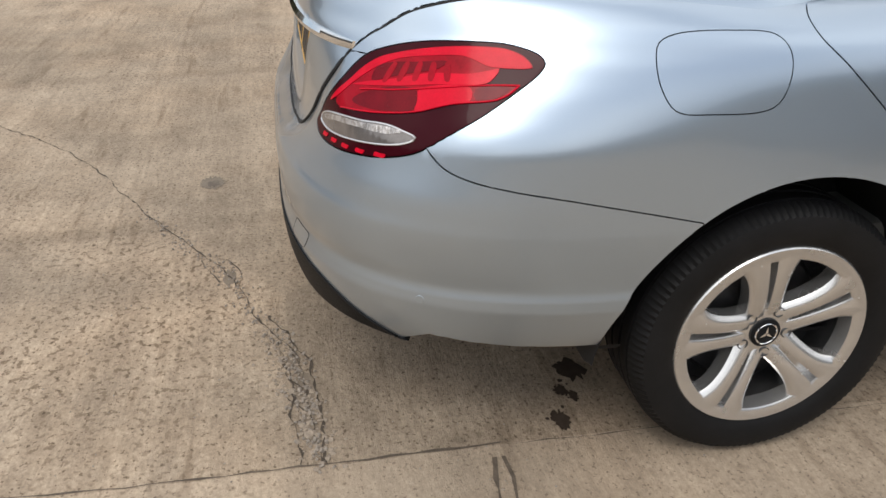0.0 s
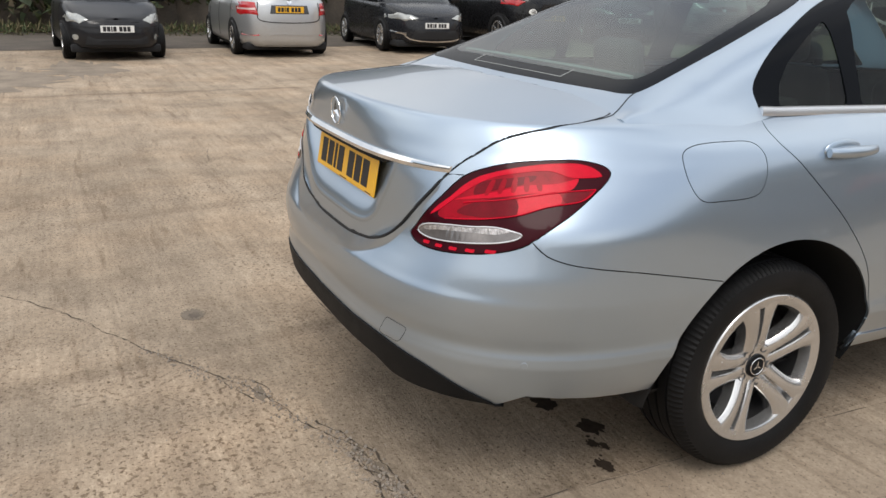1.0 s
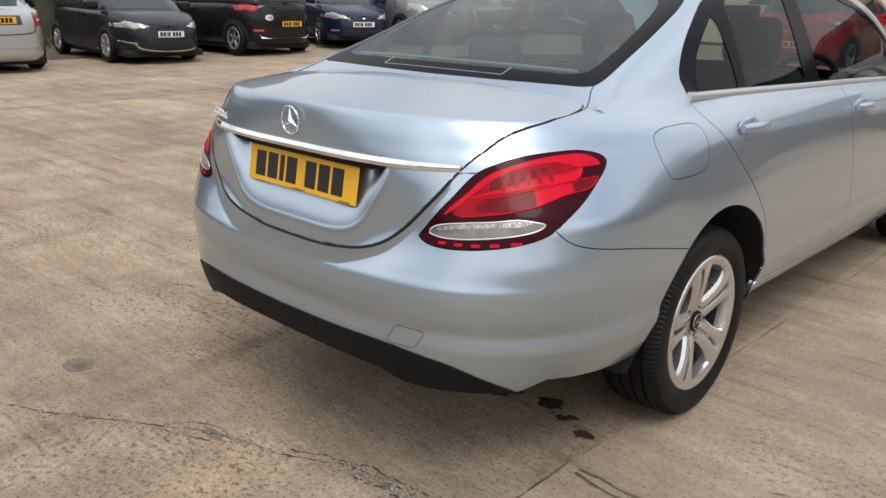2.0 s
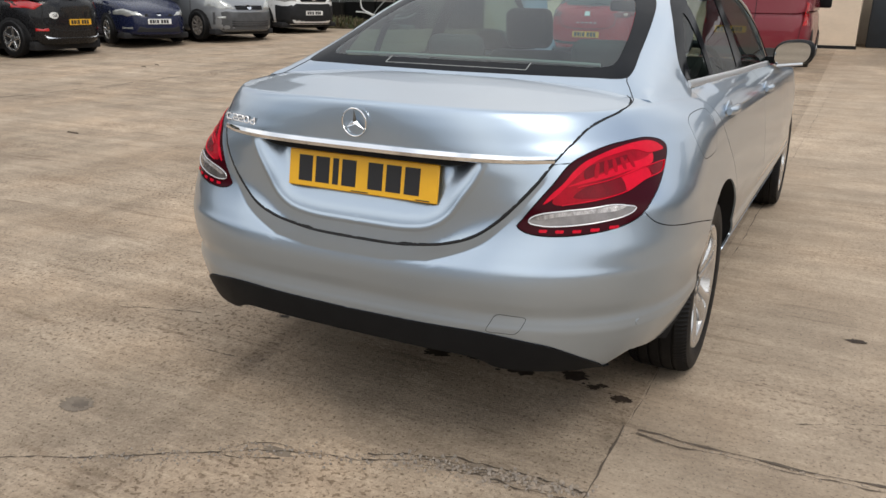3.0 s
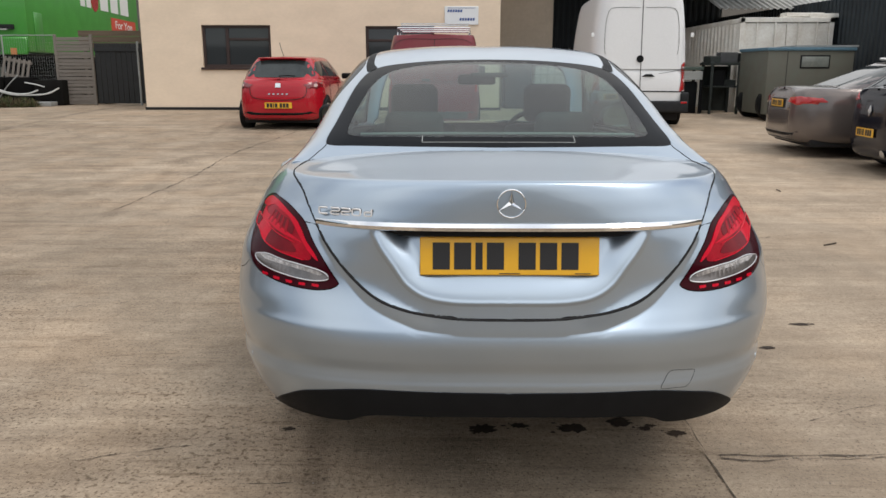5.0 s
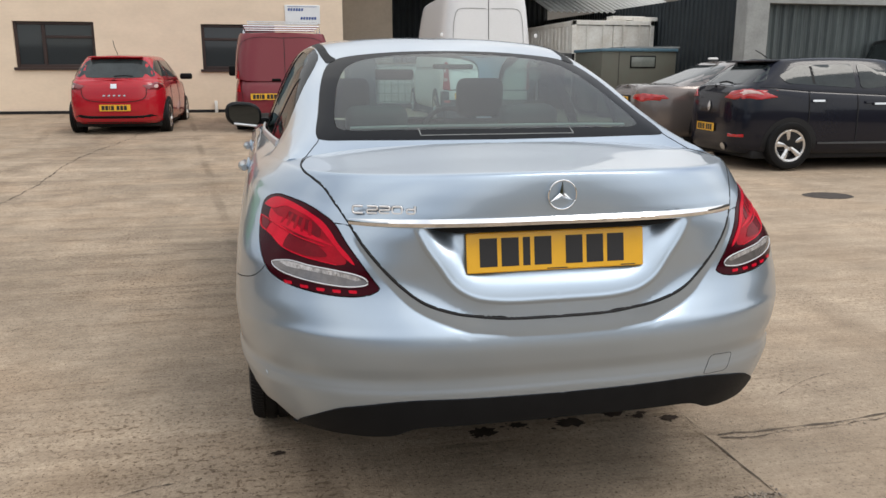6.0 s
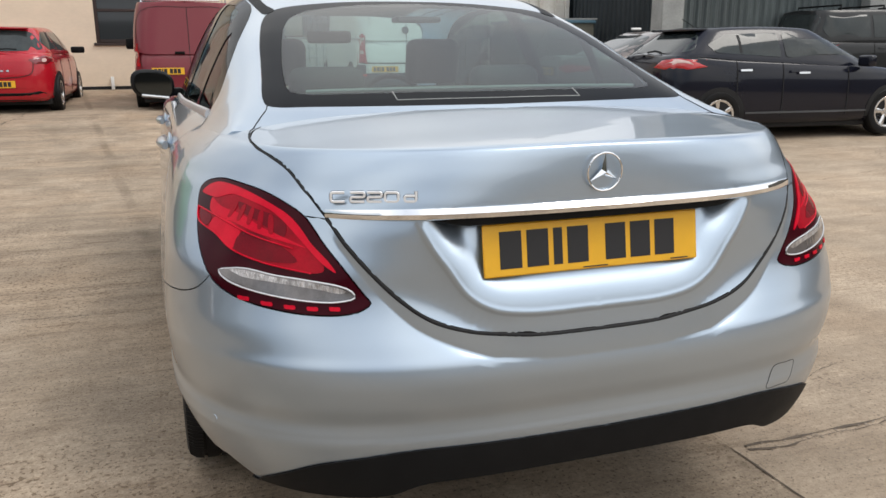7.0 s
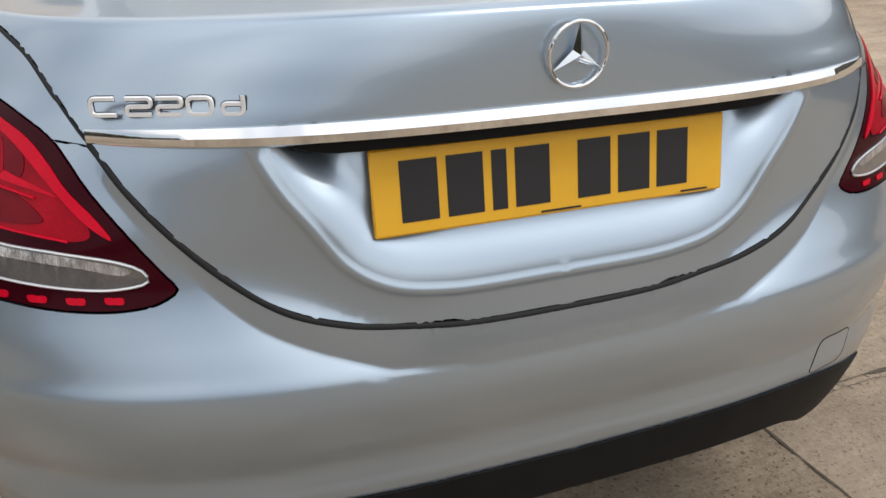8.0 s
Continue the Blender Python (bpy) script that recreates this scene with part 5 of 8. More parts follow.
    if detail:
        bm = bmesh.new()
        lathe(bm, [(hw * .60, .036), (hw * .70, .036), (hw * .72, .032), (hw * .72, .001)], 32)
        part("centre_cap", fix(bm), BLACK_PLASTIC, w, "black centre cap with a silver ring")
        bm = bmesh.new()
        tube(bm, [(hw * .725, .026 * math.cos(t), .026 * math.sin(t)) for t in np.linspace(0, 2 * math.pi, 32, endpoint=False)], .0018, 6, True)
        for k in range(3):
            t = math.pi / 2 + k * 2 * math.pi / 3
            slab(bm, [(hw * .725, .004 * math.cos(t + 1.57), .004 * math.sin(t + 1.57)), (hw * .725, .019 * math.cos(t), .019 * math.sin(t)), (hw * .725, .004 * math.cos(t - 1.57), .004 * math.sin(t - 1.57))], (.0015, 0, 0))
        part("cap_emblem", fix(bm), CHROME, w)
        for k in range(5):
            t = 2 * math.pi * (k + .5) / 5 + 0.20
            bm = bmesh.new()
            lathe(bm, [(hw * .52, .0125), (hw * .685, .0125), (hw * .68, .0105), (hw * .5, .0095), (hw * .5, .001)], 16, centre=(0, -.056 * math.sin(t), .056 * math.cos(t)))
            part("wheel_bolt", fix(bm), mat_disc, w)
        bm = bmesh.new()
        tube(bm, [(hw * .78, -.03, -rim * .90), (hw * .84, -.03, -rim * .86)], .005, 8)
        part("valve", fix(bm), BLACK_PLASTIC, w)
    return w


mat_disc = mat("dark_steel", (0.07, 0.07, 0.072), 0.45, 0.6, noise_amt=0.4, noise_scale=30)
for y in (AXLE_R, AXLE_F):
    for s in (1, -1):
        wheel(saloon, (s * (0.768 if y < 2 else 0.790), y, HUB_Z), s)
        # arch liner
        bm = bmesh.new()
        rows = []
        for a in np.linspace(-9, 189, 40):
            c, sn = math.cos(radians(a)), math.sin(radians(a))
            lip = side_x(y + ARCH_R * c, max(HUB_Z + ARCH_R * sn, .26))[0] - .006
            rows.append([bm.verts.new((s * min(x, lip), y + r * c, HUB_Z + r * sn)) for x, r in ((lip, ARCH_R + .002), (lip - .012, ARCH_R + .005), (.80, ARCH_R + .012), (.50, ARCH_R + .012), (.49, .10))])
        for p, q in zip(rows, rows[1:]):
            for k in range(4):
                bm.faces.new((p[k], p[k + 1], q[k + 1], q[k]))
        part("arch_liner", fix(bm), DARK_GAP, saloon)

bm = bmesh.new()
box(bm, -.62, .62, .55, 4.3, .22, .32, .03)
box(bm, -.60, .60, .16, .60, .37, .42, .02)
part("underbody", bm, DARK_GAP, saloon)
bm = bmesh.new()
lathe(bm, [(.30, .08), (.20, .10), (.75, .10), (.80, .08)], 20, "y", (-.35, .1, .40))
part("silencer", fix(bm), mat_disc, saloon)

# tail lamps: dark red bowl, glowing fields between brighter light guides, clear reversing lens and a row of small red lights
GUIDE_LOW = [(.802, .449, .897), (.805, .428, .881), (.803, .406, .871), (.775, .33, .857), (.748, .267, .835), (.692, .199, .818), (.608, .142, .804)]
GUIDE_MID = [(.636, .179, .848), (.697, .237, .863), (.736, .295, .876), (.777, .381, .891), (.802, .449, .897)]
LAMP_SETS = [
    ("lamp_field", LAMP_MID, 0.0010, [(.627, .197, .89), (.656, .243, .921), (.696, .311, .943), (.734, .388, .953), (.757, .436, .952), (.776, .463, .942), (.791, .474, .926), (.772, .417, .921), (.78, .399, .899), (.776, .382, .893), (.802, .447, .896), (.806, .428, .88), (.804, .406, .87), (.776, .33, .856), (.748, .267, .835), (.692, .199, .818), (.608, .142, .804), (.584, .133, .81), (.596, .154, .848), (.610, .175, .871)]),
    ("light_band", LAMP_RED, 0.0022, [(.600, .163, .858), (.618, .188, .888), (.636, .217, .910), (.656, .245, .923), (.697, .312, .942), (.735, .388, .952), (.757, .434, .951), (.776, .461, .941), (.79, .472, .927), (.772, .417, .922), (.761, .396, .923), (.747, .378, .930), (.733, .358, .935), (.70, .30, .928), (.665, .247, .914), (.645, .214, .896), (.622, .182, .868), (.585, .138, .822), (.562, .122, .806), (.575, .134, .828)]),
    ("light_band", LAMP_RED, 0.0022, [(.612, .166, .851), (.628, .18, .859), (.684, .239, .881), (.719, .297, .90), (.756, .364, .908), (.766, .394, .915), (.773, .417, .92), (.78, .399, .899), (.776, .382, .893), (.732, .295, .882), (.692, .238, .869)]),
    ("stop_lens", LAMP_RED, 0.0020, [(.727, .277, .870), (.774, .366, .885), (.787, .361, .865), (.771, .321, .854), (.747, .267, .836), (.737, .272, .852)]),
    ("dark_lens", LAMP_DEEP, 0.0020, [(.652, .19, .848), (.725, .273, .869), (.744, .266, .839), (.713, .224, .827), (.678, .19, .822), (.630, .165, .824)]),
    ("dark_lens", LAMP_DEEP, 0.0020, [(.778, .373, .884), (.80, .434, .891), (.802, .418, .88), (.801, .404, .873), (.789, .371, .868)]),
    ("dark_lens", LAMP_DEEP, 0.0020, [(.641, .21, .890), (.656, .232, .904), (.694, .28, .915), (.724, .33, .922), (.722, .315, .908), (.694, .259, .892), (.674, .229, .881), (.648, .2, .869)]),
    ("reversing_lens", LAMP_SMOKE, 0.0016, [(.530, .104, .757), (.535, .108, .769), (.558, .116, .78), (.61, .14, .790), (.673, .174, .798), (.729, .222, .805), (.755, .245, .802), (.777, .266, .795), (.773, .256, .786), (.753, .229, .775), (.70, .182, .762), (.62, .133, .751), (.564, .112, .749)]),
]
LAMP_IN = BODY.panel("tail_light", LAMP, LAMP_DARK, saloon, mirror="copy", off=0.0, gap=0.0016, skirt=0.01, label="red tail light with clear reversing lens")
for name, material, off, pts in LAMP_SETS:
    loop = on(BODY, pts, True, 0.008)
    for ob, host in zip(BODY.panel(name, loop, material, saloon, mirror="copy", off=off, gap=0, skirt=0.003), LAMP_IN):
        ob.parent = host
for run_ in (GUIDE_LOW, GUIDE_MID):
    uv_ = on(BODY, run_)
    for sx, host in zip((1, -1), LAMP_IN):
        bm = bmesh.new()
        tube(bm, [(sx * (p[0] + n_[0] * .0028), p[1] + n_[1] * .0028, p[2] + n_[2] * .0028) for p, n_ in zip(BODY.at(uv_), BODY.at(uv_, BODY.n))], .0016, 6)
        part("light_guide", fix(bm), LAMP_RED, host, "thin bright red light guide")
# upright ribs of the upper field
for k in range(5):
    t = .10 + .16 * k
    a_, b_ = np.array((.655, .205, .866)) * (1 - t) + np.array((.766, .37, .893)) * t, np.array((.652, .23, .902)) * (1 - t) + np.array((.745, .365, .925)) * t
    loop = on(BODY, [tuple(a_), tuple(a_ + (.005, .006, 0)), tuple(b_ + (.005, .006, 0)), tuple(b_)], True, .006)
    for ob, host in zip(BODY.panel("lens_rib", loop, LAMP_MID, saloon, mirror="copy", off=.0026, gap=0, skirt=.002), LAMP_IN):
        ob.parent = host
_ribs = on(BODY, [(.545, .112, .769), (.60, .135, .785), (.673, .174, .794), (.729, .222, .801), (.755, .245, .799), (.735, .224, .789), (.675, .172, .784), (.60, .130, .774), (.555, .112, .765)], True, .008)
for ob, host in zip(BODY.panel("lens_ribs", _ribs, LAMP_CLEAR, saloon, mirror="copy", off=.0024, gap=0, skirt=.002), LAMP_IN):
    ob.parent = host
_lens = BODY.at(on(BODY, LAMP_SETS[-1][3], True, 0.01))
for sx, host in zip((1, -1), LAMP_IN):
    bm = bmesh.new()
    tube(bm, [(sx * p[0], p[1] - .002, p[2]) for p in _lens], .0019, 6, True)
    part("lens_rim", fix(bm), SATIN, host, "bright rim of the reversing lens")
for k in range(5):
    c = .560 + .042 * k
    loop = on(BODY, [BODY.behind(c + a, .7315 + b + .0025 * k * k * .35) for a, b in ((0, 0), (.010, 0), (.019, .001), (.020, .008), (.010, .0075), (0, .007))], True, 0.004)
    for ob, host in zip(BODY.panel("small_light", loop, LAMP_RED, saloon, mirror="copy", off=0.002, gap=0, skirt=0.003), LAMP_IN):
        ob.parent = host

# end of the boot gap, up to the corner of the rear window
for sx in (1, -1):
    bm = bmesh.new()
    run_ = []
    for x, y in spline([(.679, .52), (.672, .56), (.657, .60), (.637, .64), (.618, .675), (.612, .70)], False, .01):
        hits = [S.bvh.ray_cast(Vector((x, y, 2)), Vector((0, 0, -1)))[0] for S in (BODY, HOUSE)]
        run_.append((sx * x, y, max(h.z for h in hits if h is not None)))
    tube(bm, run_, .0016, 6)
    part("boot_gap", fix(bm), DARK_GAP, boot_lid)

# chrome bar over the plate
bm = bmesh.new()
rows = []
for x in np.linspace(-.572, .572, 70):
    p = BODY.behind(abs(x), .917)
    e = abs(x) / .572
    h = 0.0122 - 0.003 * e ** 6
    d = 0.012 - 0.008 * e ** 4
    rows.append([bm.verts.new((x, p[1] + dy, .9172 + dz)) for dy, dz in ((.012, h), (-d * .35, h), (-d, h * .1), (-d * .75, -h * .75), (-d * .2, -h * 1.05), (.028, -h * 1.05))])
for a, b in zip(rows, rows[1:]):
    for k in range(5):
        bm.faces.new((a[k], a[k + 1], b[k + 1], b[k]))
bm.faces.new(rows[0])
bm.faces.new(rows[-1])
part("chrome_bar", fix(bm), CHROME, boot_lid, "chrome bar above the number plate")
# black strip stands in for the shadowed top of the plate recess
bm = bmesh.new()
rows = []
for x in np.linspace(-.395, .395, 50):
    p = BODY.behind(abs(x), .905)
    low = .888 + .017 * smooth(.30, .395, abs(x))
    rows.append([bm.verts.new((x, p[1] + dy, z)) for dy, z in ((.010, .911), (.007, .906), (.009, low + .002), (.014, low), (.050, low + .001), (.050, .911))])
for a, b in zip(rows, rows[1:]):
    for k in range(6):
        bm.faces.new((a[k], a[(k + 1) % 6], b[(k + 1) % 6], b[k]))
bm.faces.new(rows[0])
bm.faces.new(rows[-1])
part("recess_shade_strip", fix(bm), BLACK_PLASTIC, boot_lid, "black handle strip under the chrome bar")
plate(boot_lid, pose(0, .094, .829, -9, 0, 0), PLATE_YELLOW)

# round emblem and model badge on the lid
star = new("emblem")
star.parent = boot_lid
star.matrix_basis = pose(0, .0685, .9875, 2, 0, 0)
bm = bmesh.new()
tube(bm, [(.0400 * math.cos(t), -.003, .0400 * math.sin(t)) for t in np.linspace(0, 2 * math.pi, 48, endpoint=False)], .0023, 8, True)
part("emblem_ring", fix(bm), CHROME, star, "chrome emblem ring")
for k in range(3):
    t = math.pi / 2 + k * 2 * math.pi / 3
    c, s = math.cos(t), math.sin(t)
    bm = bmesh.new()
    tip, l, r, top = (.0395 * c, -.002, .0395 * s), (-.0088 * s - .003 * c, -.001, .0095 * c - .003 * s), (.0095 * s - .003 * c, -.001, -.0095 * c - .003 * s), (0, -.010, 0)
    v = [bm.verts.new(q) for q in (tip, l, r, top)]
    for f in ((0, 1, 3), (2, 0, 3), (1, 2, 3), (0, 2, 1)):
        bm.faces.new([v[q] for q in f])
    part("emblem_arm", fix(bm), CHROME, star)
_b = BODY.behind(.475, .957)
_yaw = math.degrees(math.atan2(.183 - .126, .556 - .394))
badge = new("model_badge")
badge.parent = boot_lid
badge.matrix_basis = pose(-.480, _b[1] - .004, .952, 90, 0, -_yaw)


def letter(strokes, w, h, wide, material, name, x, back=0.0, depth=.003):
    """A raised badge letter: flat-topped strokes along soft runs in a box w by h."""
    bm = bmesh.new()
    for run_ in strokes:
        p = np.array(run_, float) * (w, h)
        q = [p[0]]
        for k in range(1, len(p) - 1):                       # rounded bends
            e, f = p[k - 1] - p[k], p[k + 1] - p[k]
            r = min(.006, .45 * np.linalg.norm(e), .45 * np.linalg.norm(f))
            a, c = p[k] + e / np.linalg.norm(e) * r, p[k] + f / np.linalg.norm(f) * r
            q += [a * (1 - t) ** 2 + p[k] * 2 * t * (1 - t) + c * t * t for t in (0, .25, .5, .75, 1)]
        q = np.array(q + [p[-1]])
        g = np.gradient(q, axis=0)
        nn = np.stack([-g[:, 1], g[:, 0]], 1) / np.maximum(np.linalg.norm(g, axis=1, keepdims=True), 1e-9)
        rows = [[bm.verts.new((c[0] + d[0] * o, c[1] + d[1] * o, z)) for o, z in ((-wide / 2, back), (-wide / 2 * .62, back + depth), (wide / 2 * .62, back + depth), (wide / 2, back))] for c, d in zip(q, nn)]
        for r0, r1 in zip(rows, rows[1:]):
            for k in range(4):
                bm.faces.new((r0[k], r0[(k + 1) % 4], r1[(k + 1) % 4], r1[k]))
        bm.faces.new(rows[0])
        bm.faces.new(rows[-1])
    ob = part(name, fix(bm), material, badge)
    ob.matrix_basis = Matrix.Translation((x, 0, 0))


TWO = [[(-.5, .5), (.5, .5), (.5, 0), (-.5, 0), (-.5, -.5), (.5, -.5)]]
for strokes, x, w in (([[(.5, .5), (-.5, .5), (-.5, -.5), (.5, -.5)]], -.0705, .0295), (TWO, -.0310, .0295), (TWO, .003, .0295), ([[(0, .5), (.5, .5), (.5, -.5), (-.5, -.5), (-.5, .5), (0, .5)]], .0370, .0285), ([[(.5, .62), (.5, -.5), (-.5, -.5), (-.5, .12), (.5, .12)]], .0740, .0245)):
    letter(strokes, w * .93, .0185, .0056, BADGE, "badge_letter", x)
    # a wider dark copy behind each letter draws its shaded edge
    letter(strokes, w * .93, .0185, .0074, DARK_GAP, "letter_edge_shade", x, -.0012, .0012)

# parking sensors on the bumper corners
for s in (1, -1):
    p = BODY.at(BODY.uv([(.798, .279, .462)]))[0]
    n = BODY.at(BODY.uv([(.798, .279, .462)]), BODY.n)[0]
    bm = bmesh.new()
    m = Matrix.Translation(Vector(p)) @ Vector(n).to_track_quat("Z", "Y").to_matrix().to_4x4()
    bmesh.ops.create_cone(bm, cap_ends=True, segments=20, radius1=.0095, radius2=.0085, depth=.002, matrix=m)
    o = part("parking_sensor", bm, PAINT, bumper)
    if s < 0:
        o.matrix_basis = Matrix.Diagonal((-1, 1, 1, 1))

# door handles and mirrors
for y in (1.25, 2.36):
    z = .955 if y < 2 else .935
    p = BODY.at(BODY.uv([(.9, y, z)]))[0]
    for s in (1, -1):
        bm = bmesh.new()
        rows = []
        for t in np.linspace(0, 1, 15):
            yy = y - .075 + .19 * t
            q = BODY.at(BODY.uv([(.9, yy, z)]))[0]
            o = .002 + .034 * math.sin(math.pi * min(1, max(0, .06 + .88 * t))) ** .45
            hh = .013 + .004 * math.sin(math.pi * t)
            rows.append([bm.verts.new((s * (q[0] + o * math.cos(a) * .5 + o * .5), yy, z + hh * math.sin(a))) for a in np.linspace(0, 2 * math.pi, 12, endpoint=False)])
        for a, b in zip(rows, rows[1:]):
            for k in range(12):
                bm.faces.new((a[k], a[(k + 1) % 12], b[(k + 1) % 12], b[k]))
        bm.faces.new(rows[0])
        bm.faces.new(rows[-1])
        part("door_handle", fix(bm), PAINT, saloon)
        bm = bmesh.new()
        bmesh.ops.create_uvsphere(bm, u_segments=24, v_segments=12, radius=1, matrix=pose(s * (p[0] - .006), y - .005, z) @ Matrix.Diagonal((.010, .075, .033, 1)))
        part("handle_cup", bm, PAINT, saloon)
for s in (1, -1):
    bm = bmesh.new()
    rows = []
    for t, sx_, sz_ in ((0, .80, .80), (.02, .97, .97), (.05, 1, 1), (.11, .95, .95), (.16, .78, .8), (.19, .45, .5)):
        rows.append([bm.verts.new((s * (.922 + .108 * sx_ * np.sign(math.cos(a)) * abs(math.cos(a)) ** .75), 3.06 + t, 1.060 + .076 * sz_ * np.sign(math.sin(a)) * abs(math.sin(a)) ** .75 + .012 * math.cos(a))) for a in np.linspace(0, 2 * math.pi, 28, endpoint=False)])
    for a, b in zip(rows, rows[1:]):
        for k in range(28):
            bm.faces.new((a[k], a[(k + 1) % 28], b[(k + 1) % 28], b[k]))
    bm.faces.new(rows[-1])
    mirror = part("door_mirror", fix(bm), BLACK_PLASTIC, saloon, "black door mirror housing with mirror glass")
    bm = bmesh.new()
    bm.faces.new([bm.verts.new((s * (.922 + .095 * np.sign(math.cos(a)) * abs(math.cos(a)) ** .7), 3.064 + .006 * math.cos(a), 1.060 + .064 * np.sign(math.sin(a)) * abs(math.sin(a)) ** .7 + .012 * math.cos(a))) for a in np.linspace(0, 2 * math.pi, 32, endpoint=False)])
    part("mirror_glass", bm, DARK_MIRROR if s < 0 else BRIGHT_MIRROR, mirror, "mirror glass")
    bm = bmesh.new()
    box(bm, min(s * .775, s * .86), max(s * .775, s * .86), 3.09, 3.16, 1.0, 1.04, .01)
    part("mirror_foot", bm, BLACK_PLASTIC, mirror)
    bm = bmesh.new()
    tube(bm, [(s * (.845 + .019 * k), 3.055, .992 + .0022 * k) for k in range(8)], .0075, 8)
    part("mirror_trim", bm, SATIN, mirror, "bright strip along the mirror's lower edge")

# cabin
CABIN = mat("grey_cabin_trim", (0.16, 0.165, 0.16), 0.8, noise_amt=0.25, noise_scale=20)
LIGHT_TRIM = mat("pale_headlining", (0.35, 0.36, 0.35), 0.85, noise_amt=0.15, noise_scale=20)
bm = bmesh.new()
box(bm, -.60, .60, .70, 1.35, 1.02, 1.06, .012)
shelf = part("parcel_shelf", bm, SEAT, saloon)
for run_ in ([(-.272, .735), (-.272, .688), (.272, .688), (.272, .735)],):
    bm = bmesh.new()
    pts_ = [np.array(a) * (1 - t) + np.array(b) * t for a, b in zip(run_, run_[1:]) for t in np.linspace(0, 1, 12)[:-1]] + [np.array(run_[-1])]
    up_ = lambda x, y: HOUSE.bvh.ray_cast(Vector((abs(x), y, 2)), Vector((0, 0, -1)))[0].z
    tube(bm, [(x, y, up_(x, y) + .0005) for x, y in pts_], .0017, 6)
    part("blind_slot_edge", fix(bm), LIGHT_TRIM, saloon, "pale outline of the rear blind slot")
bm = bmesh.new()
tube(bm, [(x, .772 + .01 * x * x, up_(x, .772) - .009) for x in np.linspace(-.50, .50, 24)], .006, 6)
part("shelf_edge", fix(bm), LIGHT_TRIM, shelf, "pale edge of the parcel shelf")
bm = bmesh.new()
box(bm, -.08, .08, 1.36, 1.44, 1.325, 1.345, .006)
part("high_brake_light", bm, SEAT, saloon)
bm = bmesh.new()
box(bm, -.68, .68, 1.3, 3.3, .42, .50, .02)
part("cabin_floor", bm, CABIN, saloon)
for name, x, w, y, hh, lean in (("rear_bench", 0, 1.20, 1.42, 1.05, 14), ("front_seat", -.37, .50, 2.42, 1.10, 16), ("front_seat", .37, .50, 2.42, 1.10, 16)):
    bm = bmesh.new()
    box(bm, -w / 2, w / 2, 0, .50, .40, .56, .06, 3)
    bmesh.ops.transform(bm, matrix=pose(x, y + .06, 0), verts=bm.verts)
    n0 = len(bm.verts)
    box(bm, -w / 2 * .96, w / 2 * .96, -.07, .07, 0, hh - .50, .055, 3)
    bm.verts.ensure_lookup_table()
    bmesh.ops.transform(bm, matrix=pose(x, y + .10, .48, lean, 0, 0), verts=bm.verts[n0:])
    seat = part(name, bm, SEAT, saloon, "dark cloth car seat with headrest")
    for hx in ((-.33, .33) if name == "rear_bench" else (0,)):
        bm = bmesh.new()
        box(bm, -.13, .13, -.05, .05, -.095, .115, .045, 4)
        h = part("headrest", bm, SEAT, seat)
        off = (hh - .50) * math.sin(radians(lean))
        h.matrix_basis = pose(x + hx, y + .10 - off, .48 + (hh - .50) * math.cos(radians(lean)) + (.05 if name == "rear_bench" else .11), lean * .6, 0, 0)
bm = bmesh.new()
box(bm, -.70, .70, 3.25, 3.70, .60, .985, .06, 3)
part("dashboard", bm, CABIN, saloon)
bm = bmesh.new()
box(bm, -.12, .12, 3.0, 3.03, 1.265, 1.33, .02, 3)
part("interior_mirror", bm, SEAT, saloon)
bm = bmesh.new()
tube(bm, [(.37 + .18 * math.cos(t), 3.06 + .07 * math.sin(t), .92 + .165 * math.sin(t)) for t in np.linspace(0, 2 * math.pi, 28, endpoint=False)], .016, 8, True)
part("steering_wheel", fix(bm), SEAT, saloon)
HOUSE.panel("headlining", join(run_to(HOUSE, HOUSE.uv([(.003, 1.53, 1.39)])[0], (HOUSE.uv([(.50, 1.53, 1.36)])[0][0], 46), 20), run_to(HOUSE, (HOUSE.uv([(.50, 1.53, 1.36)])[0][0], 46), (HOUSE.uv([(.5, 2.9, 1.37)])[0][0], 46), 40), run_to(HOUSE, (HOUSE.uv([(.5, 2.9, 1.37)])[0][0], 46), (HOUSE.uv([(.003, 2.9, 1.39)])[0][0], hc), 20)), LIGHT_TRIM, saloon, mirror="join", off=-0.03, gap=0, skirt=0, keep_edge=lambda p: True, step=2)


# ---- the other vehicles: one builder ----
DARK_PANE = mat("dark_window_glass", (0.034, 0.042, 0.043), 0.04, spec=0.38, noise_amt=0.5, noise_scale=3)
HEAD_GLASS = mat("headlamp_glass", (0.44, 0.45, 0.43), 0.10, 0.35, 1.0, 0.35, 22)
TAIL_RED = mat("tail_lamp_red", (0.50, 0.012, 0.015), 0.12, coat=1.0, noise_amt=0.3, noise_scale=14)
TAIL_PALE = mat("tail_lamp_pale", (0.62, 0.45, 0.42), 0.14, coat=1.0)
DARK_TRIM = mat("dark_bumper_plastic", (.018, .019, .021), .6, spec=.25, noise_amt=.3, noise_scale=10)
GREY_TRIM = mat("grey_bumper_plastic", (0.06, 0.062, 0.065), 0.6, noise_amt=0.3, noise_scale=10)


def even(x, y, n):
    """n points at even steps round a closed outline."""
    x, y = np.append(x, x[0]), np.append(y, y[0])
    s = np.concatenate([[0], np.cumsum(np.hypot(np.diff(x), np.diff(y)))])
    t = (np.arange(n) + 0.5) / n * s[-1]
    return np.interp(t, s, x), np.interp(t, s, y)


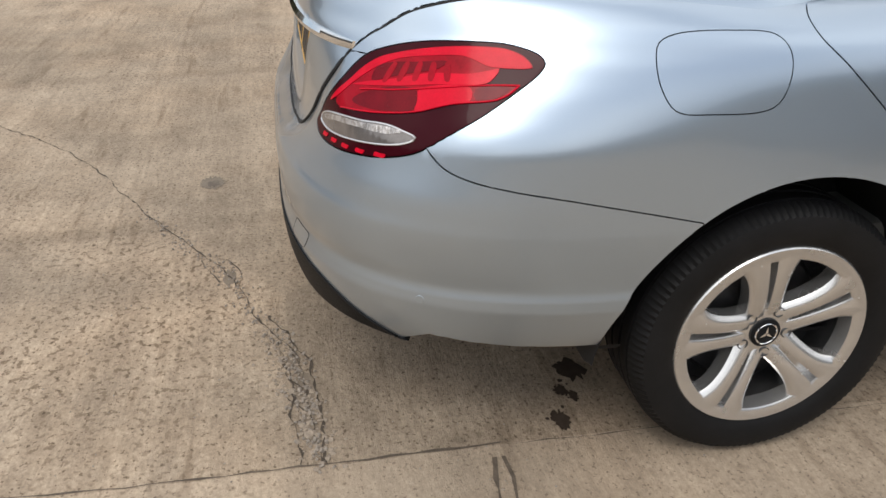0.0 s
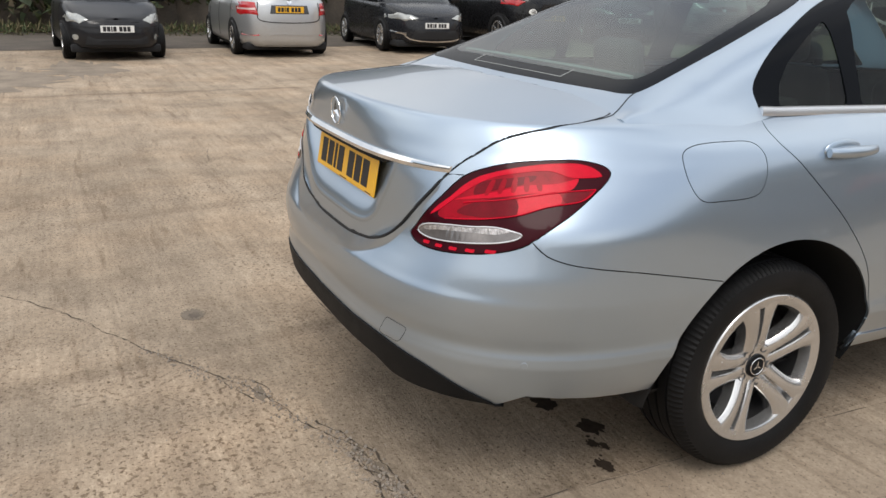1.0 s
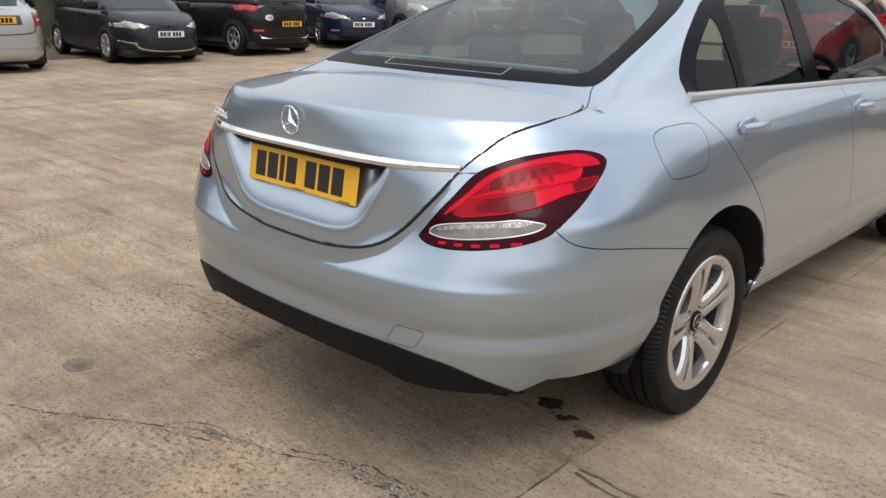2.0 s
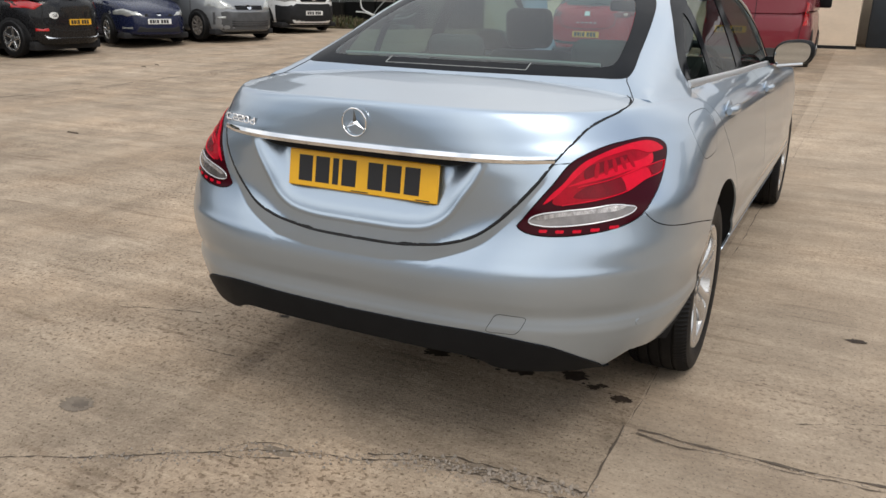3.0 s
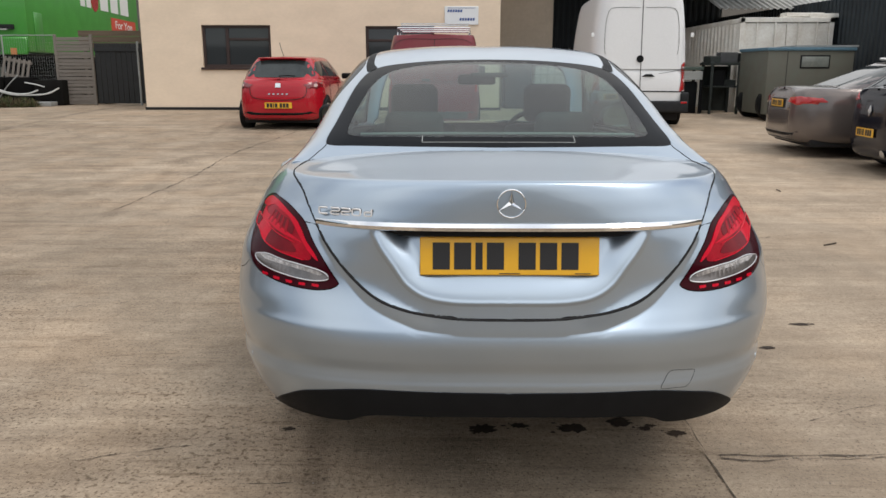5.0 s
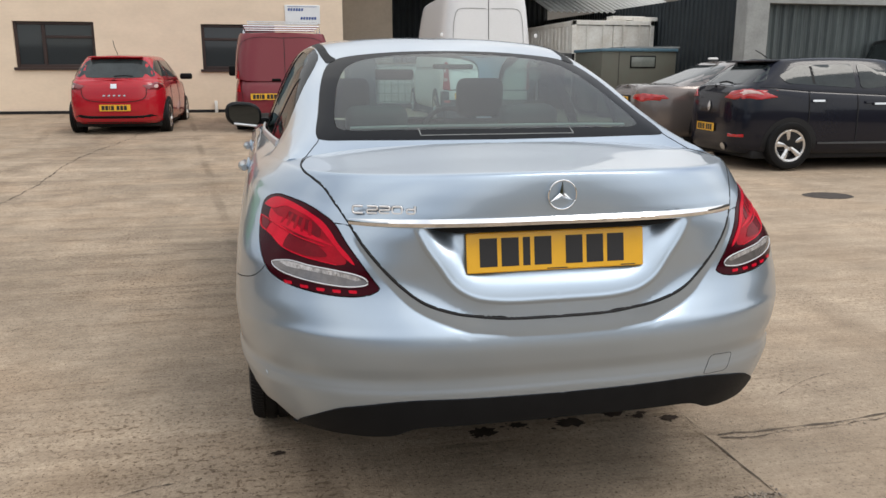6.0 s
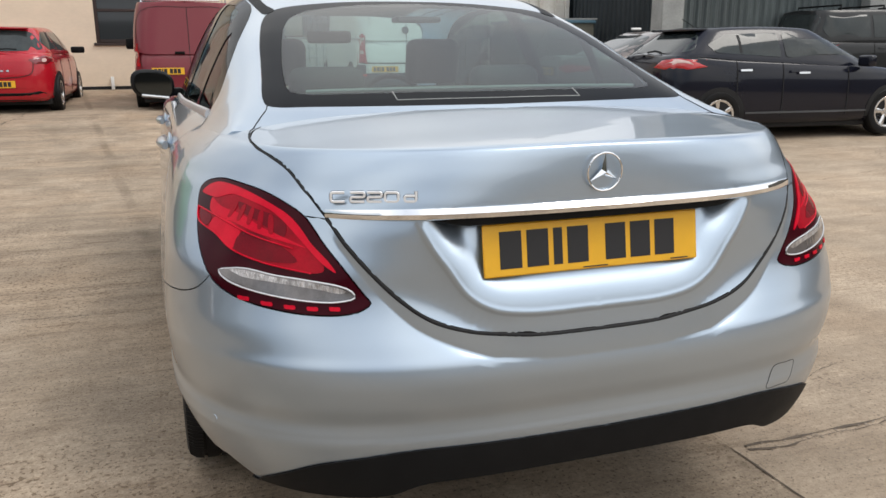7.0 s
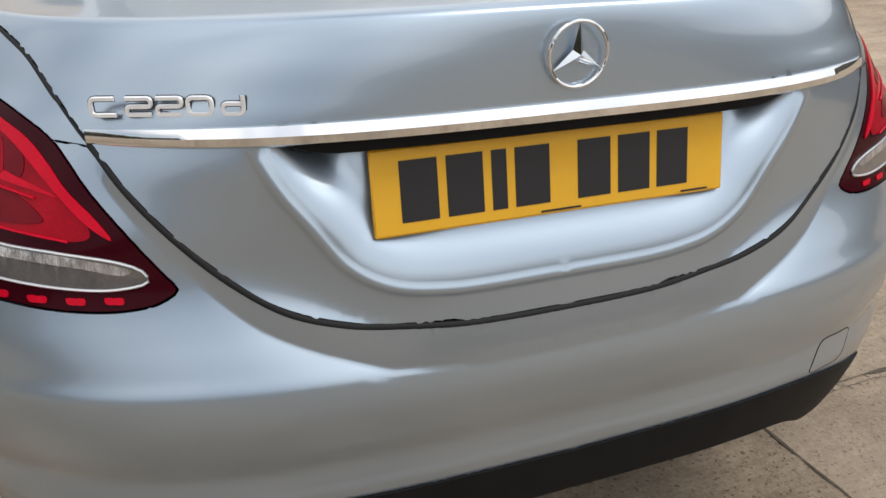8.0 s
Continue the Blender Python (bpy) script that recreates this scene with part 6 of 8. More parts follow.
def plan(y0, y1, hw, power_r, power_f, n):
    """A rounded plan outline that starts at the rear centre and runs round by the right side."""
    t = np.linspace(0, 2 * np.pi, 1600, endpoint=False)
    c, s = -np.cos(t), np.sin(t)
    p = np.where(c < 0, power_r, power_f)
    x = hw * np.sign(s) * np.abs(s) ** (2 / p)
    y = (y0 + y1) / 2 + (y1 - y0) / 2 * np.sign(c) * np.abs(c) ** (2 / p)
    return even(x, y, n)


def soft(pts, radius):
    """A closed flat outline with rounded corners."""
    p, out = [np.array(q, float) for q in pts], []
    for k in range(len(p)):
        a, b, c = p[k - 1], p[k], p[(k + 1) % len(p)]
        la, lc = np.linalg.norm(a - b), np.linalg.norm(c - b)
        e, f = b + (a - b) / la * min(radius, .45 * la), b + (c - b) / lc * min(radius, .45 * lc)
        out += [tuple(e * (1 - t) ** 2 + b * 2 * t * (1 - t) + f * t * t) for t in np.linspace(0, 1, 6)]
    return out


class Vehicle:
    """A road vehicle built from its main sizes. Local axes: rear at y = 0, forward +y, centre x = 0."""

    def __init__(self, label, category, at, turn, color, L, W, H, top, cabin, roof, axles, r=0.31, rough=0.25, metal=0.0, pr=5.0, pf=4.0, bottom=0.20, roof_w=0.74, pillars=(), closed=(), name="parked_car", group="parked vehicles", sill=None, rim_mat=None, crown=0.05, twin=False, spokes=5, rear_pillar=0.24):
        self.L, self.W, self.H = L, W, H
        self.root = thing(name, (at[0], at[1], ground_z(at[1])), label, category, group, turn)
        self.paint = mat("paint", color, rough, metal, 0.32 if max(color) < 0.05 else 0.6, 0.06, 30, spec=0.2 if max(color) < 0.05 else 0.3)
        self.top = interp([k[0] for k in top], [k[1] for k in top])
        n = 120
        fs = [0, .06, .16, .35, .55, .72, .86, .95, 1.0]
        ins = [.09, .03, .008, 0, 0, .008, .022, .045, .085]
        rings = []
        for f, d in zip(fs, ins):
            x, y = plan(d * .9, L - d, W / 2 - d, pr, pf, n)
            zt = self.top(y)
            rings.append(np.stack([x, y, bottom + (zt - bottom) * f], 1))
        bm = bmesh.new()
        vs = [[bm.verts.new(p) for p in r_] for r_ in rings]
        for a, b in zip(vs, vs[1:]):
            for i in range(n):
                bm.faces.new((a[i], a[(i + 1) % n], b[(i + 1) % n], b[i]))
        # lid over the top, row by row from side to side
        last = rings[-1]
        rows = []
        for i in range(n // 2):
            a, b = vs[-1][i], vs[-1][n - 1 - i]
            pa, pb = last[i], last[n - 1 - i]
            row = [a]
            for k in range(1, 9):
                s = k / 9
                q = pa * (1 - s) + pb * s
                q[2] += 0.16 * crown * 4 * s * (1 - s) * 4
                row.append(bm.verts.new(q))
            rows.append(row + [b])
        for a, b in zip(rows, rows[1:]):
            for k in range(9):
                bm.faces.new((a[k], a[k + 1], b[k + 1], b[k]))
        fix(bm)
        self.body = part("body", bm, self.paint, self.root)
        # cabin
        m = 120
        inset = .014 if roof_w > .8 else .055
        bx, by = plan(cabin[0], cabin[1], W / 2 - inset, 5.5 if roof_w < .8 else pr, 4.5, m)
        tx, ty = plan(roof[0], roof[1], W / 2 * roof_w, 6 if roof_w < .8 else pr * .8, 6, m)
        zb = self.top(by) - .02
        crest = H - crown * 1.1
        hf = [0, .07, .12, .35, .6, .84, .90, .96, 1.0]
        bow = [0, .012, .016, .03, .032, .022, .016, .008, -.012]
        cr = []
        for f, o in zip(hf, bow):
            x, y = bx * (1 - f) + tx * f, by * (1 - f) + ty * f
            x = x + np.sign(x) * o
            z = zb * (1 - f) + (crest + crown * .55 * np.sin(np.pi * np.clip((ty - roof[0]) / (roof[1] - roof[0]), 0, 1))) * f
            cr.append(np.stack([x, y, z], 1))
        bm = bmesh.new()
        vs = [[bm.verts.new(p) for p in r_] for r_ in cr]
        for a, b in zip(vs, vs[1:]):
            for i in range(m):
                bm.faces.new((a[i], a[(i + 1) % m], b[(i + 1) % m], b[i]))
        rows = []
        for i in range(m // 2):
            pa, pb = cr[-1][i], cr[-1][m - 1 - i]
            rows.append([vs[-1][i]] + [bm.verts.new(pa * (1 - s) + pb * s + np.array([0, 0, crown * 1.6 * s * (1 - s)])) for s in np.arange(1, 9) / 9] + [vs[-1][m - 1 - i]])
        for a, b in zip(rows, rows[1:]):
            for k in range(9):
                bm.faces.new((a[k], a[k + 1], b[k + 1], b[k]))
        part("roof", fix(bm), self.paint, self.root)
        vv, ff = [], []
        for ring_set, cnt in ((rings, n), (cr, m)):
            o = len(vv)
            for r_ in ring_set:
                vv += [Vector(p) for p in r_]
            for j in range(len(ring_set) - 1):
                for i in range(cnt):
                    a, b = o + j * cnt + i, o + j * cnt + (i + 1) % cnt
                    ff.append((a, b, b + cnt, a + cnt))
        self.bvh = BVHTree.FromPolygons(vv, ff)
        # windows: smooth outlines laid on the cabin
        low, high = .13, .86
        zl = lambda y: float(self.top(y)) * (1 - low) + crest * low
        zh = crest * high + float(self.top((cabin[0] + cabin[1]) / 2)) * (1 - high) + crown * .2
        edge = lambda f, k: cabin[k] * (1 - f) + roof[k] * f
        if "rear_window" not in closed:
            wb, wt = (W / 2 - .055) * .88, W / 2 * roof_w * .90
            z0, z1 = zl(edge(low, 0)), zh
            self.decal("rear_window", soft([(-wb, z0 + .01), (-wb * .5, z0 - .012), (wb * .5, z0 - .012), (wb, z0 + .01), (wt, z1 - .01), (wt * .5, z1 + .012), (-wt * .5, z1 + .012), (-wt, z1 - .01)], .09), "rear", DARK_PANE, .003)
        wb, wt = (W / 2 - .055) * .90, W / 2 * roof_w * .92
        self.decal("windscreen", soft([(-wb, zl(edge(low, 1))), (wb, zl(edge(low, 1))), (wt, zh), (-wt, zh)], .07), "front", DARK_PANE, .003)
        shut = max([c[1] for c in closed if isinstance(c, tuple)] or [-1])
        y0, y1, y2, y3 = max(edge(low, 0) + rear_pillar, shut), max(edge(high, 0) + rear_pillar * .8, shut), edge(high, 1) - .10, edge(low, 1) - .22
        cuts = [c for c in pillars if y1 + .15 < c < y2 - .15]
        ends = [None] + cuts + [None]
        for a, b in zip(ends, ends[1:]):
            if a is None and shut < 0:
                back = [(y0 + .10, zl(y0)), (y0, zl(y0) * .62 + zh * .38), (y1, zh - .02)]
            else:
                back = [((a or y0) + .035, zl(a or y0)), ((a or y1) + .035, zh)]
            front = [(y2, zh), (y3, zl(y3))] if b is None else [(b - .035, zh), (b - .035, zl(b))]
            for view in ("right", "left"):
                self.decal("side_window", soft(back + front, .05), view, DARK_PANE, .003)
        for y in axles:
            for s in (1, -1):
                self.decal("wheel_arch", [(y + (r + .055) * math.cos(t), max(r + (r + .055) * math.sin(t), bottom + .03)) for t in np.linspace(0, 2 * math.pi, 28, endpoint=False)], "right" if s > 0 else "left", DARK_GAP, .003)
                side = max((self.bvh.ray_cast(Vector((4, y + dy, z)), Vector((-1, 0, 0)))[0] or Vector((W / 2, 0, 0)) for dy in (0, -r, r) for z in (r, r * 2)), key=lambda h: h.x)
                wheel(self.root, (s * (side.x - .086), y, r), s, r, .20, r * .68, rim_mat or ALLOY, twin, spokes, False)
        bm = bmesh.new()
        box(bm, -W / 2 * .86, W / 2 * .86, .25, L - .25, .13, bottom + .06, .03)
        part("underbody", bm, DARK_GAP, self.root)

    def decal(self, name, pts, view, material, off=0.006, parent=None, label=""):
        """A fitted piece on the skin: its outline as seen from the rear, front, right or left, slightly proud."""
        p = np.array(pts, float)
        q = [Vector(c) for c in p]
        lo, hi = p.min(0), p.max(0)
        st = max(.03, (hi - lo).max() / 14)
        g = np.array([(a, b) for a in np.arange(lo[0], hi[0], st) for b in np.arange(lo[1], hi[1], st)])
        g = g[inside(p, g)] if len(g) else g
        out = delaunay_2d_cdt(q + [Vector(c) for c in g], [(i, (i + 1) % len(q)) for i in range(len(q))], [], 0, 1e-6)
        uv = np.array([tuple(v) for v in out[0]])
        d = {"rear": (0, 1, 0), "front": (0, -1, 0), "right": (-1, 0, 0), "left": (1, 0, 0)}[view]
        bm = bmesh.new()
        vs, low = [], []
        for a, b in uv:
            o = {"rear": (a, -3, b), "front": (a, self.L + 3, b), "right": (4, a, b), "left": (-4, a, b)}[view]
            h = self.bvh.ray_cast(Vector(o), Vector(d))
            vs.append(bm.verts.new(h[0] - Vector(d) * off + h[1] * 0) if h[0] is not None else None)
        for f in out[2]:
            if inside(p, np.array([uv[list(f)].mean(0)]))[0] and all(vs[k] is not None for k in f):
                bm.faces.new([vs[k] for k in f])
        for v in [v for v in bm.verts if not v.link_faces]:
            bm.verts.remove(v)
        r = bmesh.ops.extrude_face_region(bm, geom=bm.faces[:])
        bmesh.ops.translate(bm, verts=[v for v in r["geom"] if isinstance(v, bmesh.types.BMVert)], vec=Vector(d) * -0.004)
        fix(bm)
        return part(name, bm, material, parent or self.root, label)

    def pair(self, name, pts, view, material, off=0.006, label=""):
        self.decal(name, pts, view, material, off, None, label)
        self.decal(name, [(-a, b) for a, b in pts][::-1], view, material, off, None, label)

    def seam(self, pts, view, w=0.006, material=None, name="panel_gap"):
        a = spline(pts, False, .06)
        t = np.gradient(a, axis=0)
        nn = np.stack([-t[:, 1], t[:, 0]], 1) / np.linalg.norm(t, axis=1, keepdims=True) * w
        self.decal(name, [tuple(q) for q in np.concatenate([a + nn, (a - nn)[::-1]])], view, material or DARK_GAP, .003)

    def plate(self, view, x, z, yellow):
        d = self.bvh.ray_cast(Vector((x, -3 if view == "rear" else self.L + 3, z)), Vector((0, 1 if view == "rear" else -1, 0)))[0]
        m = pose(x, d.y - .022, z) if view == "rear" else pose(x, d.y + .022, z, 0, 0, 180)
        plate(self.root, m, PLATE_YELLOW if yellow else PLATE_WHITE)

    def mirrors(self, y, z, material=None, size=1.0):
        for s in (1, -1):
            bm = bmesh.new()
            x0 = s * (self.W / 2 - .06)
            box(bm, min(x0, x0 + s * .24), max(x0, x0 + s * .24), y - .05, y + .07, z, z + .15 * size, .035, 3)
            part("door_mirror", bm, material or self.paint, self.root)

    def doors(self, ys, z0=0.30, view=("right", "left")):
        for v in view:
            for y in ys:
                self.seam([(y, z0), (y, float(self.top(y)) - .03)], v)
            for y in ys[:-1]:
                self.decal("door_handle", [(y + .10, float(self.top(y)) - .145), (y + .27, float(self.top(y)) - .135), (y + .27, float(self.top(y)) - .105), (y + .10, float(self.top(y)) - .115)], v, self.paint, .022)


def rear_axis(x, y, heading):
    """turn of a vehicle whose nose points along the heading, in degrees from +x."""
    return heading - 90.0


def front_at(x, y, heading, L):
    return (x - L * math.cos(radians(heading)), y - L * math.sin(radians(heading)))


CHROME_F = mat("dull_chrome", (0.72, 0.73, 0.74), 0.18, 1.0)
circle = lambda x, z, r, n=18: [(x + r * math.cos(t), z + r * math.sin(t)) for t in np.linspace(0, 2 * math.pi, n, endpoint=False)]


def small_black_hatch():
    L = 3.77
    v = Vehicle("small black hatchback facing out of the row with a white plate", "car", front_at(-12.1, .45, 2, L), rear_axis(0, 0, 2), (.012, .012, .014), L, 1.64, 1.42, [(0, .88), (.4, .95), (2.6, .93), (2.9, .92), (3.5, .74), (3.77, .62)], (.12, 3.05), (.35, 2.25), (.60, 3.07), .29, pillars=(1.75,), rough=.3, pr=4.5, pf=3.6)
    v.pair("headlamp", [(.42, .66), (.55, .60), (.72, .61), (.76, .68), (.70, .78), (.58, .78)], "front", HEAD_GLASS, .006, "pale clear headlamp")
    v.decal("grille", [(-.36, .63), (.36, .63), (.36, .71), (-.36, .71)], "front", BLACK_PLASTIC)
    v.decal("emblem", [(-.06, .685), (0, .61), (.06, .685), (0, .76)], "front", CHROME_F, .015)
    v.decal("air_intake", [(-.50, .27), (.50, .27), (.46, .40), (-.46, .40)], "front", DARK_GAP)
    v.pair("fog_lamp", circle(.63, .38, .045), "front", HEAD_GLASS)
    v.seam([(-.80, .56), (0, .535), (.80, .56)], "front", .008)
    v.plate("front", 0, .52, False)
    v.mirrors(2.45, .93, BLACK_PLASTIC)
    v.doors((1.7, 2.85))
    bm = bmesh.new()
    tube(bm, [(-.45, 2.95, .985), (-.1, 2.85, 1.02), (.35, 2.90, 1.01)], .012, 6)
    part("wiper", bm, BLACK_PLASTIC, v.root)


def silver_saloon():
    v = Vehicle("silver saloon parked nose in with red tail lamps", "car", (-12.35, 3.42), rear_axis(0, 0, 179), (.50, .51, .52), 4.55, 1.77, 1.46, [(0, 1.0), (.25, 1.04), (.6, 1.03), (3.0, .96), (3.5, .93), (4.3, .74), (4.55, .60)], (.38, 3.65), (1.15, 2.75), (.93, 3.5), .315, rough=.28, metal=.7, pillars=(1.15, 2.2), pr=4.5, pf=3.6)
    v.pair("tail_lamp", [(.56, .75), (.80, .74), (.885, .80), (.88, .98), (.80, 1.0), (.60, .97)], "rear", TAIL_RED, .008, "red tail lamp")
    v.decal("tail_lamp_band", [(.60, .84), (.85, .84), (.85, .88), (.60, .88)], "rear", TAIL_PALE, .014)
    v.decal("tail_lamp_band", [(-.85, .84), (-.60, .84), (-.60, .88), (-.85, .88)], "rear", TAIL_PALE, .014)
    v.seam([(-.56, .98), (-.57, .70), (-.50, .655), (.50, .655), (.57, .70), (.56, .98)], "rear", .007)
    v.decal("plate_recess", [(-.36, .78), (.36, .78), (.33, .93), (-.33, .93)], "rear", GREY_TRIM, .003)
    v.decal("bumper_strip", [(-.80, .42), (.80, .42), (.80, .455), (-.80, .455)], "rear", CHROME_F, .010)
    v.pair("reflector", [(.56, .395), (.80, .395), (.80, .418), (.56, .418)], "rear", TAIL_RED, .010)
    v.decal("lower_bumper", [(-.75, .22), (.75, .22), (.75, .30), (-.75, .30)], "rear", GREY_TRIM, .006)
    v.decal("emblem", circle(0, .98, .045), "rear", CHROME_F, .010)
    v.plate("rear", 0, .855, True)
    v.doors((1.05, 2.15, 3.2))
    v.mirrors(3.2, .98)


def dark_hatch():
    L = 4.33
    v = Vehicle("dark grey-black hatchback with swept headlamps and chrome grille bars", "car", front_at(-12.65, 6.55, -3, L), rear_axis(0, 0, -3), (.012, .013, .016), L, 1.79, 1.50, [(0, .98), (.4, 1.02), (3.0, .98), (3.4, .96), (4.1, .78), (4.33, .62)], (.15, 3.65), (.55, 2.6), (.72, 3.33), .325, rough=.25, pillars=(1.1, 2.1), pr=4.5, pf=3.4, twin=True, spokes=7)
    v.pair("headlamp", [(.36, .70), (.62, .64), (.84, .68), (.87, .76), (.70, .80), (.50, .76)], "front", HEAD_GLASS, .006, "clear swept headlamp")
    for z in (.665, .715):
        v.decal("grille_bar", [(-.50, z + .01), (-.07, z), (0, z + .035), (.07, z), (.50, z + .01), (.50, z + .03), (.07, z + .022), (0, z + .06), (-.07, z + .022), (-.50, z + .03)], "front", CHROME_F, .014)
    v.decal("grille", [(-.5, .66), (.5, .66), (.5, .75), (-.5, .75)], "front", BLACK_PLASTIC, .004)
    v.decal("air_intake", [(-.52, .30), (.52, .30), (.45, .47), (-.45, .47)], "front", DARK_GAP, .004)
    v.seam([(-.66, .42), (-.56, .30), (.56, .30), (.66, .42)], "front", .012, CHROME_F, "chrome_trim")
    v.pair("fog_lamp", [(.60, .36), (.80, .40), (.80, .44), (.60, .42)], "front", CHROME_F)
    v.plate("front", 0, .56, False)
    v.mirrors(3.0, 1.0)
    v.doors((.95, 2.1, 3.2))


def black_suv():
    v = Vehicle("black compact suv with high red lamps and an oval sticker", "car", (-12.75, 9.35), rear_axis(0, 0, 182), (.009, .009, .010), 4.37, 1.84, 1.64, [(0, 1.05), (.3, 1.10), (3.0, 1.06), (3.4, 1.04), (4.1, .88), (4.37, .72)], (.10, 3.55), (.35, 2.65), (.74, 3.3), .345, rough=.25, pillars=(1.1, 2.1), pr=4.2, pf=3.6, bottom=.24, spokes=5)
    v.pair("tail_lamp", [(.60, 1.0), (.72, .90), (.86, .93), (.88, 1.06), (.80, 1.08)], "rear", TAIL_RED, .010, "red tail lamp")
    v.pair("reflector", [(.58, .50), (.74, .50), (.74, .55), (.58, .55)], "rear", TAIL_RED)
    v.decal("bumper_plate", [(-.60, .36), (.60, .36), (.66, .43), (-.66, .43)], "rear", CHROME_F, .010)
    v.seam([(-.62, .98), (-.62, .60), (.62, .60), (.62, .98)], "rear", .007)
    v.plate("rear", .10, .66, True)
    st = v.decal("sticker", [(-.46 + .085 * math.cos(t), .79 + .062 * math.sin(t)) for t in np.linspace(0, 2 * math.pi, 24, endpoint=False)], "rear", PLATE_WHITE, .006, None, "white oval country sticker")
    d = v.bvh.ray_cast(Vector((-.46, -3, .79)), Vector((0, 1, 0)))[0]
    text_mesh("sticker_letters", "GB", .085, PLATE_BLACK, st, pose(-.46, d.y - .035, .79, 90, 0, 0), .001, 1.0, .001)
    v.doors((.95, 2.05, 3.1))
    v.mirrors(3.1, 1.08)


def navy_hatch():
    L = 4.28
    v = Vehicle("navy blue hatchback with pale headlamps and a white plate", "car", front_at(-12.58, 11.40, -22, L), rear_axis(0, 0, -22), (.010, .014, .040), L, 1.70, 1.46, [(0, .95), (.4, 1.0), (2.9, .95), (3.2, .93), (4.0, .76), (4.28, .60)], (.12, 3.5), (.45, 2.5), (.68, 3.28), .305, rough=.25, pillars=(1.1, 2.0), pr=4.5, pf=3.4)
    v.pair("headlamp", [(.34, .62), (.62, .60), (.80, .64), (.83, .72), (.66, .76), (.44, .72)], "front", HEAD_GLASS, .006, "pale clear headlamp")
    v.decal("grille", [(-.32, .61), (.32, .61), (.34, .68), (-.34, .68)], "front", BLACK_PLASTIC)
    v.decal("emblem", circle(0, .665, .05), "front", CHROME_F, .014)
    v.decal("air_intake", [(-.5, .28), (.5, .28), (.44, .40), (-.44, .40)], "front", DARK_GAP)
    v.pair("fog_lamp", [(.56, .34), (.70, .34), (.70, .38), (.56, .38)], "front", HEAD_GLASS)
    v.plate("front", .02, .50, False)
    v.mirrors(2.9, .97)
    v.doors((.95, 2.0, 3.05))


def grey_van():
    L = 4.78
    v = Vehicle("grey panel van with dark grey bumper and steel wheels", "van", front_at(-11.73, 13.40, -14, L), rear_axis(0, 0, -14), (.22, .23, .24), L, 1.90, 1.94, [(0, 1.08), (.3, 1.10), (3.6, 1.10), (4.0, 1.06), (4.5, .93), (4.78, .70)], (.05, 4.35), (.12, 3.45), (.95, 3.95), .325, rough=.3, metal=.4, pillars=(1.2, 2.9), closed=("rear_window", (0, 2.9)), roof_w=.86, pr=7, pf=4, name="parked_van", rim_mat=mat("rusty_steel_wheel", (.30, .27, .24), .6, .5, noise_amt=.4, noise_scale=20), spokes=9)
    v.decal("front_bumper", [(-.92, .24), (.92, .24), (.92, .62), (.60, .66), (-.60, .66), (-.92, .62)], "front", GREY_TRIM, .012, None, "dark grey plastic bumper")
    v.pair("headlamp", [(.40, .72), (.66, .70), (.86, .78), (.84, .96), (.64, .92), (.48, .82)], "front", HEAD_GLASS, .008, "large clear headlamp")
    v.decal("grille", [(-.36, .70), (.36, .70), (.38, .79), (-.38, .79)], "front", BLACK_PLASTIC, .010)
    v.decal("emblem", circle(0, .75, .055), "front", CHROME_F, .020)
    for z in (.33, .38, .43):
        v.decal("intake_slat", [(-.50, z), (.50, z), (.50, z + .022), (-.50, z + .022)], "front", DARK_GAP, .018)
    v.pair("fog_lamp", [(.62, .50), (.76, .50), (.76, .55), (.62, .55)], "front", HEAD_GLASS, .020)
    v.mirrors(3.75, 1.15, BLACK_PLASTIC, 1.6)
    v.doors((2.7, 3.7))


def white_long_van():
    L = 5.9
    v = Vehicle("white high panel van with dark bumper parked in the row", "van", front_at(-12.05, 16.35, -22, L), rear_axis(0, 0, -22), (.74, .75, .75), L, 1.99, 2.55, [(0, 1.15), (.3, 1.2), (4.4, 1.2), (4.9, 1.2), (5.5, 1.13), (5.9, 1.02)], (.03, 5.15), (.08, 4.1), (.92, 4.85), .345, rough=.35, pillars=(1.2, 3.9), closed=("rear_window", (0, 3.9)), roof_w=.86, pr=8, pf=4, name="parked_van", spokes=8)
    v.decal("front_bumper", [(-.90, .215), (.90, .215), (.90, .70), (.5, .74), (-.5, .74), (-.90, .70)], "front", DARK_TRIM, .014, None, "dark grey plastic bumper")
    for view in ("right", "left"):
        v.decal("bumper_side", [(5.32, .215), (5.80, .215), (5.80, .70), (5.36, .70)], view, DARK_TRIM, .014)
    v.pair("headlamp", [(.50, .80), (.74, .78), (.90, .83), (.88, 1.00), (.74, .98), (.58, .90)], "front", HEAD_GLASS, .008, "clear headlamp")
    v.decal("grille", [(-.38, .79), (.38, .79), (.46, .93), (.40, .975), (-.40, .975), (-.46, .93)], "front", BLACK_PLASTIC, .010)
    v.decal("emblem", circle(0, .885, .075), "front", CHROME_F, .020)
    v.decal("emblem_field", circle(0, .885, .058), "front", BLACK_PLASTIC, .026)
    v.plate("front", .0, .50, False)
    v.mirrors(4.6, 1.3, BLACK_PLASTIC, 2.0)
    v.doors((3.6, 4.7))
    for s in (-.45, .25):
        v_ = bmesh.new()
        box(v_, s - .16, s + .16, 5.33, 5.40, 1.145, 1.185, .005)
        part("bonnet_vent", v_, BLACK_PLASTIC, v.root)


